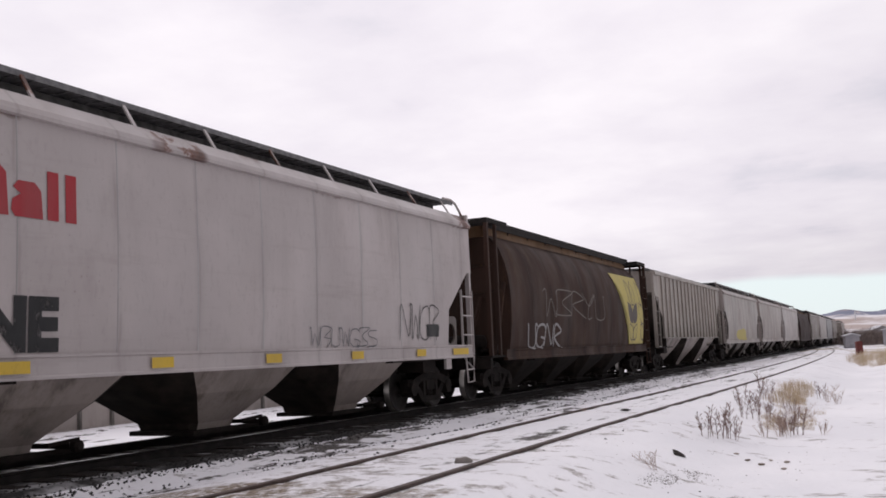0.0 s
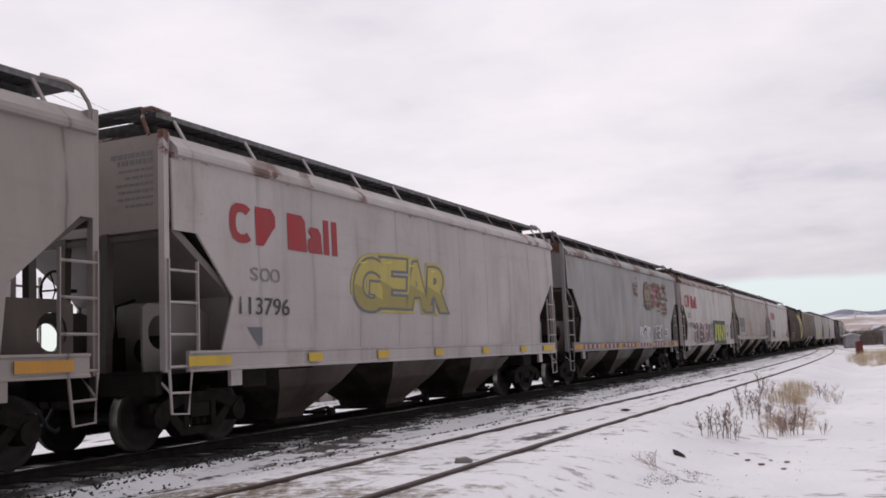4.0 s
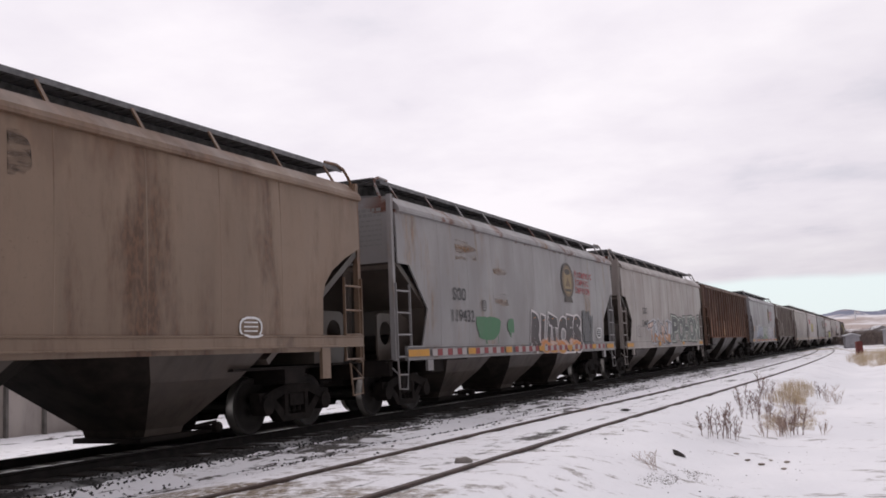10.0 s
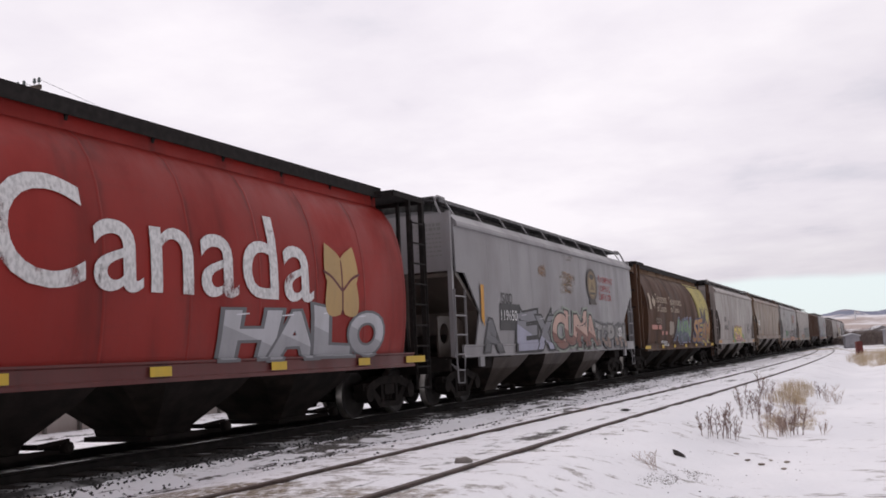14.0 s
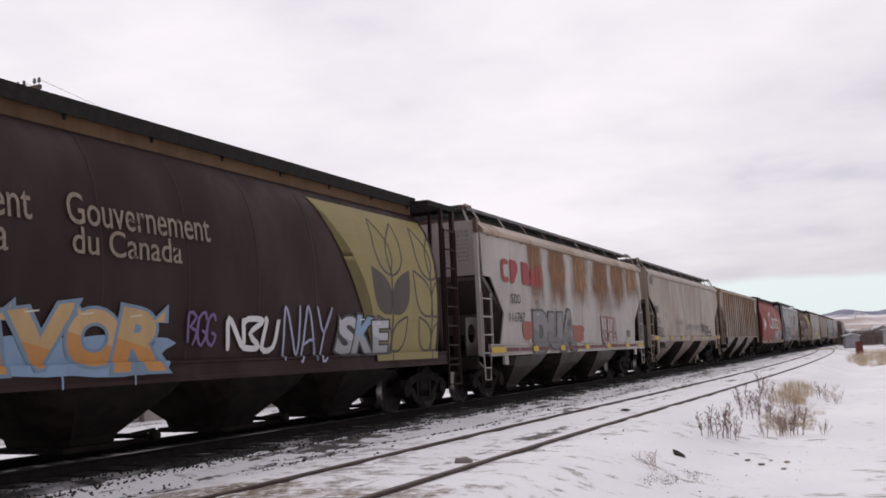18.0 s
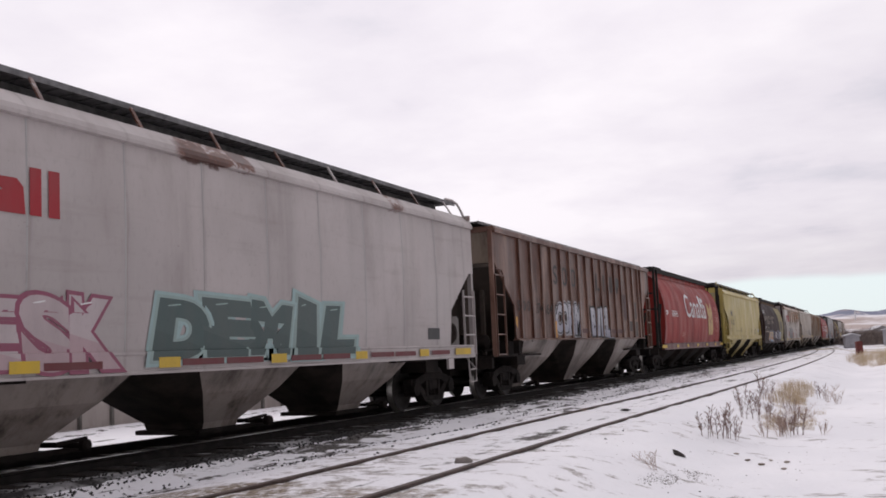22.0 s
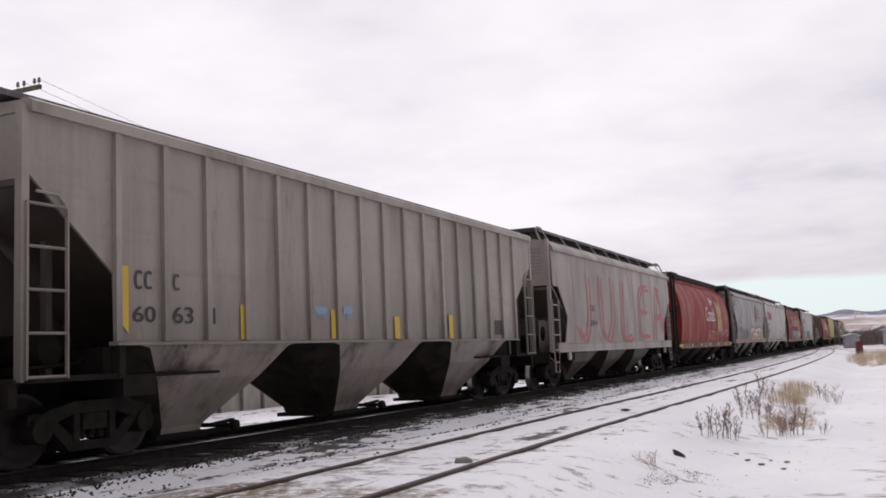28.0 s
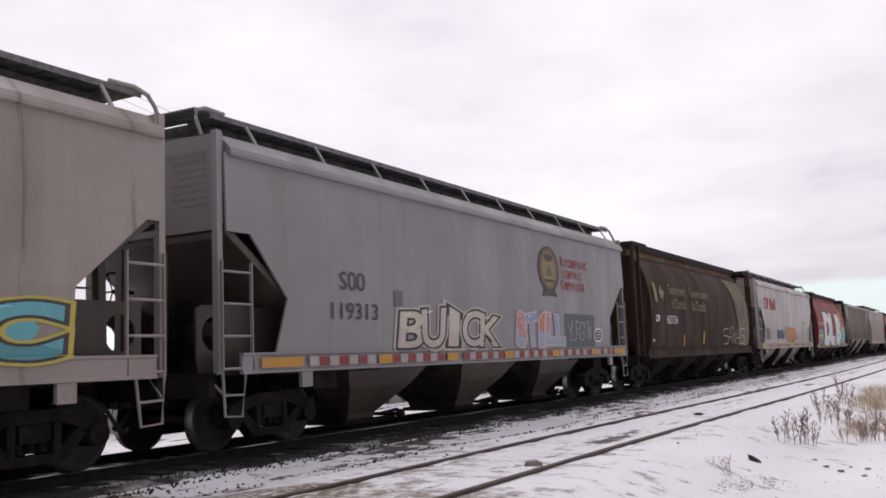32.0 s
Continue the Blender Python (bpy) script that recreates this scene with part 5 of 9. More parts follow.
PATCH, PATCH2 = (0.135, 0.13, 0.13), (0.055, 0.055, 0.055)
RUSTI, RUSTY, RUSTLT, RUSTSPOT = (0.20, 0.095, 0.045), (0.27, 0.14, 0.055), (0.30, 0.18, 0.12), (0.07, 0.035, 0.022)


def stain(c):
    """Rust that has run and smeared along the side: thin, ragged, see-through at its edges."""
    key = ("stain", c)
    if key not in INKS:
        m = Mat("rust_stain", 0.8).vary()
        n = m.noise(1.9, (0.42, 1, 3.0), 6, 0.66)
        f = m.noise(9, (0.6, 1, 2.0), 4, 0.6)
        m.color(m.mix(m.step(f, 0.35, 0.65), scaled(c, 0.7), scaled(c, 1.15)))
        m.link(m.times(m.step(n, 0.40, 0.66), m.step(f, 0.25, 0.7, 0.3, 0.85)), m.b.inputs["Alpha"])
        INKS[key] = m.m
    return INKS[key]


def soft_stain(c):
    """Rust that has soaked down from the roof edge: solid above, ragged and faint towards its sides and foot."""
    key = ("soft", c)
    if key not in INKS:
        m = Mat("rust_wash", 0.8, 0.0, 0.2).vary()
        g = m.nt.nodes.new("ShaderNodeSeparateXYZ")
        m.link(m.nt.nodes.new("ShaderNodeTexCoord").outputs["Generated"], g.inputs[0])
        n = m.noise(2.2, (1, 1, 0.45), 6, 0.65)
        f = m.noise(7, (1, 1, 0.25), 4, 0.6)
        wob = m.step(n, 0.25, 0.75, -0.13, 0.13)
        side = m.times(m.step(m.times(g.outputs[0], wob, "ADD"), -0.02, 0.34), m.step(m.times(g.outputs[0], wob, "SUBTRACT"), 1.02, 0.66))
        foot = m.step(m.times(g.outputs[2], wob, "ADD"), -0.02, 0.6)
        m.color(m.mix(m.step(f, 0.35, 0.68), scaled(c, 0.8), scaled(c, 1.2)))
        m.link(m.times(m.times(side, foot), m.step(f, 0.25, 0.65, 0.62, 0.92)), m.b.inputs["Alpha"])
        INKS[key] = m.m
    return INKS[key]


def worn(c):
    """Old stencil paint that has flaked off here and there."""
    key = ("worn", tuple(round(v, 3) for v in c))
    if key not in INKS:
        m = Mat("worn_lettering", 0.65).vary()
        n = m.noise(2.6, (1, 1, 0.6), 6, 0.66)
        f = m.noise(20, (1, 1, 0.6), 3)
        m.color(m.mix(m.step(f, 0.35, 0.7), scaled(c, 1.05), scaled(c, 0.72)))
        m.link(m.step(n, 0.34, 0.44, 0.25, 0.96), m.b.inputs["Alpha"])
        INKS[key] = m.m
    return INKS[key]


LAYER = {}


def outside(kind, z):
    """How far out from the car's middle line the painted skin lies at that height."""
    if kind == "L":
        return 1.602 if z < 1.585 else side_smooth(z) + 0.004
    if kind == "A":
        return 1.577 if z < 1.366 else side_smooth(z) + 0.004
    if kind == "B":
        return 1.602 if z < 1.503 else 1.502
    return 1.562 if z < 1.232 else side_round(z) * 1.004 + 0.008


CUTS = {"A": (1.365, 1.375), "L": (1.584, 1.594), "B": (1.502, 1.51), "C": (1.231, 1.245, 1.5, 1.7, 1.9, 2.1, 2.3, 2.5, 2.7, 2.9, 3.1, 3.28, 3.45, 3.62, 3.78, 3.91, 4.03)}


def stick(name, car, bm, mats, label=""):
    """Lay a flat (x, layer, z) drawing on the side of a car that faces the siding."""
    i = car + AHEAD
    kind, ob = CARS[i][0], TRAIN[i]
    LAYER[i] = LAYER.get(i, 0) + 1
    lift = 0.003 + 0.0016 * LAYER[i]
    # nothing is painted past the ends of the side, or over the cut-away corners
    end = LENGTH[kind] / 2 - (2.0 if kind == "C" else 0.84)
    for s, far in ((1, end), (-1, end - (0.05 if kind == "A" else 0.0))):
        cuts = [((s * far, 0, 0), (s, 0, 0))] if name not in ("reflector",) else []
        if kind != "C" and name in ("painted_patch", "scrawl"):
            cuts.append(((s * far, 0, 3.08), (s * 1.12, 0, -1.2)))
        for co, no in cuts:
            bmesh.ops.bisect_plane(bm, geom=bm.verts[:] + bm.edges[:] + bm.faces[:], plane_co=co, plane_no=no, dist=1e-5, clear_outer=True)
    for z in CUTS[kind]:
        bmesh.ops.bisect_plane(bm, geom=bm.verts[:] + bm.edges[:] + bm.faces[:], plane_co=(0, 0, z), plane_no=(0, 0, 1), dist=1e-5)
    for v in bm.verts:
        v.co.y = -(outside(kind, v.co.z) + lift + v.co.y)
    me = bpy.data.meshes.new(name)
    bm.to_mesh(me)
    bm.free()
    for m in mats:
        me.materials.append(m)
    o = new(name, me)
    o.parent = ob
    return tagged(o, label)


def face(bm, pts, layer=0.0, mi=0):
    a = sum(p[0] * q[1] - q[0] * p[1] for p, q in zip(pts, pts[1:] + pts[:1]))
    if a < 0:
        pts = pts[::-1]
    f = bm.faces.new([bm.verts.new((x, layer, z)) for x, z in pts])
    f.material_index = mi
    return f


def ribbon(bm, pts, w, layer=0.0, mi=0, taper=False):
    """A stroke of paint of width w along a line of (x, z) points."""
    fine = []
    n = len(pts)
    for i in range(n - 1):
        p0, p1, p2, p3 = (Vector(pts[max(0, min(n - 1, k))]) for k in (i - 1, i, i + 1, i + 2))
        m = max(2, min(7, int((p2 - p1).length / 0.09)))
        for k in range(m):
            t = k / m
            fine.append(0.5 * ((2 * p1) + (p2 - p0) * t + (2 * p0 - 5 * p1 + 4 * p2 - p3) * t * t + (3 * p1 - p0 - 3 * p2 + p3) * t ** 3))
    fine.append(Vector(pts[-1]))
    if len(fine) < 2:
        return
    left, right = [], []
    for i, p in enumerate(fine):
        d = fine[min(i + 1, len(fine) - 1)] - fine[max(i - 1, 0)]
        if d.length < 1e-6:
            d = Vector((1, 0))
        d.normalize()
        nrm = Vector((-d.y, d.x)) * (w / 2)
        ends = 0.72 if i in (0, len(fine) - 1) else 1.0
        left.append(bm.verts.new((p.x + nrm.x * ends, layer, p.y + nrm.y * ends)))
        right.append(bm.verts.new((p.x - nrm.x * ends, layer, p.y - nrm.y * ends)))
    for i in range(len(fine) - 1):
        f = bm.faces.new((right[i], right[i + 1], left[i + 1], left[i]))
        f.material_index = mi


GLYPHS = (((0.1, 0.0), (0.05, 1.0), (0.95, 0.9), (0.3, 0.52), (1.05, 0.4), (0.65, -0.05)), ((-0.1, 0.8), (0.1, 1.0), (1.05, 0.95), (0.3, 0.5), (1.0, 0.05), (-0.05, 0.0), (-0.1, 0.2)),
          ((0.1, 0.0), (0.2, 1.0), (0.95, 0.72), (0.2, 0.45), (1.15, -0.05)), ((-0.1, 0.95), (0.2, 1.0), (0.25, 0.0), (0.5, 0.7), (0.8, 0.0), (0.95, 1.05)),
          ((1.05, 0.75), (0.8, 1.0), (0.15, 0.85), (0.0, 0.2), (0.55, -0.05), (1.0, 0.3), (0.5, 0.45)), ((-0.1, 0.0), (0.15, 0.05), (0.5, 1.05), (0.95, 0.0), (0.75, 0.38), (0.1, 0.3)),
          ((1.1, 0.95), (0.1, 0.9), (0.05, 0.55), (0.9, 0.45), (0.95, 0.05), (-0.1, 0.0)), ((-0.05, 1.0), (0.15, 0.95), (0.12, 0.05), (0.85, 0.05), (0.9, 1.0), (1.1, 0.9)),
          ((0.0, 1.0), (0.5, 0.5), (1.0, 1.0), (0.5, 0.5), (0.45, -0.05), (0.75, 0.0)), ((0.0, 0.0), (0.1, 1.0), (0.85, 0.1), (0.95, 1.05)))


def strokes(rnd, u0, u1, z0, z1, n, pad, tight=1.0):
    w = (u1 - u0) / n
    out = []
    for k in range(n):
        g = GLYPHS[rnd.randrange(len(GLYPHS))]
        tilt, lift = rnd.uniform(-0.22, 0.22), rnd.uniform(-0.05, 0.05)
        out.append([(min(u1, max(u0, u0 + w * (k + 0.5) + (x - 0.5) * (w * 1.12 * tight - pad) + tilt * w * (y - 0.5) + rnd.uniform(-0.05, 0.05) * w)),
                     min(z1, max(z0, z0 + pad / 2 + (y + lift) * (z1 - z0 - pad) + rnd.uniform(-0.02, 0.02)))) for x, y in g])
    return out


def text_shape(body, fat=0.0):
    cu = bpy.data.curves.new("lettering", "FONT")
    cu.body, cu.resolution_u, cu.offset = body, 5, fat
    tmp = bpy.data.objects.new("lettering", cu)
    scene.collection.objects.link(tmp)
    me = bpy.data.meshes.new_from_object(tmp)
    bpy.data.objects.remove(tmp)
    return me


def letters(car, u0, u1, z0, z1, word, fills, edge, halo=None, seed=1, wild=0.5, low=None, shine=None, fat=0.045):
    """Graffiti letters: fat, crowded and tilted, with an outline, an outer halo and a second colour towards the foot."""
    rnd = random.Random(seed)
    n = len(word)
    cell, h = (u1 - u0) / n, z1 - z0
    cols = list(dict.fromkeys(fills))
    mats = [ink(edge)] + [ink(c) for c in cols] + [ink(low if low else scaled(fills[0], 0.7)), ink(halo if halo else edge), ink(shine if shine else scaled(fills[0], 1.5))]
    LOW, HALO, SHINE = len(cols) + 1, len(cols) + 2, len(cols) + 3
    bm = bmesh.new()

    def lay(ch, fatness, place, layer, mi, cut=None):
        """One letter at that fatness, added to the drawing in hand."""
        b2 = bmesh.new()
        b2.from_mesh(text_shape(ch, fatness))
        for v in b2.verts:
            v.co = Vector(place(v.co.x, v.co.y))
        if cut is not None:
            bmesh.ops.bisect_plane(b2, geom=b2.verts[:] + b2.edges[:] + b2.faces[:], plane_co=(0, 0, cut[0]), plane_no=(cut[1], 0, 1), dist=1e-5)
        b2.verts.index_update()
        vs = [bm.verts.new((v.co.x, layer, v.co.z)) for v in b2.verts]
        for f in b2.faces:
            try:
                g = bm.faces.new([vs[v.index] for v in f.verts])
            except ValueError:
                continue
            c = f.calc_center_median()
            g.material_index = LOW if cut is not None and c.z + cut[1] * c.x < cut[0] else mi
        b2.free()

    forms = []
    for k, ch in enumerate(word):
        if ch == " ":
            continue
        b2 = bmesh.new()
        b2.from_mesh(text_shape(ch, fat))
        ax, bx = min(v.co.x for v in b2.verts), max(v.co.x for v in b2.verts)
        ay, by = min(v.co.y for v in b2.verts), max(v.co.y for v in b2.verts)
        b2.free()
        w = cell * (1.04 + 0.2 * wild * rnd.random()) * min(1.0, max(0.45, (bx - ax) / 0.52))
        hh = h * (rnd.uniform(0.70, 0.82) if halo else rnd.uniform(0.78, 0.92))
        xc, zc = u0 + cell * (k + 0.5), z0 + h * 0.5 + rnd.uniform(-0.05, 0.05) * h * wild
        shear, taper, arch = rnd.uniform(-0.3, 0.3) * wild, rnd.uniform(-0.25, 0.25) * wild, rnd.uniform(-0.2, 0.2) * wild

        def place(vx, vy, ax=ax, bx=bx, ay=ay, by=by, w=w, hh=hh, xc=xc, zc=zc, shear=shear, taper=taper, arch=arch):
            a, r = (vx - ax) / (bx - ax) - 0.5, (vy - ay) / (by - ay) - 0.5
            return (xc + a * w * (1 + taper * r) + shear * hh * r, 0, zc + r * hh + arch * a * hh * (0.6 + r))
        forms.append((ch, place, xc, zc, hh, w))
    for ch, place, *_ in forms:
        lay(ch, fat + (0.085 if halo else 0.046), place, 0.0, HALO)
    whole = stick("graffiti", car, bm, mats, "spray-painted graffiti in fat outlined letters")
    for k, (ch, place, xc, zc, hh, w) in enumerate(forms):
        bm = bmesh.new()
        base = 0.0003 + 0.0020 * k / n
        lay(ch, fat + 0.042, place, base, 0)
        if wild > 0.8:
            # a pointed flick at the top
            a, q = rnd.choice((-1, 1)), w * 0.2
            px, pz = xc + a * w * rnd.uniform(0.1, 0.35), z0 + h * 0.86
            face(bm, [(px - q, pz - q * 0.5), (px + q, pz - q * 0.5), (px + a * q * 0.9, pz + q * 0.9)], base + 0.00005, 0)
            face(bm, [(px - q * 0.55, pz - q * 0.45), (px + q * 0.55, pz - q * 0.45), (px + a * q * 0.6, pz + q * 0.45)], base + 0.00016, 1 + cols.index(fills[k % len(fills)]))
        lay(ch, fat, place, base + 0.00012, 1 + cols.index(fills[k % len(fills)]), (z0 + h * rnd.uniform(0.3, 0.5) + 0.25 * xc, 0.25))
        ribbon(bm, [(xc - w * 0.28, zc + hh * 0.40), (xc - w * 0.05, zc + hh * 0.43)], 0.022, base + 0.0002, SHINE)
        LAYER[car + AHEAD] -= 1
        stick("letter", car, bm, mats).parent = whole


def scrawl(car, u0, u1, z0, z1, c, n, w, seed):
    """A thin scribbled tag."""
    rnd = random.Random(seed)
    bm = bmesh.new()
    for k, pts in enumerate(strokes(rnd, u0, u1, z0, z1, n, w)):
        ribbon(bm, pts, w, 0.0001 * k)
    stick("tag", car, bm, [ink(c)], "thin scribbled spray tag")


def skull(car, u0, u1, z0, z1):
    """A crimson rounded head with crossed eyes, outlined in white."""
    cx, cz, rx, rz = (u0 + u1) / 2, (z0 + z1) / 2, (u1 - u0) / 2, (z1 - z0) / 2
    bm = bmesh.new()
    face(bm, ellipse(cx, cz, rx * 1.12, rz * 1.08), 0.0, 1)
    face(bm, ellipse(cx, cz, rx, rz), 0.0003, 0)
    for e in (-0.38, 0.38):
        for d in (-1, 1):
            ribbon(bm, [(cx + rx * (e - 0.2), cz + d * rz * 0.14), (cx + rx * (e + 0.2), cz - d * rz * 0.14)], 0.05, 0.0006 + 0.0001 * d, 1)
    stick("graffiti", car, bm, [ink((0.30, 0.025, 0.045)), ink((0.62, 0.58, 0.58))], "crimson spray-painted round head with crossed eyes")


def hollow_word(car, u0, u1, z0, z1, word, c, seed):
    """Huge open letters sprayed in one colour: each is drawn as an outline band that leaves its middle bare."""
    rnd = random.Random(seed)
    bm = bmesh.new()
    cell, h = (u1 - u0) / len(word), z1 - z0
    paths = {"J": ((0.75, 1.0), (0.72, 0.25), (0.4, 0.0), (0.08, 0.2)), "U": ((0.1, 1.0), (0.1, 0.25), (0.5, 0.0), (0.85, 0.3), (0.85, 1.0)), "L": ((0.2, 1.0), (0.15, 0.08), (0.9, 0.05)),
             "E": ((0.95, 0.95), (0.3, 0.9), (0.15, 0.55), (0.7, 0.5), (0.15, 0.45), (0.2, 0.08), (0.95, 0.05)), "A": ((0.05, 0.0), (0.45, 1.0), (0.95, 0.0), (0.75, 0.4), (0.2, 0.38))}
    for k, ch in enumerate(word):
        for d, w in ((0.0, 0.13), (0.34, 0.11)):
            pts = [(u0 + cell * (k + 0.06 + 0.72 * x) + d + rnd.uniform(-0.05, 0.05), z0 + h * (0.04 + 0.9 * z) - 0.2 * d + rnd.uniform(-0.05, 0.05)) for x, z in paths[ch]]
            ribbon(bm, pts, w, 0.0002 * k + 0.001 * d)
    for k in range(9):
        x = rnd.uniform(u0, u1)
        ribbon(bm, [(x, z0 + 0.5 * h * rnd.random()), (x + rnd.uniform(-0.3, 0.3), z0 + 0.2), (x + 0.1, 1.40)], 0.06, 0.0016 + 0.0001 * k)
    stick("scrawl", car, bm, [ink(c)], "huge open letters scrawled in red spray paint")


def hollow(car, u0, u1, z0, z1, seed, n, c):
    """Huge open scrawl drawn in one colour."""
    rnd = random.Random(seed)
    bm = bmesh.new()
    w = 0.16 if z1 - z0 > 1.5 else 0.05
    for k, pts in enumerate(strokes(rnd, u0, u1, z0, z1, n, 0.3)):
        ribbon(bm, pts, w, 0.0001 * k)
        ribbon(bm, [(x + 0.34, z - 0.05) for x, z in pts[:4]], w * 0.8, 0.0001 * k + 0.0007)
    stick("scrawl", car, bm, [ink(c)], "large scrawl in one colour")


def ellipse(cx, cz, rx, rz, n=28, a0=0.0, a1=2 * pi):
    return [(cx + rx * cos(a0 + (a1 - a0) * k / n), cz + rz * sin(a0 + (a1 - a0) * k / n)) for k in range(n)]


def emblem(car, u0, u1, z0, z1):
    """Oval badge: dark rim, gold field, a dark mass above and below."""
    cx, cz, rx, rz = (u0 + u1) / 2, (z0 + z1) / 2 + 0.05, (u1 - u0) / 2, (z1 - z0) / 2 - 0.05
    bm = bmesh.new()
    mats = [ink((0.055, 0.042, 0.034)), ink((0.25, 0.18, 0.085)), ink((0.15, 0.10, 0.055))]
    face(bm, ellipse(cx, cz, rx, rz), 0.0, 0)
    face(bm, ellipse(cx, cz, rx * 0.84, rz * 0.86), 0.0004, 2)
    face(bm, ellipse(cx, cz, rx * 0.62, rz * 0.72), 0.0008, 1)
    face(bm, ellipse(cx, cz + rz * 0.50, rx * 0.42, rz * 0.17), 0.0012, 0)
    face(bm, [(cx - rx * 0.42, cz - rz * 0.30), (cx + rx * 0.42, cz - rz * 0.30), (cx + rx * 0.2, cz - rz * 0.05), (cx, cz + rz * 0.22), (cx - rx * 0.2, cz - rz * 0.05)], 0.0012, 2)
    face(bm, [(cx - rx * 0.5, cz - rz * 0.45), (cx + rx * 0.5, cz - rz * 0.45), (cx + rx * 0.42, cz - rz * 0.58), (cx - rx * 0.42, cz - rz * 0.58)], 0.0012, 0)
    face(bm, [(cx - rx * 0.72, z0), (cx + rx * 0.72, z0), (cx + rx * 0.5, z0 + 0.16), (cx - rx * 0.5, z0 + 0.16)], 0.0014, 0)
    stick("emblem", car, bm, mats, "oval brown and gold badge")


def ring_block(bm, x0, x1, z0, z1, t, layer=0.0, gap=0):
    """A letter-sized rounded block with a hole, and a gap at its right where asked."""
    n = 16
    cx, cz, rx, rz = (x0 + x1) / 2, (z0 + z1) / 2, (x1 - x0) / 2, (z1 - z0) / 2

    def at(k, d):
        a = 2 * pi * k / n
        c, s = cos(a), sin(a)
        q = (abs(c) ** 2.8 + abs(s) ** 2.8) ** (-1 / 2.8)
        return (cx + (rx - d) * c * q, cz + (rz - d * 0.9) * s * q)

    for k in range(gap, n - gap):
        face(bm, [at(k, 0), at(k + 1, 0), at(k + 1, t), at(k, t)], layer)


SOLID = {"W": ((0.25, 0.0), (0.75, 0.0), (1.0, 0.22), (0.98, 0.36), (0.62, 0.36), (0.42, 0.5), (0.62, 0.64), (0.98, 0.64), (1.0, 0.78), (0.75, 1.0), (0.25, 1.0), (0.0, 0.75), (0.0, 0.25)),
         "F": ((0.0, 0.0), (0.36, 0.0), (0.36, 0.36), (0.78, 0.38), (1.0, 0.55), (1.0, 0.82), (0.8, 1.0), (0.0, 1.0)),
         "K": ((0.0, 0.0), (0.36, 0.0), (0.36, 0.36), (0.48, 0.36), (0.66, 0.0), (1.06, 0.0), (0.82, 0.42), (1.0, 0.58), (1.0, 0.84), (0.8, 1.0), (0.0, 1.0)),
         "n": ((0.12, 0.0), (1.0, 0.0), (0.94, 0.56), (0.74, 0.72), (0.22, 0.72), (0.06, 0.58), (0.3, 0.46), (0.04, 0.34), (0.0, 0.12)),
         "Z": ((0.2, 0.0), (0.8, 0.0), (1.0, 0.2), (1.0, 0.48), (0.42, 0.66), (1.0, 0.7), (0.95, 0.88), (0.8, 1.0), (0.2, 1.0), (0.0, 0.82), (0.0, 0.54), (0.58, 0.36), (0.0, 0.3), (0.03, 0.12))}


def blocks(car, u0, u1, z0, z1, pattern, c):
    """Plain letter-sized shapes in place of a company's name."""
    wide = {"W": 1.12, "F": 1.0, "K": 1.0, "Z": 1.0, "N": 1.0, "n": 0.86, "i": 0.40, "_": 0.42}
    k = (u1 - u0) / sum(wide[p] + 0.12 for p in pattern)
    bm = bmesh.new()
    x = u0
    h = z1 - z0
    for p in pattern:
        w = wide[p] * k
        if p == "i":
            face(bm, [(x, z0), (x + w * 0.8, z0), (x + w * 0.8, z1), (x, z1)])
        elif p in SOLID and p not in "WZ":
            face(bm, [(x + w * a, z0 + h * b) for a, b in SOLID[p]])
        elif p != "_":
            if p == "Z":
                ribbon(bm, [(x + w * a, z0 + h * b) for a, b in ((0.88, 0.82), (0.55, 0.94), (0.14, 0.74), (0.5, 0.5), (0.84, 0.26), (0.5, 0.06), (0.1, 0.2))], min(w * 0.2, h * 0.17))
            else:
                ring_block(bm, x, x + w, z0, z1, min(w * 0.2, h * 0.17) if p != "W" else w * 0.25, 0.0, 2 if p == "W" else 0)
        x += w + 0.12 * k
    bmesh.ops.triangulate(bm, faces=[f for f in bm.faces if len(f.verts) > 4])
    stick("lettering", car, bm, [ink(c)], "plain painted block lettering")


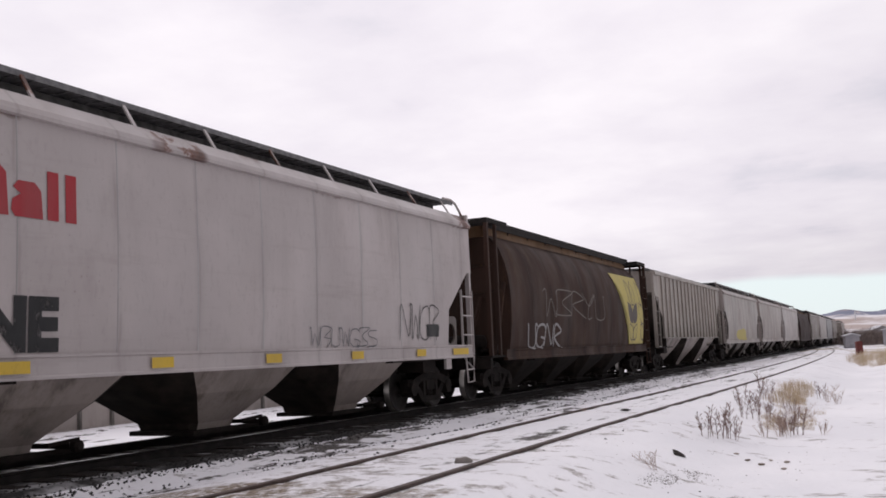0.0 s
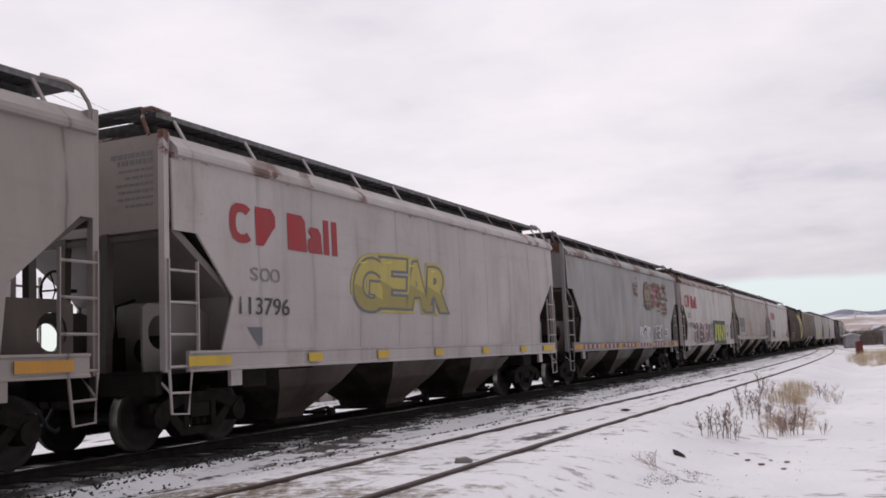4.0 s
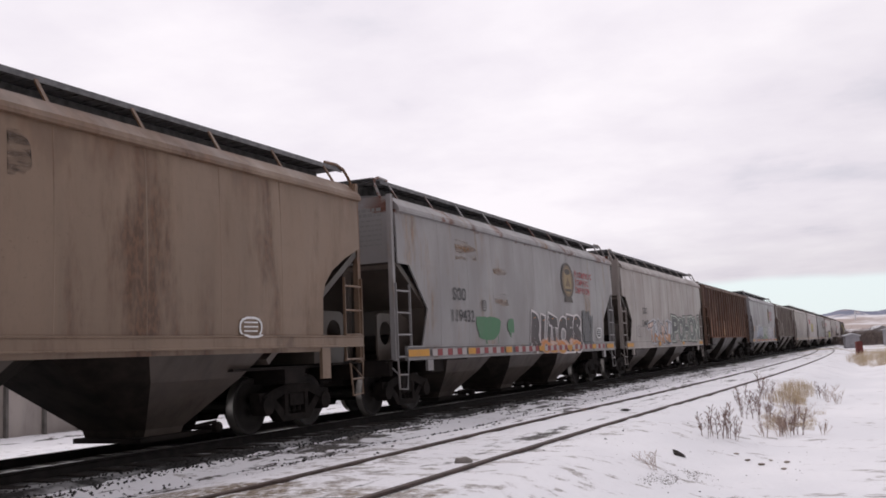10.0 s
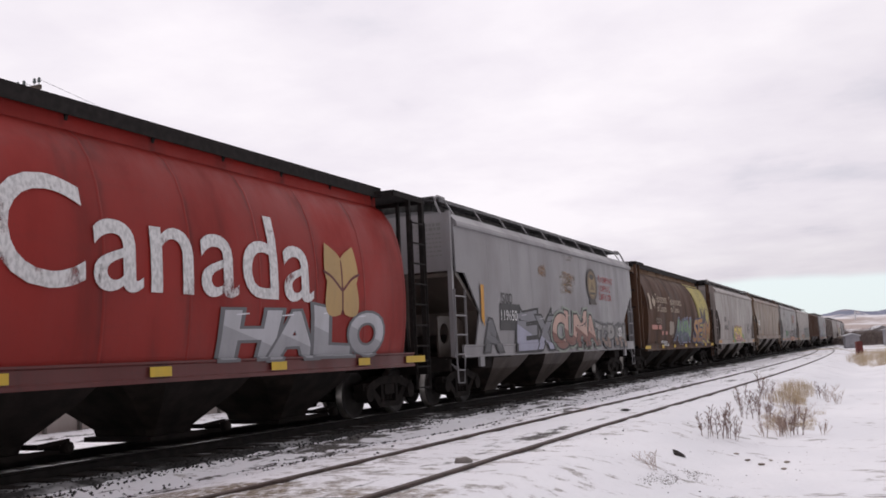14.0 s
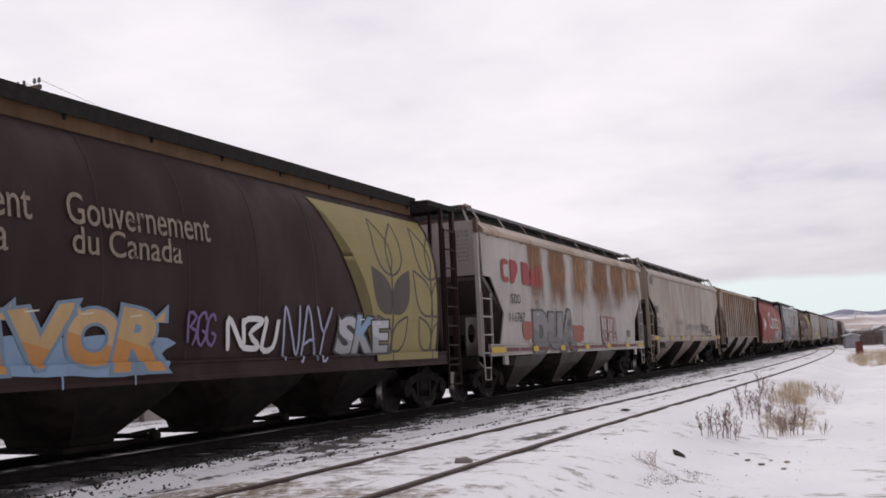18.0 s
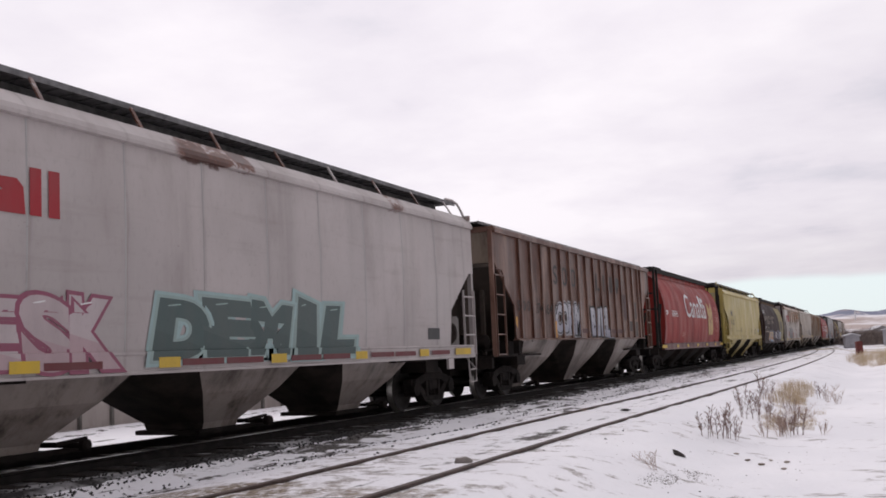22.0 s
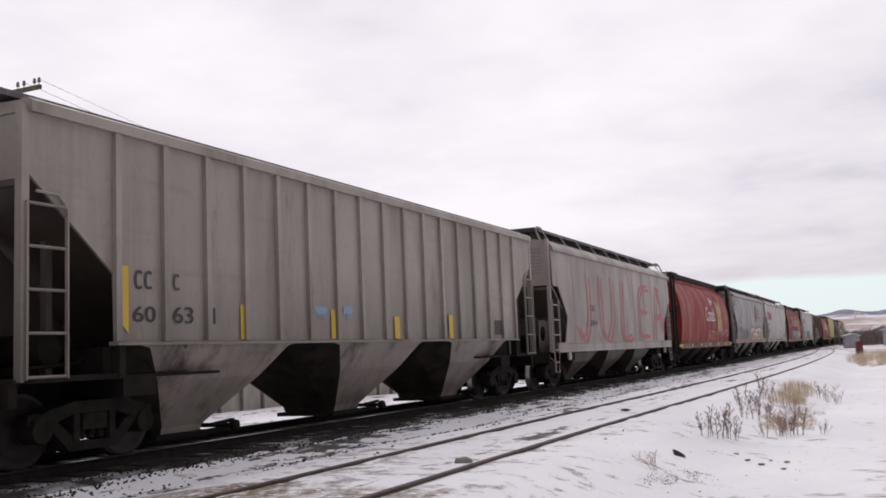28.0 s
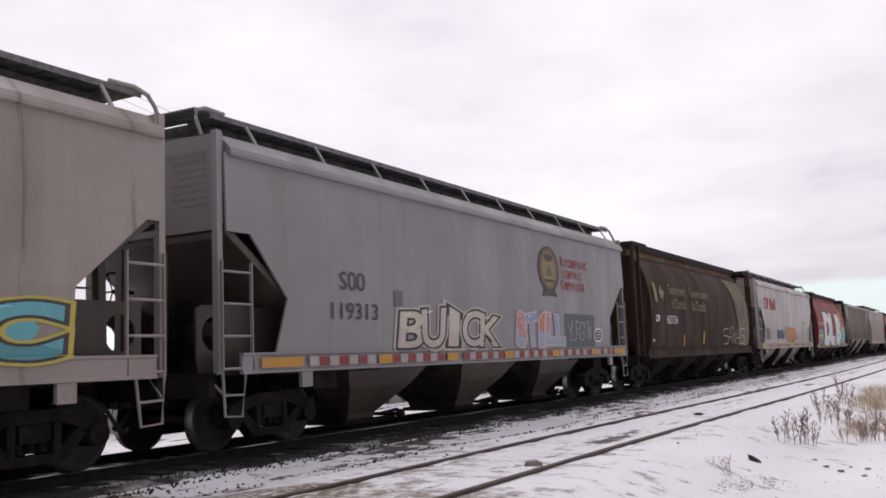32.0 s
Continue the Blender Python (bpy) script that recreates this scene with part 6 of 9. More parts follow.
def red_lines(car, u0, u1, z0, z1, c):
    """Three short lines of plain red letter-sized shapes."""
    bm = bmesh.new()
    h = (z1 - z0) / 3
    for row, n, share_ in ((2, 8, 1.0), (1, 7, 0.78), (0, 7, 0.82)):
        w = (u1 - u0) * share_ / n
        zb = z0 + row * h + 0.04
        for k in range(n):
            s = 0.72 if k else 0.88
            x = u0 + w * k
            e = w * 0.20
            kind = (k * 2 + row * 3) % 5
            if kind == 0:
                ring_block(bm, x, x + w * 0.8, zb, zb + h * s, e * 0.95, 0.0, 2)
            elif kind == 1:
                ribbon(bm, [(x, zb), (x + w * 0.38, zb + h * s)], e)
                ribbon(bm, [(x + w * 0.76, zb), (x + w * 0.40, zb + h * s)], e, 0.0001)
            elif kind == 2:
                for d in (0.1, 0.66):
                    face(bm, [(x + w * d - e / 2, zb), (x + w * d + e / 2, zb), (x + w * d + e / 2, zb + h * s), (x + w * d - e / 2, zb + h * s)])
                ribbon(bm, [(x + w * 0.1, zb + h * s), (x + w * 0.66, zb)], e, 0.0001)
            elif kind == 3:
                face(bm, [(x + w * 0.25, zb), (x + w * 0.25 + e, zb), (x + w * 0.25 + e, zb + h * s), (x + w * 0.25, zb + h * s)])
            else:
                face(bm, [(x, zb), (x + e, zb), (x + e, zb + h * s), (x, zb + h * s)])
                ring_block(bm, x + e * 0.5, x + w * 0.72, zb + h * s * 0.45, zb + h * s, e * 0.8, 0.0001)
    stick("lettering", car, bm, [ink(c)], "three short lines of faded red lettering")


def words(car, u0, u1, z0, z1, body, c, fat=0.006):
    """Writing in the built-in font, fitted to its place."""
    me = text_shape(body, fat)
    bm = bmesh.new()
    bm.from_mesh(me)
    xs, ys = [v.co.x for v in bm.verts], [v.co.y for v in bm.verts]
    ax, bx, ay, by = min(xs), max(xs), min(ys), max(ys)
    for v in bm.verts:
        v.co = Vector((u0 + (v.co.x - ax) / (bx - ax) * (u1 - u0), 0, z0 + (v.co.y - ay) / (by - ay) * (z1 - z0)))
    digits = body.replace(" ", "").isdigit()
    stick("number" if digits else "lettering", car, bm, [worn(c)], "painted number" if digits else "painted words, worn")


def giant(car, u0, u1, z0, z1, _):
    """Three huge white letters with dark edges."""
    w = (u1 - u0) / 3
    bm = bmesh.new()
    mats = [ink((0.05, 0.10, 0.05)), ink((0.74, 0.73, 0.76)), ink(BLACK)]
    for k, ch in enumerate("DLB"):
        for fat, layer, mi in ((0.115, 0.0, 0), (0.075, 0.0006, 1)):
            me = text_shape(ch, fat)
            b2 = bmesh.new()
            b2.from_mesh(me)
            n0 = len(bm.verts)
            vs = []
            for v in b2.verts:
                vs.append(bm.verts.new((u0 + w * (k + 0.06) + (v.co.x + 0.02) * w * 1.42 + 0.12 * (v.co.y - 0.3) * -1, layer, z0 + (v.co.y + 0.06) / 0.86 * (z1 - z0))))
            for f in b2.faces:
                g = bm.faces.new([vs[v.index] for v in f.verts])
                g.material_index = mi
            b2.free()
    stick("graffiti", car, bm, mats, "huge white letters with dark green edges")


def patch(car, u0, u1, z0, z1, c):
    bm = bmesh.new()
    s = 0.01
    face(bm, [(u0, z0 + s), (u0 + s, z0), (u1 - s, z0), (u1, z0 + s), (u1, z1 - s), (u1 - s, z1), (u0 + s, z1), (u0, z1 - s)])
    stick("painted_patch", car, bm, [ink(c)])


def frame_box(car, u0, u1, z0, z1, c):
    bm = bmesh.new()
    ring_block(bm, u0, u1, z0, z1, min(u1 - u0, z1 - z0) * 0.12)
    for k in range(3):
        z = z0 + (z1 - z0) * (0.3 + 0.2 * k)
        face(bm, [(u0 + (u1 - u0) * 0.2, z), (u1 - (u1 - u0) * 0.2, z), (u1 - (u1 - u0) * 0.2, z + 0.02), (u0 + (u1 - u0) * 0.2, z + 0.02)])
    stick("stencil_box", car, bm, [ink(c)])


def blob(rnd, u0, u1, z0, z1, n=26, rag=0.22):
    cx, cz, rx, rz = (u0 + u1) / 2, (z0 + z1) / 2, (u1 - u0) / 2, (z1 - z0) / 2
    k1, k2 = rnd.random() * 6, rnd.random() * 6
    out = []
    for k in range(n):
        a = 2 * pi * k / n
        r = 1 - rag * (0.5 + 0.3 * sin(3 * a + k1) + 0.2 * sin(7 * a + k2)) - rnd.uniform(0, rag * 0.5)
        sq = max(abs(cos(a)), abs(sin(a)))
        out.append((cx + rx * r * cos(a) / sq ** 0.6, cz + rz * r * sin(a) / sq ** 0.6))
    return out


def splash(car, u0, u1, z0, z1, c, seed):
    bm = bmesh.new()
    rnd = random.Random(seed)
    face(bm, blob(rnd, u0, u1, z0, z1))
    for k in range(3):
        x = rnd.uniform(u0 + 0.1, u1 - 0.1)
        ribbon(bm, [(x, z0 + 0.3 * (z1 - z0)), (x + 0.02, z0), (x + 0.02, z0 - rnd.uniform(0.02, 0.12))], 0.03, 0.0004)
    bmesh.ops.triangulate(bm, faces=[f for f in bm.faces if len(f.verts) > 4])
    stick("graffiti", car, bm, [ink(c)], "loose splash of spray paint")


def streaks(car, u0, u1, z0, z1, c, n, seed):
    bm = bmesh.new()
    rnd = random.Random(seed)
    face(bm, blob(rnd, u0, u1, z0, z1, 30, 0.3))
    bmesh.ops.triangulate(bm, faces=bm.faces[:])
    stick("rust_stain", car, bm, [stain(c)], "smeared rust stain")


def soft_rust(car, u0, u1, z0, z1, c):
    bm = bmesh.new()
    n = 6
    u0, u1, z0, z1 = u0 - 0.3, u1 + 0.3, z0 - 0.2, max(z1, 4.06)
    for k in range(n):
        x0, x1 = u0 + (u1 - u0) * k / n, u0 + (u1 - u0) * (k + 1) / n
        for j in range(4):
            a, b = z0 + (z1 - z0) * j / 4, z0 + (z1 - z0) * (j + 1) / 4
            face(bm, [(x0, a), (x1, a), (x1, b), (x0, b)])
    bmesh.ops.remove_doubles(bm, verts=bm.verts[:], dist=1e-4)
    stick("rust_stain", car, bm, [soft_stain(c)], "brown rust that has run down from the eave")


def spots(car, u0, u1, z0, z1, c, n, seed):
    bm = bmesh.new()
    rnd = random.Random(seed)
    for k in range(n):
        x, z, r = rnd.uniform(u0, u1), z0 + (z1 - z0) * rnd.random() ** 1.4, rnd.uniform(0.012, 0.055)
        face(bm, blob(rnd, x - r, x + r, z - r * 1.1, z + r, 7, 0.3), 0.00002 * k)
        if rnd.random() < 0.4:
            ribbon(bm, [(x, z), (x, z - rnd.uniform(0.08, 0.3))], 0.014, 0.00002 * k + 0.0008)
    stick("rust_spots", car, bm, [ink(c)], "scattered rust spots in chipped paint")


def leaf_shape(x, z, length, width, angle, n=10):
    """A pointed leaf that springs from (x, z)."""
    ca, sa = cos(angle), sin(angle)
    pts = []
    for s in (1, -1):
        for k in range(n):
            t = k / n if s > 0 else 1 - k / n
            w = s * width * sin(pi * t ** 0.8) * 0.5
            pts.append((x + ca * t * length - sa * w, z + sa * t * length + ca * w))
    return pts


def wheat(car, u0, u1, z0, z1, c, seed):
    """A sheaf of filled leaves."""
    bm = bmesh.new()
    cx, h, w = (u0 + u1) / 2, z1 - z0, u1 - u0
    for k, (zz, side, far, fat, lean) in enumerate(((0.0, -1, 0.56, 0.46, 0.62), (0.0, 1, 0.56, 0.46, 0.62), (0.34, -1, 0.70, 0.44, 0.46), (0.34, 1, 0.70, 0.44, 0.46))):
        face(bm, leaf_shape(cx + side * w * 0.05, z0 + h * zz, h * far, w * fat, pi / 2 - side * lean), 0.0003 * k)
    bmesh.ops.triangulate(bm, faces=bm.faces[:])
    # dark stem and the lines that part the leaves
    ribbon(bm, [(cx, z0), (cx, z0 + h * 0.75)], 0.05, 0.0014, 1)
    for side in (-1, 1):
        ribbon(bm, [(cx, z0 + h * 0.32), (cx + side * w * 0.22, z0 + h * 0.50), (cx + side * w * 0.42, z0 + h * 0.58)], 0.05, 0.0016, 1)
    stick("wheat_emblem", car, bm, [ink(c), ink((0.11, 0.012, 0.012))], "painted sheaf of wheat leaves")


def wheat_lines(car, u0, u1, z0, z1, c, seed):
    """The same sheaf in outline."""
    bm = bmesh.new()
    cx, h, w = (u0 + u1) / 2, z1 - z0, u1 - u0
    k = 0
    for zz in (0.05, 0.42):
        for side in (-1, 1):
            k += 1
            lf = leaf_shape(cx + side * w * 0.04, z0 + h * zz, h * 0.55, w * 0.42, pi / 2 - side * 0.45, 6)
            ribbon(bm, lf + lf[:1], 0.04, 0.0003 * k)
    ribbon(bm, [(cx, z0), (cx, z1)], 0.04, 0.0016)
    stick("wheat_emblem", car, bm, [ink(c)], "wheat leaves in painted outline")


def wheat_ear(car, u0, u1, z0, z1, c, seed):
    bm = bmesh.new()
    cx, h, w = (u0 + u1) / 2, z1 - z0, u1 - u0
    ribbon(bm, [(u0 + w * 0.1, z0), (cx, z0 + h * 0.15), (cx, z0 + h * 0.7)], 0.05)
    k = 0
    for i in range(5):
        for side in (-1, 1):
            k += 1
            face(bm, leaf_shape(cx, z0 + h * (0.22 + 0.1 * i), h * 0.16, w * 0.24, pi / 2 - side * 0.6, 5), 0.0003 * k)
    for d in (-0.2, 0, 0.2):
        k += 1
        ribbon(bm, [(cx, z0 + h * 0.7), (cx + d * w, z1)], 0.025, 0.0003 * k)
    stick("wheat_emblem", car, bm, [ink(c)], "dark painted ear of wheat")


def wheat_panel(car, u0, u1, z0, z1, c, seed):
    """A coloured end panel with a curved front edge and dark leaves on it."""
    bm = bmesh.new()
    h, w = z1 - z0, u1 - u0
    left = [(u0 + w * 0.34 * (1 - (1 - k / 8) ** 2) * 1.0, z1 - h * k / 8) for k in range(9)]
    face(bm, left + [(u1 - 0.05, z0), (u1, z0 + h * 0.3), (u1 - 0.02, z0 + h * 0.7), (u1 - 0.25, z1)])
    bmesh.ops.triangulate(bm, faces=bm.faces[:])
    k = 0
    for cx, solid in ((u0 + w * 0.46, True), (u0 + w * 0.80, False)):
        for zz, far, fat, lean in ((0.06, 0.30, 0.10, 0.70), (0.30, 0.40, 0.13, 0.68), (0.56, 0.40, 0.12, 0.36)):
            for side in (-1, 1):
                k += 1
                lf = leaf_shape(cx + side * 0.05, z0 + h * zz, h * far, w * fat, pi / 2 - side * lean, 7)
                if solid and zz == 0.30:
                    bmesh.ops.triangulate(bm, faces=[face(bm, lf, 0.0003 * k, 1)])
                else:
                    ribbon(bm, lf + lf[:1], 0.05, 0.0003 * k, 1)
        ribbon(bm, [(cx, z0), (cx, z0 + h * 0.62)], 0.05, 0.0052, 1)
    stick("painted_panel", car, bm, [ink(c), ink((0.055, 0.038, 0.03))], "yellow wheat-leaf panel at the car's end")


MAPLE = ((0, 1), (0.14, 0.68), (0.30, 0.76), (0.24, 0.38), (0.46, 0.56), (0.54, 0.42), (0.80, 0.45), (0.70, 0.22), (0.84, 0.12), (0.42, -0.22), (0.46, -0.40), (0.05, -0.34), (0.05, -0.72))


def flag_leaf(car, u0, u1, z0, z1, c):
    """A flag sign: an upright bar and a leaf."""
    bm = bmesh.new()
    w, h = u1 - u0, z1 - z0
    face(bm, [(u0, z0), (u0 + w * 0.26, z0), (u0 + w * 0.26, z1), (u0, z1)])
    cx, cz, r = u0 + w * 0.70, z0 + h * 0.42, min(w * 0.36, h * 0.55)
    pts = [(cx + r * x, cz + r * z) for x, z in MAPLE] + [(cx - r * x, cz + r * z) for x, z in MAPLE[:0:-1]]
    f = face(bm, pts, 0.0004)
    bmesh.ops.triangulate(bm, faces=[f])
    stick("flag_sign", car, bm, [ink(c)], "painted flag sign with a leaf")


def sill_marks(car, style):
    """Reflective strips along the side sill."""
    i = car + AHEAD
    L = LENGTH[CARS[i][0]]
    half = L / 2 - 1.0
    z0, z1 = (1.03, 1.16) if CARS[i][0] == "C" else (1.405, 1.53) if CARS[i][0] == "L" else (1.145, 1.285)
    spots_ = [(-half, 0.95), (-half * 0.62, 0.42), (-half * 0.32, 0.42), (0.0, 0.42), (half * 0.33, 0.42), (half * 0.66, 0.42), (half - 0.9, 0.85)]
    c = AMBER if style in ("amb", "red") else YEL
    if style == "amb":
        spots_ = spots_[::2]
    for x, w in spots_:
        bm = bmesh.new()
        face(bm, [(x, z0), (x + w, z0), (x + w, z1), (x, z1)])
        LAYER[i] = LAYER.get(i, 0) - (x > -half)
        stick("reflector", car, bm, [ink(c)], "amber reflective strip")
    if style == "yelm":
        x = -half + 1.0
        while x < half - 1.9:
            if all(not (a - 0.95 < x < a + b + 0.03) for a, b in spots_):
                bm = bmesh.new()
                face(bm, [(x, z0 + 0.02), (x + 0.9, z0 + 0.02), (x + 0.9, z1 - 0.03), (x, z1 - 0.03)])
                LAYER[i] -= 1
                stick("reflector", car, bm, [ink((0.13, 0.022, 0.026))], "worn maroon strip of tape")
            x += 0.14
            if all(not (a - 0.95 < x - 0.14 < a + b + 0.03) for a, b in spots_):
                x += 0.82
    if style in ("red", "yelr"):
        x, k = -half + 1.1, 0
        while x < half - 1.2:
            if all(not (a - 0.28 < x < a + b) for a, b in spots_):
                bm = bmesh.new()
                face(bm, [(x, z0), (x + 0.24, z0), (x + 0.24, z1), (x, z1)])
                LAYER[i] -= 1
                stick("reflector", car, bm, [ink((0.25, 0.03, 0.035) if k % 2 else (0.40, 0.36, 0.35))], "red and white reflective tape")
            x, k = x + 0.26, k + 1


def mark_cars():
    splash(-3, -4.00, 1.38, 1.18, 2.07, OLIVEY, 411)
    wheat_panel(-1, 3.34, 8.27, 1.26, 3.85, OLIVEY, 401)
    scrawl(-1, -6.16, -3.25, 1.21, 1.90, scaled(PALEI, 0.55), 4, 0.07, 402)
    scrawl(-1, -4.82, 1.66, 2.11, 2.92, scaled(BEIGED, 0.4), 5, 0.04, 403)
    patch(0, 5.78, 6.37, 1.55, 1.81, BLACK)
    blocks(0, -6.85, -3.69, 2.91, 3.49, "WF_Knii", RED)
    blocks(0, -6.45, -5.55, 2.34, 2.59, "ZNN", GREY_INK)
    words(0, -6.65, -5.55, 1.86, 2.13, "115569", GREY_INK)
    words(0, -5.16, -4.05, 1.38, 2.02, "NE", BLACK, 0.06)
    sill_marks(0, "yel")
    scrawl(0, 1.29, 3.60, 1.36, 1.71, SLATE, 7, 0.018, 4)
    scrawl(0, 4.54, 6.37, 1.48, 2.21, BLACK, 4, 0.022, 6)
    words(0, -6.10, -5.24, 1.36, 1.98, "JO", BLACK, 0.06)
    spots(1, -4.69, -3.33, 1.53, 2.91, RUSTSPOT, 60, 21)
    spots(1, 0.67, 3.50, 2.40, 2.60, RUSTSPOT, 10, 23)
    spots(1, 2.76, 6.15, 1.45, 2.50, RUSTSPOT, 70, 22)
    patch(1, -7.23, -4.77, 2.11, 2.76, PATCH)
    patch(1, 5.91, 6.49, 1.50, 1.71, INKGREY)
    blocks(1, -6.71, -5.46, 2.28, 2.49, "NNN", PATCH2)
    words(1, -6.83, -4.77, 1.80, 2.10, "840768", INKGREY)
    scrawl(1, -2.43, -1.18, 1.40, 2.51, ORANGE, 3, 0.06, 11)
    frame_box(1, -0.82, 0.18, 1.52, 1.77, INKGREY)
    patch(1, -1.92, -1.45, 1.08, 1.22, YEL)
    patch(2, 0.51, 4.85, 1.09, 2.42, BLACK)
    patch(2, 5.43, 5.87, 1.49, 1.76, SLATE)
    letters(2, -5.60, -0.30, 1.10, 2.30, "TREKOR", [(0.085, 0.042, 0.036)], (0.62, 0.58, 0.58), None, 31, 0.9, (0.06, 0.03, 0.026), (0.5, 0.3, 0.3), 0.07)
    skull(2, -2.15, -1.25, 1.30, 2.28)
    letters(2, 0.70, 4.80, 1.18, 2.28, "JIN!", [LIME], BLACK, None, 34, 0.45, (0.42, 0.45, 0.04), (0.7, 0.72, 0.3), 0.05)
    blocks(2, -7.35, -4.19, 2.93, 3.55, "WF_Knii", RED)
    blocks(2, -6.85, -6.05, 2.43, 2.69, "ZNN", INKGREY)
    words(2, -6.91, -5.66, 1.97, 2.20, "117082", INKGREY)
    scrawl(2, -0.35, 0.50, 1.35, 2.30, BLACK, 5, 0.035, 33)
    scrawl(2, 4.96, 6.02, 1.62, 2.20, BLACK, 3, 0.03, 35)
    patch(2, -6.88, -6.70, 1.46, 1.88, AMBER)
    streaks(3, 1.41, 6.89, 2.34, 3.92, RUSTI, 40, 43)
    streaks(3, 4.04, 6.54, 2.17, 4.00, RUSTI, 26, 44)
    streaks(3, 0.02, 1.07, 2.98, 3.90, RUSTI, 20, 45)
    patch(3, 5.51, 6.01, 1.58, 1.81, INKGREY)
    letters(3, 0.93, 2.66, 1.25, 1.98, "ROK", [SILVER, INKGREY], SILVER, WHITEI, 41, 0.8)
    letters(3, 3.53, 5.08, 1.33, 2.03, "NEX", [SLATE], WHITEI, None, 42, 0.8)
    emblem(3, 1.86, 3.10, 2.59, 3.77)
    red_lines(3, 3.23, 5.12, 2.72, 3.66, RED)
    frame_box(3, 5.44, 6.09, 1.54, 1.86, WHITEI)
    sill_marks(3, "red")
    patch(4, -6.54, -6.14, 1.42, 1.70, SLATE)
    letters(4, -3.28, 0.75, 1.91, 3.20, "GEAR", [OLIVEY], SLATE, OLIVEY, 51, 0.7)
    blocks(4, -6.93, -3.76, 2.97, 3.58, "WF_Knii", RED)
    blocks(4, -6.47, -5.64, 2.41, 2.62, "ZNN", GREY_INK)
    words(4, -6.73, -5.41, 1.89, 2.16, "113796", INKGREY)
    sill_marks(4, "yel")
    patch(5, -3.60, -3.36, 2.05, 2.39, SLATE)
    patch(5, 6.18, 6.49, 1.49, 1.69, INKGREY)
    blocks(5, -5.11, -4.28, 2.40, 2.64, "ZNN", INKGREY)
    words(5, -5.23, -4.02, 1.89, 2.11, "124015", INKGREY)
    scrawl(5, -6.55, -5.70, 1.47, 2.31, SLATE, 4, 0.035, 61)
    scrawl(5, -4.51, -0.59, 1.35, 2.09, SLATE, 6, 0.03, 62)
    frame_box(5, -0.28, 0.66, 1.62, 1.92, INKGREY)
    sill_marks(5, "amb")
    streaks(6, -1.35, 2.20, 1.55, 3.9, (0.10, 0.045, 0.026), 20, 65)
    streaks(6, -5.85, -3.55, 1.6, 3.2, (0.09, 0.05, 0.04), 20, 66)
    patch(6, -6.24, -5.73, 1.72, 2.45, BROWND)
    patch(6, -5.46, -4.87, 1.72, 2.49, BROWND)
    patch(6, -4.76, -4.00, 1.95, 2.69, (0.27, 0.225, 0.20))
    patch(6, -3.85, -3.15, 1.51, 2.72, (0.27, 0.225, 0.20))
    patch(6, -2.96, -2.27, 1.50, 2.72, (0.27, 0.225, 0.20))
    patch(6, -7.20, -7.02, 1.52, 2.05, AMBER)
    letters(7, -5.45, -1.50, 1.04, 2.35, "ARKH2", [LAV, BLUEW, (0.30, 0.33, 0.42)], (0.06, 0.065, 0.08), (0.55, 0.55, 0.57), 71, 1.3, (0.035, 0.038, 0.05), WHITEI, 0.05)
    patch(7, -5.30, -4.40, 1.90, 2.24, (0.60, 0.59, 0.59))
    letters(7, -1.60, 1.85, 1.05, 2.32, "RINEN", [PALEG, SILVERG, PALEGRN], (0.10, 0.12, 0.10), SILVERG, 72, 0.8, (0.14, 0.22, 0.13), WHITEI, 0.05)
    letters(7, 2.30, 5.60, 1.08, 2.25, "PUN", [(0.42, 0.41, 0.48), SILVER], CHARC, WHITEI, 73, 0.7, (0.33, 0.30, 0.38), WHITEI, 0.05)
    blocks(7, -5.63, -4.81, 2.39, 2.65, "ZNN", INKGREY)
    words(7, -5.67, -4.43, 1.91, 2.18, "122710", INKGREY)
    emblem(7, 2.42, 3.69, 2.56, 3.77)
    red_lines(7, 3.75, 5.69, 2.75, 3.58, RED)
    patch(7, 6.43, 6.61, 1.40, 2.25, AMBER)
    patch(7, -6.82, -6.64, 1.41, 2.28, AMBER)
    sill_marks(7, "red")
    patch(8, -2.10, -1.49, 1.61, 2.43, RUSTLT)
    blocks(8, -5.24, -3.61, 2.16, 2.38, "N_N_N_N", BROWND)
    patch(8, -2.34, -2.15, 1.54, 2.01, AMBER)
    letters(9, -4.10, 0.30, 1.12, 2.20, "TAWNI", [PEACH, SILVER, (0.50, 0.42, 0.38)], (0.10, 0.09, 0.10), SILVER, 91, 1.4, (0.46, 0.22, 0.09), WHITEI, 0.02)
    letters(9, 0.55, 7.25, 1.16, 2.58, "POHON", [(0.055, 0.058, 0.060), (0.075, 0.08, 0.08)], (0.42, 0.45, 0.39), CHARC, 93, 0.55, (0.10, 0.11, 0.11), (0.42, 0.46, 0.40), 0.04)
    blocks(9, -5.14, -4.28, 2.43, 2.68, "ZNN", INKGREY)
    words(9, -5.24, -4.08, 1.91, 2.18, "124471", INKGREY)
    scrawl(9, -6.22, -5.42, 1.50, 1.97, SLATE, 3, 0.02, 93)
    sill_marks(9, "amb")
    streaks(10, -5.54, -3.95, 3.24, 3.82, RUSTY, 16, 105)
    streaks(10, -3.18, -2.06, 3.07, 3.29, RUSTY, 6, 106)
    streaks(10, -3.14, -2.02, 2.27, 2.67, RUSTY, 7, 107)
    splash(10, -4.38, -2.61, 1.43, 2.09, GREENS, 101)
    splash(10, -2.28, -1.72, 1.61, 2.03, GREENS, 102)
    patch(10, 5.93, 6.44, 1.53, 1.79, INKGREY)
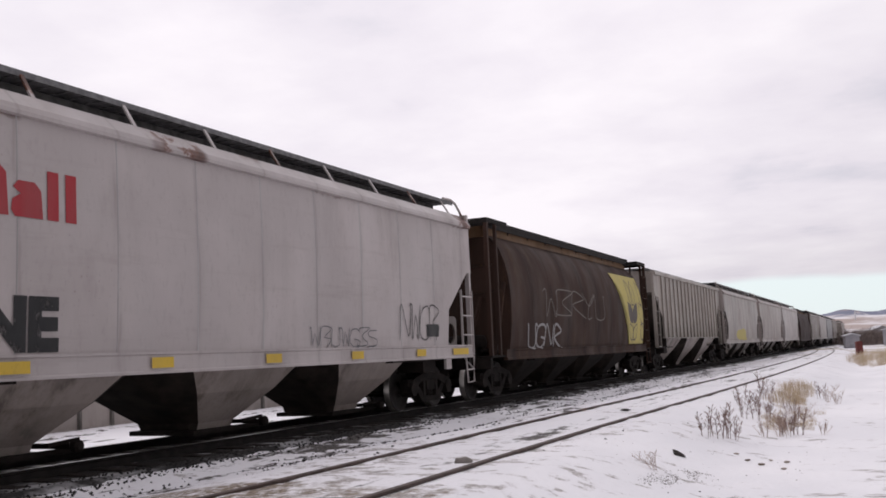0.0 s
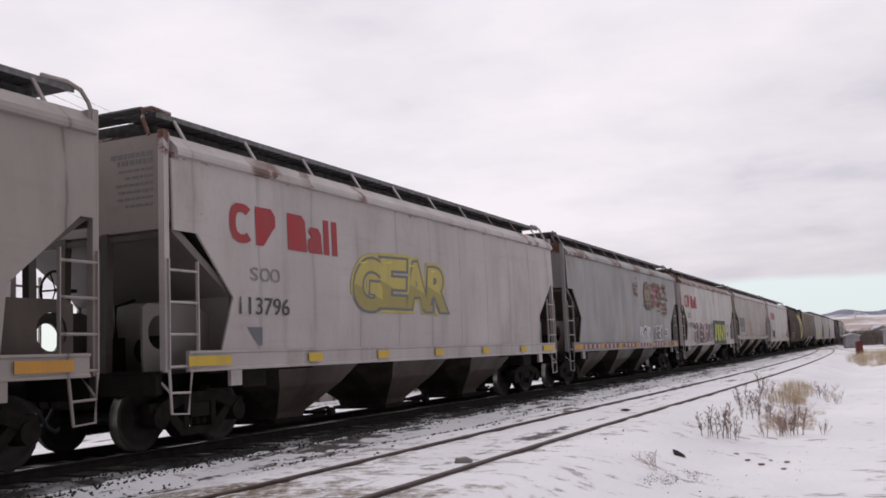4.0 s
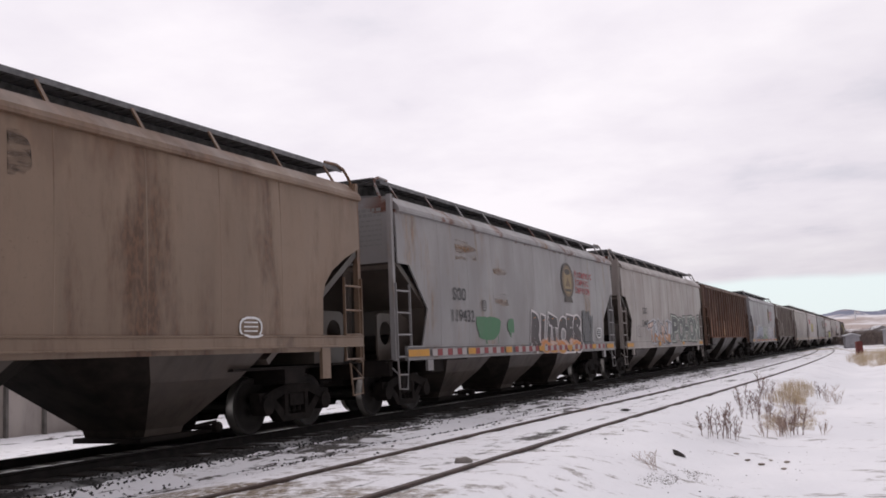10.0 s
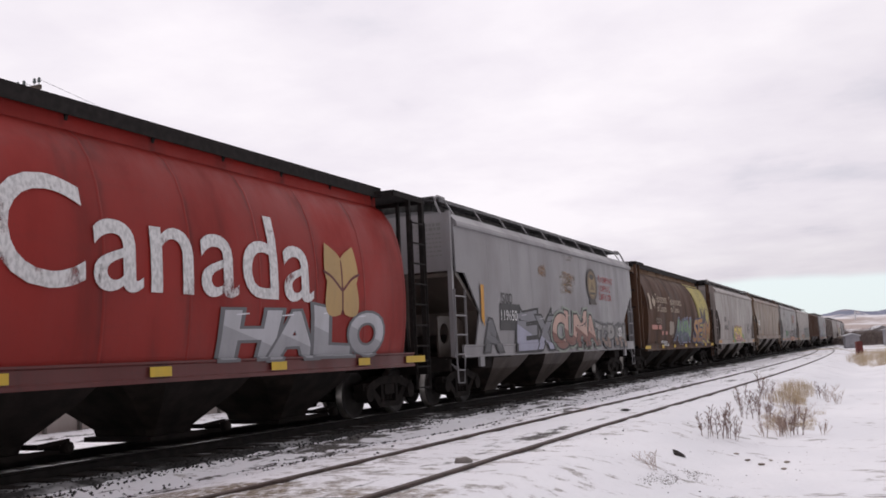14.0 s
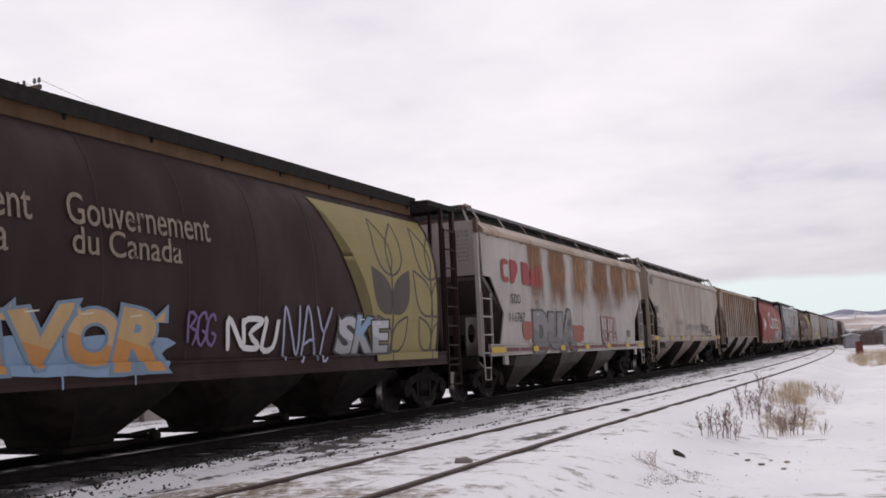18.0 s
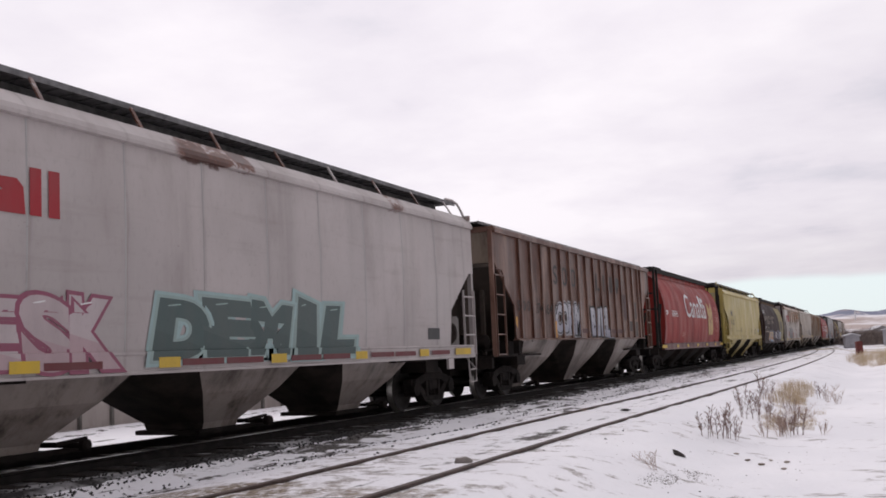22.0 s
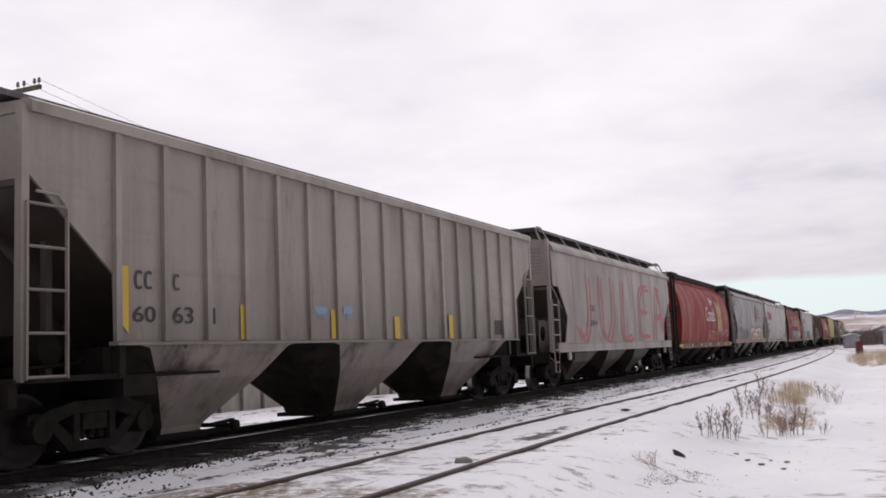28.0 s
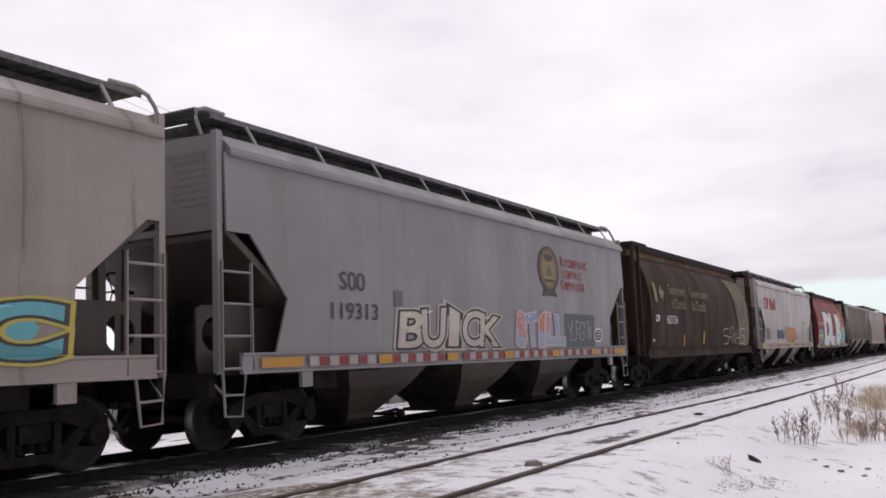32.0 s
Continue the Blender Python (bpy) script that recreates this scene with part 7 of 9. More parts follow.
    letters(10, -0.40, 4.15, 1.02, 2.22, "RUTCES", [(0.045, 0.036, 0.038)], (0.62, 0.58, 0.58), None, 103, 0.8, (0.05, 0.03, 0.03), (0.5, 0.2, 0.06), 0.085)
    letters(10, 0.3, 3.9, 1.06, 1.45, "oSoVo", [ORANGEI, PEACH], (0.5, 0.3, 0.22), None, 108, 1.0, AMBER, PEACH, 0.03)
    blocks(10, -5.60, -4.83, 2.37, 2.65, "ZNN", INKGREY)
    words(10, -5.65, -4.40, 1.88, 2.16, "119432", INKGREY)
    emblem(10, 2.39, 3.62, 2.58, 3.79)
    red_lines(10, 3.75, 5.67, 2.85, 3.61, RED)
    scrawl(10, 4.35, 5.50, 1.15, 2.34, (0.10, 0.10, 0.105), 4, 0.13, 104)
    frame_box(10, 5.86, 6.52, 1.49, 1.83, WHITEI)
    frame_box(10, -3.93, -3.66, 2.15, 2.42, INKGREY)
    sill_marks(10, "red")
    streaks(11, 0.83, 1.25, 3.32, 3.96, BROWND, 5, 111)
    patch(11, -7.01, -6.15, 2.35, 2.70, WHITEI)
    blocks(11, -6.93, -6.23, 2.42, 2.65, "FKW", INKGREY)
    words(11, -7.03, -5.93, 1.95, 2.19, "311245", INKGREY)
    patch(11, -7.88, -7.62, 1.57, 2.50, AMBERD)
    patch(11, -4.83, -4.64, 1.52, 1.98, AMBERD)
    frame_box(11, 5.04, 5.62, 1.53, 1.86, WHITEI)
    splash(12, -2.14, -0.74, 1.09, 1.72, GREENB, 121)
    splash(12, 0.87, 2.87, 1.04, 1.76, GREENB, 122)
    patch(12, -3.77, -3.53, 2.22, 2.47, SLATE)
    letters(12, -1.57, 2.15, 1.07, 2.28, "CHOR", [YELI, (0.62, 0.48, 0.12)], CHARC, (0.50, 0.32, 0.30), 123, 0.6, (0.56, 0.30, 0.26), PEACH, 0.06)
    blocks(12, -5.36, -4.52, 2.40, 2.70, "ZNN", INKGREY)
    words(12, -5.38, -4.11, 1.91, 2.19, "124156", INKGREY)
    scrawl(12, -2.58, -1.83, 1.45, 2.18, SLATE, 5, 0.03, 124)
    scrawl(12, 4.63, 5.71, 1.68, 2.37, CHARC, 3, 0.05, 125)
    sill_marks(12, "amb")
    wheat_panel(13, 3.07, 8.05, 1.18, 4.22, OLIVEY, 131)
    splash(13, -3.43, -2.26, 1.53, 2.26, BEIGED, 135)
    patch(13, -6.80, -5.72, 1.82, 2.01, SALMON)
    patch(13, -5.56, -4.97, 1.83, 2.01, SALMON)
    patch(13, -4.89, -4.53, 1.60, 1.75, SALMON)
    patch(13, -4.16, -3.75, 1.60, 1.75, SALMON)
    letters(13, -1.85, 1.55, 1.20, 2.42, "AWEN", [GREENI, (0.16, 0.27, 0.12)], NAVY, (0.22, 0.22, 0.30), 132, 1.3, (0.05, 0.08, 0.08), PALEGRN, 0.03)
    letters(13, 2.45, 7.2, 1.10, 2.42, "SEAM", [(0.42, 0.21, 0.045), (0.36, 0.17, 0.04)], NAVY, None, 133, 1.3, (0.26, 0.12, 0.03), YELI, 0.02)
    words(13, -5.68, -3.45, 2.96, 3.36, "Government", BEIGE)
    words(13, -5.67, -3.80, 2.58, 2.90, "of Canada", BEIGE)
    words(13, -2.90, -0.24, 2.94, 3.32, "Gouvernement", BEIGE)
    words(13, -2.89, -0.98, 2.61, 2.90, "du Canada", BEIGE)
    words(13, -6.05, -5.00, 2.07, 2.31, "02306", BEIGED)
    scrawl(13, -4.95, -3.74, 1.11, 1.34, WHITEI, 6, 0.045, 134)
    flag_leaf(13, -7.05, -5.83, 2.65, 3.30, BEIGE)
    sill_marks(13, "yelc")
    streaks(14, -2.55, -1.75, 3.20, 3.62, RUSTY, 8, 146)
    streaks(14, -0.45, 1.10, 2.80, 3.60, RUSTY, 14, 147)
    streaks(14, -0.2, 0.9, 3.85, 4.06, RUSTI, 6, 148)
    streaks(14, -0.77, 0.68, 2.72, 3.53, (0.30, 0.22, 0.14), 10, 145)
    patch(14, -5.57, -4.14, 1.70, 2.38, CHARC)
    letters(14, -6.70, -5.60, 1.05, 2.05, "A", [SLATE], CHARC, None, 141, 0.8)
    letters(14, -4.30, -1.45, 1.10, 2.28, "EX", [(0.19, 0.19, 0.21)], BLACK, None, 142, 0.9, (0.33, 0.33, 0.42), SILVER, 0.06)
    letters(14, -1.40, 3.05, 1.10, 2.38, "CUMA", [(0.50, 0.33, 0.27), (0.46, 0.29, 0.24)], (0.03, 0.022, 0.024), (0.26, 0.30, 0.25), 143, 0.8, (0.20, 0.085, 0.065), PEACH, 0.05)
    letters(14, 2.98, 6.83, 1.10, 2.04, "TCPIH", [(0.26, 0.25, 0.24), (0.17, 0.165, 0.16)], CHARC, SLATE, 144, 0.9, (0.24, 0.17, 0.14), SILVER, 0.05)
    blocks(14, -5.47, -4.68, 2.38, 2.65, "ZNN", INKGREY)
    words(14, -5.53, -4.39, 1.95, 2.22, "119650", WHITEI)
    emblem(14, 2.20, 3.42, 2.59, 3.78)
    red_lines(14, 3.60, 5.48, 2.73, 3.62, RED)
    frame_box(14, 5.84, 6.36, 1.53, 1.85, WHITEI)
    patch(14, -6.83, -6.63, 1.44, 2.79, AMBER)
    letters(15, 1.62, 6.35, 1.17, 2.05, "HALO", [SILVER], SLATE, None, 152, 0.7)
    flag_leaf(15, -6.40, -4.96, 1.99, 2.94, WHITEI)
    words(15, -2.50, 3.92, 2.12, 3.49, "Canada", WHITEI)
    wheat(15, 4.11, 5.61, 1.94, 3.23, SAND, 151)
    sill_marks(15, "yelc")
    blocks(16, -6.11, -4.84, 2.48, 2.77, "F_KW", INKGREY)
    words(16, -6.21, -4.08, 2.01, 2.25, "51 50 12", INKGREY)
    blocks(16, -10.05, -9.61, 3.88, 4.00, "ZNN", INKGREY)
    patch(17, 5.38, 5.81, 1.53, 1.87, CHARC)
    patch(17, 5.03, 5.60, 1.59, 1.93, WHITEI)
    patch(17, 5.09, 5.54, 1.63, 1.89, CHARC)
    blocks(17, -7.78, -7.02, 2.54, 2.83, "FKW", INKGREY)
    words(17, -7.80, -6.81, 2.09, 2.31, "52123", INKGREY)
    scrawl(17, -3.67, -2.06, 1.76, 2.39, SLATE, 3, 0.035, 171)
    scrawl(17, -1.15, 4.06, 1.83, 2.11, SLATE, 14, 0.025, 172)
    scrawl(17, -8.38, -7.79, 3.67, 4.03, SLATE, 3, 0.05, 173)
    scrawl(17, -7.45, -6.39, 1.50, 1.93, CHARC, 3, 0.05, 174)
    frame_box(17, -5.93, -5.64, 2.29, 2.58, SLATE)
    scrawl(17, 2.95, 3.69, 1.72, 2.22, CHARC, 4, 0.035, 175)
    scrawl(17, 3.87, 5.13, 1.53, 2.10, CHARC, 7, 0.035, 176)
    sill_marks(17, "yel")
    soft_rust(18, -3.10, -1.63, 2.41, 3.98, (0.258, 0.134, 0.067))
    soft_rust(18, -0.85, 0.73, 2.57, 3.91, (0.302, 0.168, 0.090))
    soft_rust(18, 1.36, 3.26, 2.29, 3.93, (0.235, 0.118, 0.056))
    soft_rust(18, 3.74, 5.48, 2.55, 3.87, (0.246, 0.129, 0.065))
    soft_rust(18, 5.97, 8.19, 3.00, 3.84, (0.302, 0.179, 0.101))
    soft_rust(18, -4.84, -3.82, 2.44, 4.03, (0.258, 0.134, 0.067))
    splash(18, -5.67, -4.59, 1.43, 2.01, REDBR, 181)
    splash(18, -1.46, 0.21, 1.34, 1.95, REDBR, 182)
    patch(18, 5.62, 6.08, 1.51, 1.76, SLATE)
    letters(18, -4.70, -0.95, 1.05, 2.36, "DUA", [(0.21, 0.20, 0.205)], (0.06, 0.055, 0.058), None, 183, 0.4, (0.15, 0.145, 0.15), SILVER, 0.10)
    letters(18, 2.29, 4.04, 1.16, 2.25, "UL", [(0.45, 0.42, 0.41)], MAROONL, None, 185, 0.8)
    blocks(18, -6.97, -3.79, 2.93, 3.54, "WF_Knii", RED)
    blocks(18, -6.43, -5.66, 2.41, 2.65, "ZNN", INKGREY)
    words(18, -6.55, -5.38, 1.92, 2.18, "116767", INKGREY)
    scrawl(18, 2.36, 4.14, 1.34, 2.22, MAROONL, 3, 0.05, 184)
    scrawl(18, 7.21, 8.18, 3.09, 3.51, SLATE, 3, 0.02, 186)
    frame_box(18, -4.44, -4.19, 2.28, 2.54, SLATE)
    sill_marks(18, "yelm")
    wheat_panel(19, 2.79, 7.98, 1.09, 4.04, OLIVED, 191)
    splash(19, -4.61, -0.82, 1.03, 1.63, BLUEP, 192)
    patch(19, -7.18, -6.83, 1.84, 1.94, BEIGED)
    patch(19, -6.64, -5.48, 1.83, 1.94, BEIGED)
    patch(19, -5.22, -4.70, 1.82, 1.95, BEIGED)
    letters(19, -4.60, -1.29, 1.09, 1.95, "AVOR", [(0.55, 0.36, 0.17), (0.50, 0.33, 0.15)], (0.17, 0.25, 0.34), None, 193, 0.9, (0.52, 0.24, 0.06), CREAM, 0.05)
    letters(19, 3.15, 5.01, 1.18, 1.94, "SKE", [SILVER, BLUEP], CHARC, None, 196, 0.9)
    words(19, -5.70, -3.50, 2.89, 3.31, "Government", BEIGED)
    words(19, -5.68, -3.85, 2.50, 2.89, "of Canada", BEIGED)
    words(19, -2.98, -0.33, 2.91, 3.31, "Gouvernement", BEIGED)
    words(19, -2.93, -0.98, 2.55, 2.89, "du Canada", BEIGED)
    blocks(19, -7.10, -6.74, 2.04, 2.28, "WF", WHITEI)
    words(19, -5.89, -4.57, 2.02, 2.24, "601217", BEIGED)
    scrawl(19, 0.01, 1.30, 1.33, 1.87, WHITEI, 3, 0.09, 194)
    scrawl(19, 1.46, 2.89, 1.12, 2.06, LAV, 3, 0.05, 195)
    scrawl(19, -0.87, -0.25, 1.43, 1.91, PURPLE, 3, 0.05, 198)
    scrawl(19, -7.53, -6.34, 3.29, 3.60, WHITEI, 7, 0.05, 197)
    flag_leaf(19, -7.06, -5.95, 2.71, 3.15, BEIGED)
    patch(19, -7.82, -7.48, 1.52, 2.25, AMBER)
    patch(20, -4.85, -4.58, 2.56, 2.83, OLIVED)
    patch(20, -2.36, -1.80, 1.80, 2.08, OLIVED)
    patch(20, 2.88, 3.37, 1.79, 2.06, OLIVED)
    patch(20, 6.70, 7.17, 1.82, 2.07, BLUEW)
    patch(20, -4.60, -2.57, 1.85, 1.89, OLIVED)
    patch(20, -0.24, 0.47, 2.01, 2.03, OLIVED)
    patch(20, -0.24, 0.23, 1.91, 1.93, OLIVED)
    patch(20, -0.24, 0.37, 1.81, 1.84, OLIVED)
    patch(20, -6.81, -5.82, 1.96, 2.02, OLIVED)
    patch(20, -6.81, -5.95, 1.83, 1.88, OLIVED)
    blocks(20, -6.54, -5.63, 2.80, 3.10, "FKW", INKGREY)
    words(20, -6.61, -5.24, 2.25, 2.56, "51322", INKGREY)
    scrawl(20, 4.57, 5.50, 1.67, 2.10, CHARC, 4, 0.03, 201)
    patch(20, -7.15, -6.93, 1.90, 2.62, AMBERD)
    words(21, -2.48, 3.12, 2.45, 3.59, "Canada", WHITEI)
    flag_leaf(21, 1.50, 2.90, 3.19, 3.63, WHITEI)
    wheat(21, 3.39, 5.24, 1.62, 3.43, SAND, 211)
    wheat_lines(21, 5.35, 7.52, 1.76, 3.24, SALMON, 212)
    blocks(21, -7.14, -6.70, 2.48, 2.69, "WF", WHITEI)
    words(21, -5.95, -4.62, 2.43, 2.71, "606546", WHITEI)
    scrawl(21, -3.62, -2.94, 1.48, 1.73, SALMON, 3, 0.03, 213)
    sill_marks(21, "yelc")
    patch(22, 5.09, 5.56, 1.74, 2.11, BROWND)
    patch(22, 5.96, 6.32, 2.21, 2.85, BROWND)
    patch(22, 5.89, 6.39, 1.53, 2.11, BROWND)
    # this car's posts stand half a bay further back, with one letter to a bay
    posts = [o for o in TRAIN[22 + AHEAD].children if o.name.startswith("side_post")]
    places = sorted({round(o.location.x, 3) for o in posts})
    bay = places[1] - places[0]
    for o in posts:
        if o.location.x < places[-1] - 0.01:
            o.location.x += 0.45 * bay
    first = min(range(len(places)), key=lambda k: abs(places[k] + 0.95 * bay + 3.75))
    mid = [places[first] + (0.95 + k) * bay for k in range(9)]
    for k, shape in ((0, "Z"), (1, "N"), (2, "N"), (5, "i"), (6, "i"), (7, "ii"), (8, "F")):
        w = 0.10 if shape == "i" else 0.27
        blocks(22, mid[k] - w, mid[k] + w, 3.09, 3.66, shape, (0.03, 0.027, 0.026))
    face_bm = bmesh.new()
    face(face_bm, [(mid[5] + 0.10, 3.09), (mid[5] + 0.27, 3.09), (mid[5] + 0.27, 3.19), (mid[5] + 0.10, 3.19)])
    stick("lettering", 22, face_bm, [ink((0.03, 0.027, 0.026))], "foot of a plain painted letter")
    for k in (0, 3, 4, 7, 8):
        patch(22, mid[k] - bay * 0.44, mid[k] + bay * 0.44, 1.66, 1.79, scaled(MAROON, 0.7))
    letters(22, -3.85, -1.30, 1.50, 2.68, "CORM", [(0.40, 0.40, 0.44)], BLACK, (0.30, 0.29, 0.31), 221, 0.45, (0.30, 0.30, 0.36), WHITEI, 0.06)
    letters(22, -0.10, 2.20, 1.46, 2.62, "BIEL", [(0.40, 0.40, 0.44)], BLACK, None, 222, 0.45, (0.30, 0.30, 0.36), WHITEI, 0.06)
    blocks(22, -7.02, -6.00, 2.24, 2.51, "Z_N_N", (0.03, 0.027, 0.026))
    words(22, -5.45, -3.56, 2.18, 2.48, "74 64 7", BROWND)
    wheat_ear(22, mid[8] + bay * 0.6, mid[8] + bay * 1.4, 1.70, 3.60, scaled(MAROON, 0.6), 223)
    patch(22, -7.22, -7.08, 1.54, 2.07, AMBER)
    patch(22, -3.99, -3.80, 1.50, 1.99, AMBER)
    patch(23, 5.71, 6.28, 1.49, 1.73, CHARC)
    letters(23, -6.10, -3.30, 1.08, 2.05, "RESK", [(0.46, 0.38, 0.39), (0.48, 0.41, 0.42)], (0.26, 0.07, 0.12), None, 231, 0.9, (0.44, 0.32, 0.34), WHITEI, 0.06)
    letters(23, -2.52, 2.62, 1.12, 2.24, "DEMIL", [(0.062, 0.095, 0.092), (0.07, 0.10, 0.096)], (0.27, 0.36, 0.34), (0.30, 0.42, 0.42), 232, 0.7, (0.055, 0.085, 0.082), (0.26, 0.36, 0.33), 0.085)
    blocks(23, -7.22, -4.08, 2.94, 3.50, "WF_Knii", RED)
    blocks(23, -6.77, -5.14, 2.36, 2.62, "i_i_n_i", INKGREY)
    words(23, -6.86, -5.70, 1.87, 2.10, "11 694", INKGREY)
    sill_marks(23, "yelm")
    splash(24, -3.71, 0.07, 1.10, 1.53, ORANGED, 243)
    letters(24, -3.82, -0.06, 1.12, 2.16, "ASNE", [(0.26, 0.29, 0.42), LAV], (0.04, 0.03, 0.035), (0.13, 0.06, 0.03), 244, 0.9, (0.20, 0.20, 0.24), WHITEI, 0.05)
    letters(24, 0.40, 4.10, 1.10, 2.10, "HOPE", [(0.42, 0.41, 0.40), (0.46, 0.44, 0.40)], (0.10, 0.08, 0.07), None, 245, 0.8, (0.40, 0.36, 0.30), WHITEI, 0.05)
    words(24, -2.94, 2.57, 2.52, 3.47, "Canada", CREAM)
    flag_leaf(24, 1.04, 2.50, 3.23, 3.67, CREAM)
    words(24, -6.14, -5.11, 2.43, 2.62, "606898", CREAM)
    wheat(24, 2.92, 4.99, 1.62, 3.67, SAND, 241)
    wheat_lines(24, 5.23, 7.17, 1.50, 3.66, ORANGED, 242)
    scrawl(24, 4.28, 5.56, 1.33, 1.85, WHITEI, 6, 0.05, 246)
    scrawl(24, 4.35, 5.27, 1.34, 1.90, WHITEI, 8, 0.05, 247)
    sill_marks(24, "yelc")
    patch(25, 5.61, 6.09, 1.51, 1.79, CHARC)
    blocks(25, -7.23, -4.08, 2.89, 3.51, "WF_Knii", RED)
    blocks(25, -6.92, -6.03, 2.35, 2.59, "ZNN", INKGREY)
    words(25, -7.08, -5.75, 1.83, 2.11, "117569", INKGREY)
    scrawl(25, 1.58, 4.71, 1.33, 2.06, CHARC, 4, 0.04, 251)
    scrawl(25, -5.61, -2.98, 1.40, 2.04, PALEG, 5, 0.05, 252)
    sill_marks(25, "yelm")
    streaks(26, -5.53, -3.85, 2.60, 3.78, RUSTY, 22, 265)
    streaks(26, -7.76, -6.87, 3.10, 4.09, RUSTY, 14, 266)
    splash(26, -6.32, -5.92, 1.45, 1.80, BLUEP, 264)
    letters(26, -0.36, 6.3, 1.12, 2.24, "CHETO", [(0.55, 0.54, 0.55), (0.62, 0.50, 0.22), (0.55, 0.54, 0.55)], (0.30, 0.03, 0.04), (0.16, 0.22, 0.42), 261, 0.9, (0.55, 0.40, 0.12), WHITEI, 0.045)
    blocks(26, -5.71, -4.88, 2.36, 2.65, "ZNN", INKGREY)
    words(26, -5.77, -4.55, 1.87, 2.13, "120146", INKGREY)
    emblem(26, 2.38, 3.64, 2.61, 3.79)
    red_lines(26, 3.76, 5.68, 2.75, 3.60, RED)
    scrawl(26, -4.87, -1.37, 1.31, 2.01, CHARC, 8, 0.045, 262)
    scrawl(26, -6.62, -6.03, 1.80, 2.06, PINKD, 4, 0.04, 263)
    frame_box(26, -4.00, -3.75, 2.12, 2.42, SLATE)
    sill_marks(26, "red")
    words(27, -0.52, 2.29, 2.34, 3.11, "Canada", WHITEI)
    flag_leaf(27, 1.33, 2.23, 3.24, 3.66, WHITEI)
    wheat(27, 2.84, 4.82, 1.81, 3.64, SAND, 271)
    wheat_lines(27, 5.02, 6.85, 1.73, 3.52, SALMON, 272)
    hollow(27, -0.15, 3.49, 1.23, 1.97, 273, 6, SALMON)
    scrawl(27, 3.58, 7.10, 1.53, 1.89, PALEI, 12, 0.02, 274)
    sill_marks(27, "yelc")
    hollow_word(28, -6.3, 7.3, 1.36, 3.75, "JULEA", REDSC, 281)
    blocks(28, -4.44, -3.84, 2.38, 2.57, "NN", INKGREY)
    words(28, -4.52, -3.72, 1.90, 2.07, "2054", INKGREY)
    splash(29, -2.53, -2.08, 1.92, 2.09, BLUEP, 291)
    splash(29, -1.60, -1.20, 1.94, 2.12, BLUEP, 292)
    patch(29, 5.69, 6.19, 1.59, 1.95, BROWND)
    blocks(29, -6.80, -6.43, 2.18, 2.43, "WW", CHARC)
    blocks(29, -6.06, -5.89, 2.19, 2.42, "W", CHARC)
    words(29, -6.83, -6.41, 1.75, 1.96, "60", CHARC)
    words(29, -6.07, -5.65, 1.74, 1.97, "63", CHARC)
    words(29, -5.29, -5.17, 1.74, 1.97, "1", CHARC)
    patch(29, -7.04, -6.92, 1.55, 2.47, YEL)
    patch(29, -4.58, -4.44, 1.52, 2.04, YEL)
    patch(29, -2.00, -1.86, 1.52, 2.03, YEL)
    patch(29, 0.36, 0.58, 1.50, 1.95, YEL)
    patch(29, 2.94, 3.15, 1.50, 2.03, YEL)
    splash(30, -7.57, -4.88, 1.11, 2.28, BLUEB2, 301)
    splash(30, 4.03, 7.35, 1.04, 2.52, TEALB, 302)
    letters(30, -7.35, -5.06, 1.30, 1.95, "MOM", [(0.50, 0.40, 0.28)], (0.10, 0.07, 0.06), None, 303, 0.9, (0.36, 0.30, 0.25), CREAM, 0.14)
    words(30, -7.0, -5.4, 1.36, 1.62, "2015!", CHARC)
    giant(30, -4.75, 4.35, 1.14, 3.46, 1)
    scrawl(30, 4.19, 7.17, 1.17, 2.52, WHITEI, 6, 0.03, 304)
    wheat(30, 3.92, 5.43, 2.02, 3.73, SAND, 305)
    blocks(30, -7.06, -6.57, 2.43, 2.64, "WF", WHITEI)
    words(30, -5.82, -4.42, 2.44, 2.66, "606708", WHITEI)
    scrawl(30, -1.65, -0.53, 1.10, 1.32, CHARC, 7, 0.02, 306)
    scrawl(30, 1.03, 2.28, 1.11, 1.29, CHARC, 7, 0.02, 307)
    sill_marks(30, "yelc")
    patch(31, 4.47, 5.43, 2.43, 2.49, CHARC)
    letters(31, -3.84, -1.85, 1.50, 2.05, "COUR", [NAVY], (0.06, 0.08, 0.17), (0.07, 0.09, 0.2), 313, 0.7, NAVY, (0.12, 0.15, 0.3), 0.14)
    letters(31, -0.68, 1.92, 1.37, 2.20, "SEKC", [ORANGEI], (0.26, 0.09, 0.03), ORANGEI, 315, 0.9, (0.48, 0.17, 0.06), PEACH, 0.08)
    blocks(31, -6.82, -3.66, 2.98, 3.56, "WF_Knii", RED)
    scrawl(31, -6.75, -5.67, 1.49, 2.07, CHARC, 4, 0.05, 311)
    scrawl(31, -6.45, -4.30, 1.57, 2.17, PALEG, 6, 0.03, 312)
    scrawl(31, -1.85, -0.85, 1.62, 2.24, CHARC, 4, 0.03, 314)
    scrawl(31, 2.02, 2.90, 1.48, 1.86, SLATE, 4, 0.03, 316)
    scrawl(31, 3.47, 5.52, 1.52, 2.12, PALEG, 5, 0.03, 317)
    scrawl(31, 5.73, 6.62, 1.56, 2.04, CHARC, 4, 0.03, 318)
    sill_marks(31, "yelr")
    wheat_panel(32, 3.97, 7.74, 1.27, 4.63, (0.135, 0.10, 0.038), 321)
    patch(32, -7.23, -7.04, 1.46, 1.55, PALEI)
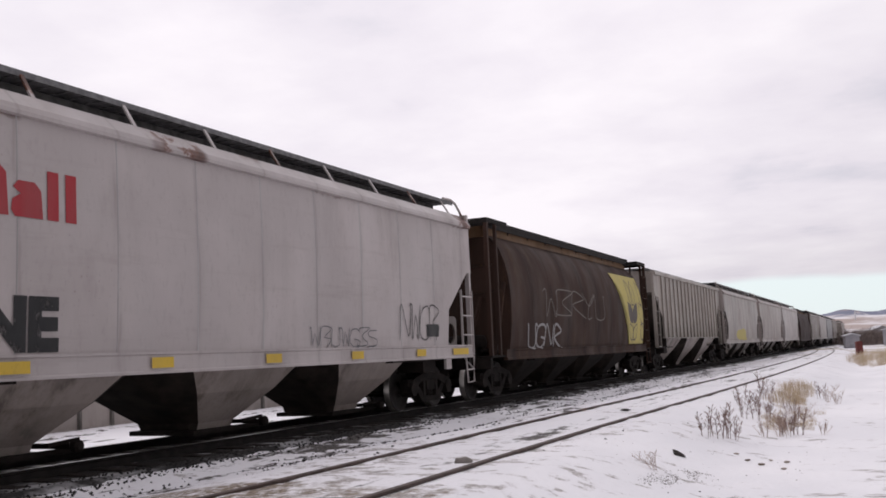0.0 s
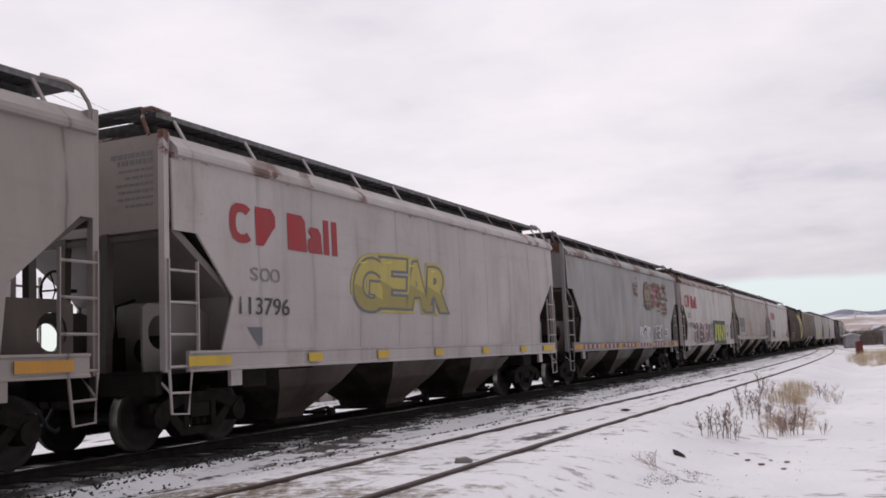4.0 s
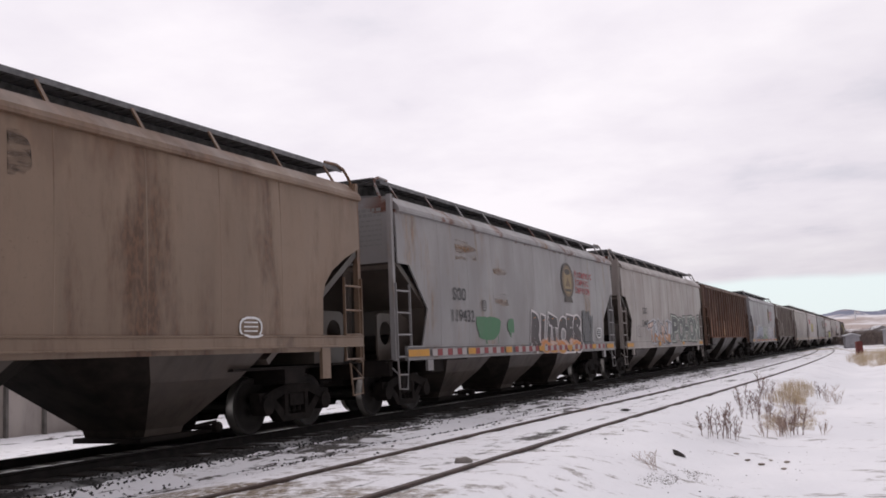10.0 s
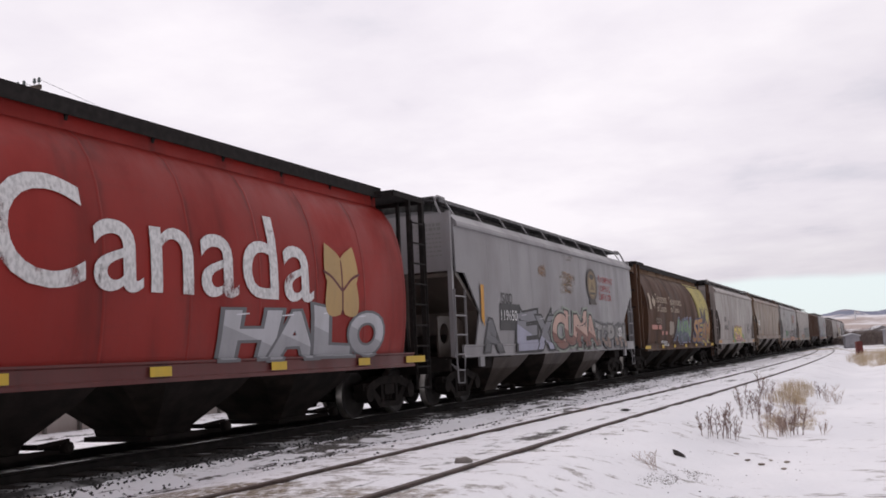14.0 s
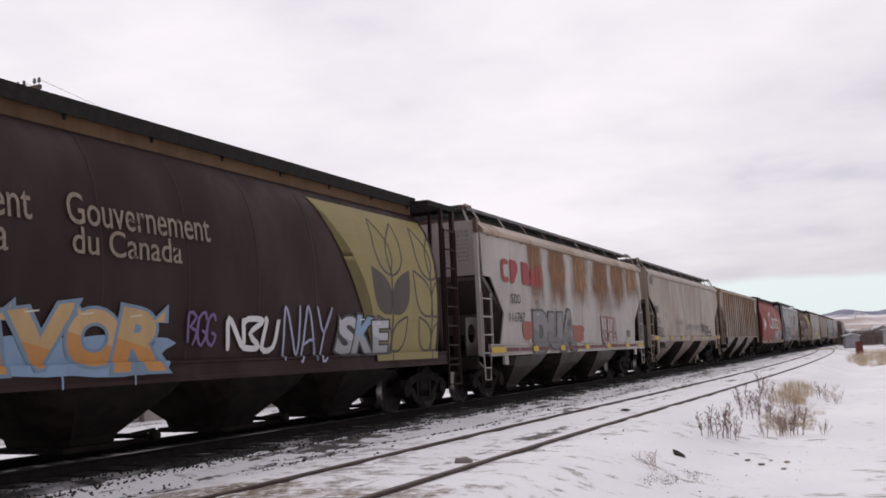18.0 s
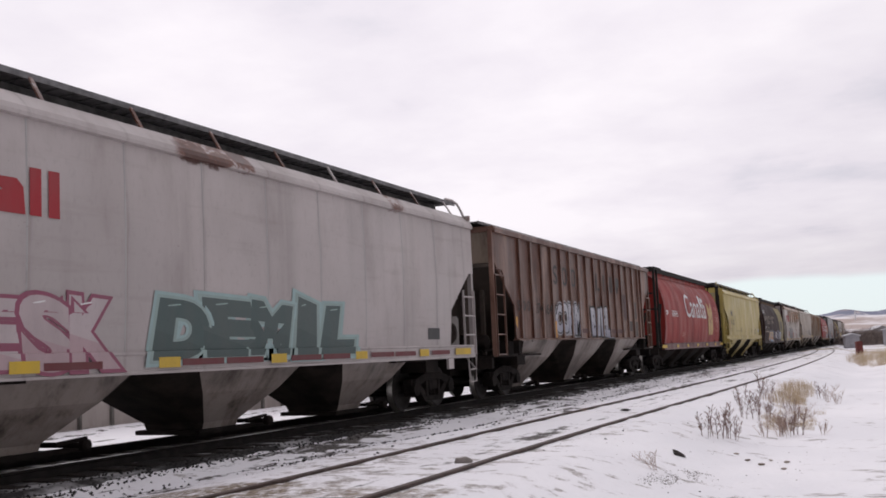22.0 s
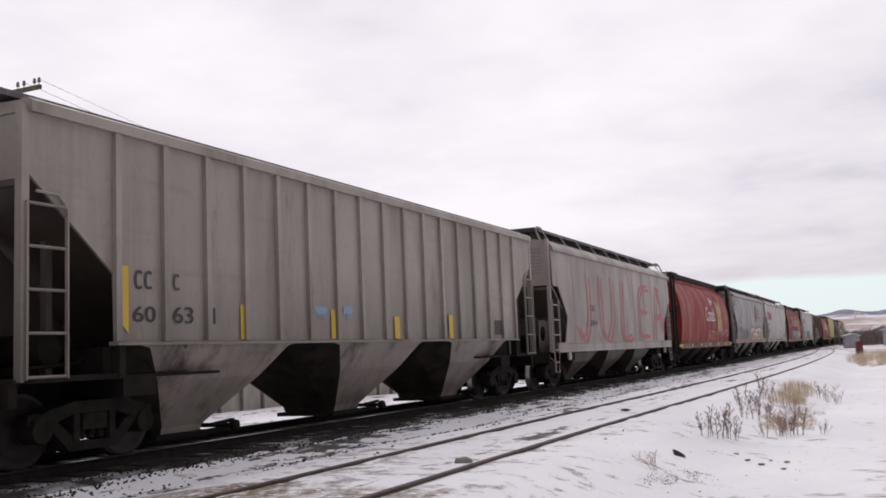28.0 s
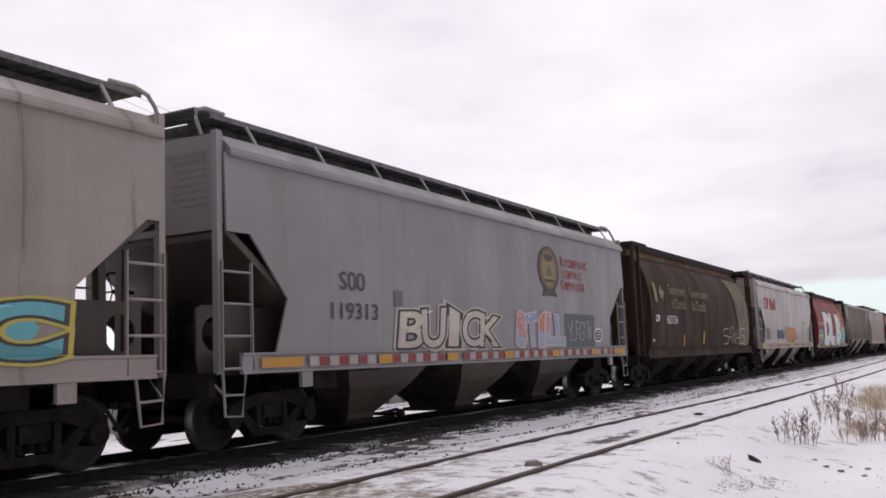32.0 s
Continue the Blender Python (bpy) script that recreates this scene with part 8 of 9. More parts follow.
    blocks(32, -6.95, -6.50, 2.09, 2.31, "WF", WHITEI)
    words(32, -5.70, -4.42, 2.04, 2.32, "603704", WHITEI)
    words(32, -5.14, -3.08, 3.03, 3.39, "Government", (0.21, 0.155, 0.06))
    words(32, -5.12, -3.23, 2.56, 2.90, "of Canada", (0.21, 0.155, 0.06))
    words(32, -2.44, 0.23, 3.03, 3.37, "Gouvernement", (0.21, 0.155, 0.06))
    words(32, -2.44, -0.40, 2.55, 2.92, "du Canada", (0.21, 0.155, 0.06))
    flag_leaf(32, -6.93, -5.73, 2.73, 3.34, (0.21, 0.155, 0.06))
    scrawl(32, 2.31, 6.94, 1.34, 2.01, PALEI, 6, 0.03, 322)
    patch(32, -7.51, -7.39, 1.41, 2.22, AMBER)
    patch(32, -3.65, -3.53, 1.30, 1.68, AMBER)
    patch(32, -0.97, -0.79, 1.37, 1.81, AMBER)
    patch(33, 3.56, 5.64, 1.35, 2.17, SLATEG)
    patch(33, 5.64, 6.12, 1.50, 1.79, CHARC)
    patch(33, -4.33, -4.04, 2.12, 2.39, SLATE)
    letters(33, -4.12, -0.20, 1.30, 2.18, "BUICK", [(0.56, 0.50, 0.42), (0.55, 0.48, 0.42)], BLACK, (0.45, 0.40, 0.36), 331, 0.8, (0.50, 0.42, 0.38), WHITEI, 0.02)
    letters(33, 0.70, 3.51, 1.31, 2.19, "STILL", [(0.48, 0.24, 0.22), BLUEP, SALMON], PINKL, None, 332, 0.8, (0.30, 0.36, 0.46), WHITEI, 0.04)
    emblem(33, 2.06, 3.32, 2.56, 3.76)
    red_lines(33, 3.44, 5.36, 2.71, 3.58, RED)
    blocks(33, -5.96, -5.21, 2.33, 2.63, "ZNN", INKGREY)
    words(33, -6.18, -4.85, 1.86, 2.13, "119313", INKGREY)
    scrawl(33, 3.74, 5.39, 1.51, 2.00, SILVER, 6, 0.02, 333)
    frame_box(33, 5.56, 6.21, 1.47, 1.83, WHITEI)
    sill_marks(33, "red")
    splash(34, 5.74, 6.47, 1.33, 1.89, TEALB, 341)
    letters(34, 5.60, 6.75, 1.25, 2.05, "C", [TEALB], CHARC, (0.5, 0.42, 0.08), 342, 0.5)


mark_cars()
# ------------------------------------------------------------------ what stands round about
M_PANEL = plain("weathered_panel", (0.40, 0.36, 0.335), 0.8, 0, 0.18, 1.2, 0.2, (1, 1, 0.3))
M_POST = plain("grey_post", (0.15, 0.14, 0.13), 0.8, 0, 0.25, 3)
M_WOOD = plain("weathered_pole", (0.12, 0.095, 0.078), 0.9, 0, 0.3, 4, 0.3, (1, 1, 0.1))
M_GLASS = plain("insulator_glass", (0.10, 0.12, 0.12), 0.2)
M_REDBOX = plain("rusty_red_paint", (0.13, 0.028, 0.024), 0.7, 0, 0.4, 3)
M_SHED = plain("pale_siding", (0.33, 0.32, 0.34), 0.8, 0, 0.12, 1.0)
M_ROOF = plain("snowy_roof", (0.66, 0.66, 0.69), 0.8, 0, 0.08, 0.8)


def build_fence():
    """A long low fence of upright panels beyond the main track, with snow banked against it."""
    fence = tagged(new("panel_fence"), "long low fence of grey upright panels beyond the tracks", "fence")
    x = -18.35
    bm = bmesh.new()
    prism(bm, [(0.0, -0.5), (1.05, -0.5), (1.05, 0.92), (0.0, 0.92)], -0.025, 0.025)
    panel = finish(bm, "panel", M_PANEL)
    bm = bmesh.new()
    box(bm, -0.035, 0.035, -0.06, 0.06, -0.5, 0.97)
    post = finish(bm, "post", M_POST)
    n = 60
    for k in range(n):
        y = 3.6 + 1.09 * k
        share("panel", panel, fence, pose(x, y + 0.04, 0, 0, 0, 90))
        share("post", post, fence, pose(x + 0.06, y, random.uniform(-0.03, 0.03), 0, 0, 90))
    bm = bmesh.new()
    box(bm, x - 0.05, x + 0.05, 3.6, 3.6 + 1.09 * n, 0.922, 0.985)
    part("top_rail", bm, M_POST, fence)
    # snow and rubble heaped at its foot
    bm = bmesh.new()
    rows = []
    for k in range(260):
        y = 2 + 0.26 * k
        h = 0.03 + 0.07 * noise.noise(Vector((y * 0.7, 0, 3))) + 0.06 * noise.noise(Vector((y * 3, 0, 5)))
        rows.append([bm.verts.new((x + 0.1 + d, y, -0.42 + max(0.0, h) * w + 0.03 * noise.noise(Vector((d * 5, y * 5, 1))))) for d, w in ((0, 1.0), (0.25, 1.1), (0.55, 0.9), (0.9, 0.5), (1.3, 0.1), (1.6, -0.3))])
    for a, b in zip(rows, rows[1:]):
        for k in range(5):
            bm.faces.new((a[k], a[k + 1], b[k + 1], b[k]))
    tagged(new("snow_bank", finish(bm, "snow_bank", M_SNOW, True)), "rough bank of snow along the fence", "snow", kind="structure")


def build_pole(x, y, top):
    pole = tagged(new("utility_pole"), "weathered wooden utility pole with crossarm and glass insulators", "utility pole")
    pole.matrix_basis = pose(x, y, -0.4, 0, 0, 0)
    bm = bmesh.new()
    loft(bm, [[(r * cos(2 * pi * k / 10), r * sin(2 * pi * k / 10), z) for k in range(10)] for r, z in ((0.17, 0), (0.15, top * 0.4), (0.125, top * 0.8), (0.11, top + 0.12))])
    part("pole", bm, M_WOOD, pole, smooth=True)
    bm = bmesh.new()
    box(bm, -1.45, 1.45, -0.19, -0.09, top - 0.06, top + 0.07)
    part("crossarm", bm, M_WOOD, pole)
    for d in (-1.35, -1.0, -0.45, 0.45, 0.72, 1.18, 1.38):
        bm = bmesh.new()
        c = (d, -0.14, top + 0.07)
        for r, z in ((0.02, 0.0),):
            tube(bm, [(c[0], c[1], c[2]), (c[0], c[1], c[2] + 0.12)], 0.015)
        loft(bm, [[(c[0] + r * cos(2 * pi * k / 8), c[1] + r * sin(2 * pi * k / 8), c[2] + z) for k in range(8)] for r, z in ((0.055, 0.09), (0.06, 0.13), (0.04, 0.16), (0.055, 0.19), (0.035, 0.24))])
        part("insulator", bm, M_GLASS, pole)
    return pole


def build_wires():
    """Wires from the near pole to the next one, which stands farther from the track."""
    for d in (-1.35, 0.72, 1.38):
        bm = bmesh.new()
        pts = [(-24.95 + d - 15.05 * t / 16, 21.26 + 128.6 * t / 16, 10.36 - 1.5 * t / 16 - 2.0 * (1 - (t / 8 - 1) ** 2)) for t in range(17)]
        tube(bm, pts, 0.006, 4)
        tagged(new("telegraph_wire", finish(bm, "telegraph_wire", M_TRUCK)), "thin dark overhead wire strung between poles", "wire", "overhead wires")


def stalk_mesh(seed, height, n, lean, twig, mat_name, mats):
    """A dead weed: stalks that fork into twigs with seed heads."""
    rnd = random.Random(seed)
    bm = bmesh.new()
    for k in range(n):
        a = rnd.uniform(0, 2 * pi)
        r0 = rnd.uniform(0, 0.11)
        h = height * rnd.uniform(0.6, 1.05)
        l = rnd.uniform(0.1, lean) * h
        base = Vector((r0 * cos(a), r0 * sin(a), -0.05))
        mid = base + Vector((l * 0.35 * cos(a), l * 0.35 * sin(a), h * 0.5))
        tip = base + Vector((l * cos(a), l * sin(a), h))
        tube(bm, [base, mid, tip], 0.0055, 3)
        for j in range(twig):
            t = rnd.uniform(0.3, 0.97)
            p = base.lerp(mid, t * 2) if t < 0.5 else mid.lerp(tip, t * 2 - 1)
            b = rnd.uniform(0, 2 * pi)
            q = p + Vector((cos(b) * 0.85, sin(b) * 0.85, 1.0)).normalized() * h * rnd.uniform(0.08, 0.24)
            tube(bm, [p, q], 0.0035, 3)
            # seed head: a small ragged spindle
            w = rnd.uniform(0.006, 0.011)
            d = (q - p).normalized() * w * 4
            o = Vector((w, w * 0.4, 0))
            o2 = Vector((-w * 0.4, w, 0))
            v = [bm.verts.new(c) for c in (q - d * 0.3, q + o, q + o2, q - o, q + d)]
            for f in ((0, 1, 2), (0, 2, 3), (4, 2, 1), (4, 3, 2)):
                bm.faces.new([v[i] for i in f])
    return finish(bm, mat_name, mats)


def grass_mesh(seed, height, n, spread_):
    rnd = random.Random(seed)
    verts, faces = [], []
    for k in range(n):
        a, r = rnd.uniform(0, 2 * pi), spread_ * sqrt(rnd.random())
        x, y = r * cos(a), r * sin(a)
        h = height * rnd.uniform(0.45, 1.05)
        b = rnd.uniform(0, 2 * pi)
        l = h * rnd.uniform(0.1, 0.6)
        w = rnd.uniform(0.003, 0.007)
        px, py = -sin(b) * w, cos(b) * w
        i = len(verts)
        verts += [(x - px, y - py, -0.04), (x + px, y + py, -0.04), (x + cos(b) * l * 0.35 + px * 0.8, y + sin(b) * l * 0.35 + py * 0.8, h * 0.6),
                  (x + cos(b) * l * 0.35 - px * 0.8, y + sin(b) * l * 0.35 - py * 0.8, h * 0.6), (x + cos(b) * l, y + sin(b) * l, h)]
        faces += [(i, i + 1, i + 2, i + 3), (i + 3, i + 2, i + 4)]
    me = bpy.data.meshes.new("dry_grass")
    me.from_pydata(verts, [], faces)
    return me


def strand(name, a, b):
    m = Mat(name, 0.85)
    g = m.nt.nodes.new("ShaderNodeNewGeometry")
    m.color(m.mix(g.outputs["Random Per Island"], a, b))
    return m.m


def build_plants():
    dark = strand("dead_weed", (0.13, 0.075, 0.062), (0.29, 0.19, 0.155))
    pale = strand("dry_grass", (0.40, 0.30, 0.19), (0.62, 0.51, 0.36))
    grey = strand("grey_weed", (0.26, 0.175, 0.145), (0.44, 0.33, 0.27))
    stalks = [stalk_mesh(s, 0.60, 4, 0.28, 12, "dead_weed", dark) for s in (1, 2, 3)] + [stalk_mesh(s, 0.55, 7, 0.7, 9, "dead_weed", grey) for s in (4, 5)]
    rnd = random.Random(12)
    # three stout stems stand at the front, then a drift of thinner ones that thins out towards the field
    spots_ = [(-2.60, 14.75, 0, 0.85), (-2.44, 14.97, 1, 0.92), (-2.35, 15.21, 2, 1.00), (-2.27, 15.31, 0, 0.80), (-1.96, 16.57, 4, 0.60), (-1.78, 16.87, 3, 0.70), (-1.68, 16.97, 0, 0.75), (-1.60, 17.25, 2, 0.90), (-1.50, 17.40, 1, 0.85), (-1.72, 17.45, 4, 0.80), (-2.51, 18.17, 1, 0.80), (-2.31, 18.42, 0, 0.80), (-2.16, 18.72, 2, 0.75), (-2.82, 20.26, 0, 0.85), (-2.62, 20.76, 1, 0.90), (-2.42, 19.86, 2, 0.80), (-2.91, 24.48, 1, 0.95), (-2.61, 23.48, 0, 0.90), (-1.70, 20.87, 4, 0.60), (-1.71, 26.84, 2, 0.90), (-1.51, 26.34, 3, 0.80), (-1.23, 25.62, 4, 0.70), (-1.11, 17.25, 4, 0.50)]
    for k in range(13):
        y = rnd.uniform(17.9, 24.5)
        t = (y - 17.2) / 7.2
        spots_.append((rnd.uniform(-2.16 -0.75 * t, -1.40 -0.28 * t), y, rnd.choice((0, 1, 2, 3, 4, 3, 4)), rnd.uniform(0.28, 0.5)))
    for x, y, k, s in spots_:
        ob = tagged(new("dead_weed", stalks[k]), "dead brown weed with seed heads standing in snow", "weed", "roadside weeds")
        ob.matrix_basis = pose(x, y, terrain(x, y), 0, 0, rnd.uniform(0, 360)) @ Matrix.Scale(s, 4)
    tufts = [grass_mesh(s, 0.5, 70, 0.40) for s in (1, 2, 3)]
    for t in tufts:
        t.materials.append(pale)
    where = []
    for k in range(22):
        y = rnd.uniform(22.6, 29.6)
        where.append((rnd.uniform(-2.61, -1.93) - 0.03 * (y - 22.6), y, rnd.uniform(0.4, 0.72)))
    for k in range(24):
        y = rnd.uniform(17.2, 22.1)
        where.append((rnd.uniform(-2.26, -1.35), y, rnd.uniform(0.2, 0.38)))
    for k in range(120):
        y = rnd.uniform(54, 100)
        where.append((rnd.uniform(-2.2, 6.5) * (0.5 + y / 140), y, rnd.uniform(0.8, 1.4)))
    for x, y, s in where:
        ob = tagged(new("dry_grass", rnd.choice(tufts)), "tuft of dry tan grass poking through snow", "grass", "dry grass tufts")
        ob.matrix_basis = pose(x, y, terrain(x, y), 0, 0, rnd.uniform(0, 360)) @ Matrix.Scale(s, 4)
    # lone twigs by the track
    for x, y, s in ((-2.56, 11.10, 0.45), (-5.3, 17.6, 0.2)):
        ob = tagged(new("dead_weed", stalks[3]), "thin dead twig lying in snow", "weed", "roadside weeds")
        ob.matrix_basis = pose(x, y, terrain(x, y), 25, 10, rnd.uniform(0, 360)) @ Matrix.Scale(s, 4)


def rock(name, x, y, r, flat_, seed, mat, label, category, tilt=0.0, up=0.0):
    rnd = random.Random(seed)
    bm = bmesh.new()
    bmesh.ops.create_icosphere(bm, subdivisions=2, radius=1.0)
    for v in bm.verts:
        k = 1 + 0.35 * noise.noise(v.co * 1.3 + Vector((seed, 0, 0)))
        v.co = Vector((v.co.x * r * k, v.co.y * r * 0.55 * k, v.co.z * r * flat_ * k))
    ob = tagged(new(name, finish(bm, name, mat)), label, category)
    ob.matrix_basis = pose(x, y, terrain(x, y) + up, tilt, 0, rnd.uniform(-30, 30))
    return ob


def build_debris():
    dark = plain("dark_debris", (0.045, 0.038, 0.035), 0.8)
    brown = plain("brown_debris", (0.16, 0.12, 0.095), 0.85)
    grey = plain("grey_stone", (0.20, 0.18, 0.165), 0.9)
    pale = plain("pale_bark", (0.34, 0.29, 0.25), 0.85)
    # a broken wedge of dark wood that sticks up from the snow
    bm = bmesh.new()
    prism(bm, [(-0.07, 0.0), (0.11, -0.02), (0.07, 0.03), (-0.03, 0.09), (-0.09, 0.105)], -0.04, 0.04)
    ob = tagged(new("wood_scrap", finish(bm, "wood_scrap", dark)), "dark broken wood scrap sticking out of snow", "debris")
    ob.matrix_basis = pose(-2.56, 12.52, terrain(-2.56, 12.52), 0, 0, 20) @ Matrix.Scale(0.8, 4)
    ob = rock("stone", -4.35, 9.75, 0.13, 0.35, 3, grey, "flat grey stone beside the siding rail", "stone", 0, 0.02)
    ob = rock("wood_chip", -4.55, 17.7, 0.10, 0.22, 4, dark, "dark wood chip lying between the siding rails", "debris", 0, 0.02)
    rnd = random.Random(9)
    for k, (x, y) in enumerate(((-1.86, 13.58), (-1.58, 13.78), (-1.34, 12.97), (-1.37, 13.72), (-1.66, 13.40), (-2.05, 13.92))):
        rock("bark_scrap", x, y, rnd.uniform(0.03, 0.055), 0.3, 20 + k, rnd.choice((brown, brown, pale)), "curled brown bark scrap on snow", "debris", rnd.uniform(-15, 15), 0.015)
    # a streak of gravel that shows through the snow, and a few more crumbs round it
    verts, faces = [], []
    for k in range(520):
        t = rnd.random()
        x, y = -2.47 +0.35 * t + rnd.gauss(0, 0.08), 10.25 +1.58 * t + rnd.gauss(0, 0.11)
        if k % 6 == 0:
            x, y = rnd.uniform(-4.2, -0.6), rnd.uniform(9.2, 16)
        r = rnd.uniform(0.003, 0.011)
        z = terrain(x, y) + r * 0.2
        b = len(verts)
        for p in ((1, 0, 0), (-1, 0, 0), (0, 1, 0), (0, -1, 0), (0, 0, 0.7), (0, 0, -0.7)):
            verts.append((x + r * (p[0] + rnd.uniform(-0.4, 0.4)), y + r * (p[1] + rnd.uniform(-0.4, 0.4)), z + r * (p[2] + rnd.uniform(-0.3, 0.3))))
        for f in ((0, 2, 4), (2, 1, 4), (1, 3, 4), (3, 0, 4), (2, 0, 5), (1, 2, 5), (3, 1, 5), (0, 3, 5)):
            faces.append([b + i for i in f])
    me = bpy.data.meshes.new("gravel_streak")
    me.from_pydata(verts, [], faces)
    me.materials.append(grey)
    tagged(new("gravel_streak", me), "grey gravel crumbs showing through the snow", "gravel", kind="stuff")
    for k in range(14):
        x, y = rnd.uniform(-4.0, -1.0), rnd.uniform(10.5, 16)
        rock("pebble", x, y, rnd.uniform(0.006, 0.016), 0.6, 40 + k, rnd.choice((dark, grey)), "small dark pebble on the snow", "stone", 0, 0.005)


def build_end_hatch():
    """A framed opening high in the rear end sheet of one ribbed car."""
    car = TRAIN[6 + AHEAD]
    x = -(LENGTH["B"] / 2 - 0.80) + 0.08
    y0, y1, z0, z1 = -1.11, -0.48, 3.77, 4.25
    bm = bmesh.new()
    box(bm, x - 0.012, x - 0.003, y0, y1, z0, z1)
    hatch = part("end_hatch", bm, M_UNDER, car, "dark opening in the end sheet")
    for a, b, c, d in ((y0 - 0.05, y1 + 0.05, z1, z1 + 0.05), (y0 - 0.05, y1 + 0.05, z0 - 0.05, z0), (y0 - 0.05, y0, z0, z1), (y1, y1 + 0.05, z0, z1)):
        bm = bmesh.new()
        box(bm, x - 0.03, x - 0.003, a, b, c, d)
        part("hatch_frame", bm, P["rib_pale"], hatch)


def build_far():
    # rust-red signal box beside the line
    box_ = tagged(new("signal_box"), "small rusty red trackside equipment box on short legs", "equipment box")
    bx, by = -2.15, 84.0
    box_.matrix_basis = pose(bx, by, terrain(bx, by) - 0.02, 0, 0, 12)
    bm = bmesh.new()
    prism(bm, [(-0.24, 0.12), (0.24, 0.12), (0.24, 1.16), (0.0, 1.22), (-0.24, 1.16)], -0.28, 0.28)
    part("cabinet", bm, M_REDBOX, box_)
    bm = bmesh.new()
    box(bm, -0.19, 0.19, -0.31, -0.283, 0.2, 1.08)
    part("door", bm, M_REDBOX, box_)
    bm = bmesh.new()
    for s in (-0.25, 0.25):
        box(bm, s - 0.05, s + 0.05, -0.2, 0.2, -0.2, 0.12)
    part("plinth", bm, M_POST, box_)

    def shed(x, y, w, d, h, rise, turn, name, label):
        s = tagged(new(name), label, "building")
        s.matrix_basis = pose(x, y, terrain(x, y) - 0.05, 0, 0, turn)
        bm = bmesh.new()
        prism(bm, [(-w / 2, 0), (w / 2, 0), (w / 2, h), (0, h + rise), (-w / 2, h)], -d / 2, d / 2)
        part("wall", bm, M_SHED, s)
        for t in (-1, 1):
            bm = bmesh.new()
            prism(bm, [(0, h + rise + 0.02), (t * (w / 2 + 0.2), h - 0.05), (t * (w / 2 + 0.2), h + 0.06), (0, h + rise + 0.13)], -d / 2 - 0.2, d / 2 + 0.2)
            part("roof", bm, M_ROOF, s)
        bm = bmesh.new()
        box(bm, -0.45, 0.45, -d / 2 - 0.03, -d / 2 - 0.004, 0.0, min(2.0, h * 0.85))
        part("door", bm, M_SHED, s)
        return s

    shed(-4.85, 152.0, 1.9, 2.4, 1.85, 0.25, 10, "trackside_hut", "small pale grey trackside hut")
    shed(4.2, 172.0, 9.0, 6.0, 2.6, 0.5, -8, "low_building", "low pale building with a snowy roof")
    shed(-3.0, 420.0, 9.0, 8.0, 3.4, 2.0, 20, "farm_house", "distant pale house with a snowy roof")
    # brush and bare trees in the middle distance
    twig = strand("bare_brush", (0.075, 0.058, 0.055), (0.20, 0.155, 0.135))
    pine = strand("spruce", (0.018, 0.026, 0.022), (0.045, 0.055, 0.045))
    rnd = random.Random(31)

    def brush(seed, n, h):
        r = random.Random(seed)
        verts, faces = [], []
        for k in range(n):
            x, y = r.gauss(0, h * 0.42), r.gauss(0, h * 0.42)
            top = h * r.uniform(0.4, 1.0) * exp(-(x * x + y * y) / (h * h))
            b = r.uniform(0, 2 * pi)
            dx, dy = cos(b) * top * 0.3, sin(b) * top * 0.3
            w = 0.05
            i = len(verts)
            verts += [(x - w, y, -0.1), (x + w, y, -0.1), (x + dx, y + dy, top)]
            faces.append((i, i + 1, i + 2))
            for j in range(4):
                t = r.uniform(0.35, 0.9)
                p = (x + dx * t, y + dy * t, top * t)
                c = r.uniform(0, 2 * pi)
                q = (p[0] + cos(c) * top * 0.22, p[1] + sin(c) * top * 0.22, p[2] + top * 0.2)
                i = len(verts)
                verts += [(p[0] - 0.03, p[1], p[2]), (p[0] + 0.03, p[1], p[2]), q]
                faces.append((i, i + 1, i + 2))
        me = bpy.data.meshes.new("bare_bush")
        me.from_pydata(verts, [], faces)
        me.materials.append(twig)
        return me

    bushes = [brush(s, 130, 3.4) for s in (1, 2, 3)]
    for k in range(120):
        y = rnd.uniform(190, 420)
        x = rnd.uniform(-0.05, 0.12) * y - 4 + rnd.uniform(-6, 6)
        ob = tagged(new("bare_bush", rnd.choice(bushes)), "bare brown bush in the distance", "bush", "distant brush")
        ob.matrix_basis = pose(x, y, terrain(x, y), 0, 0, rnd.uniform(0, 360)) @ Matrix.Scale(rnd.uniform(0.7, 1.5), 4)

    def spruce(seed):
        r = random.Random(seed)
        s = new("spruce_tree")
        bm = bmesh.new()
        loft(bm, [[(q * cos(2 * pi * k / 6), q * sin(2 * pi * k / 6), z) for k in range(6)] for q, z in ((0.16, -0.2), (0.1, 3), (0.03, 6.4))])
        part("trunk", bm, M_WOOD, s)
        verts, faces = [], []
        for k in range(420):
            z = 0.7 + 5.9 * r.random() ** 1.1
            rad = (6.8 - z) * 0.26 * r.uniform(0.5, 1.1)
            a = r.uniform(0, 2 * pi)
            x, y = rad * cos(a), rad * sin(a)
            w = 0.10
            i = len(verts)
            verts += [(x * 0.2 - sin(a) * w, y * 0.2 + cos(a) * w, z + 0.12), (x * 0.2 + sin(a) * w, y * 0.2 - cos(a) * w, z + 0.12), (x, y, z - 0.3 * rad), (x * 0.8 - sin(a) * 0.25, y * 0.8 + cos(a) * 0.25, z - 0.1), (x * 0.8 + sin(a) * 0.25, y * 0.8 - cos(a) * 0.25, z - 0.1)]
            faces += [(i, i + 1, i + 2), (i, i + 3, i + 2), (i + 1, i + 4, i + 2)]
        me = bpy.data.meshes.new("crown")
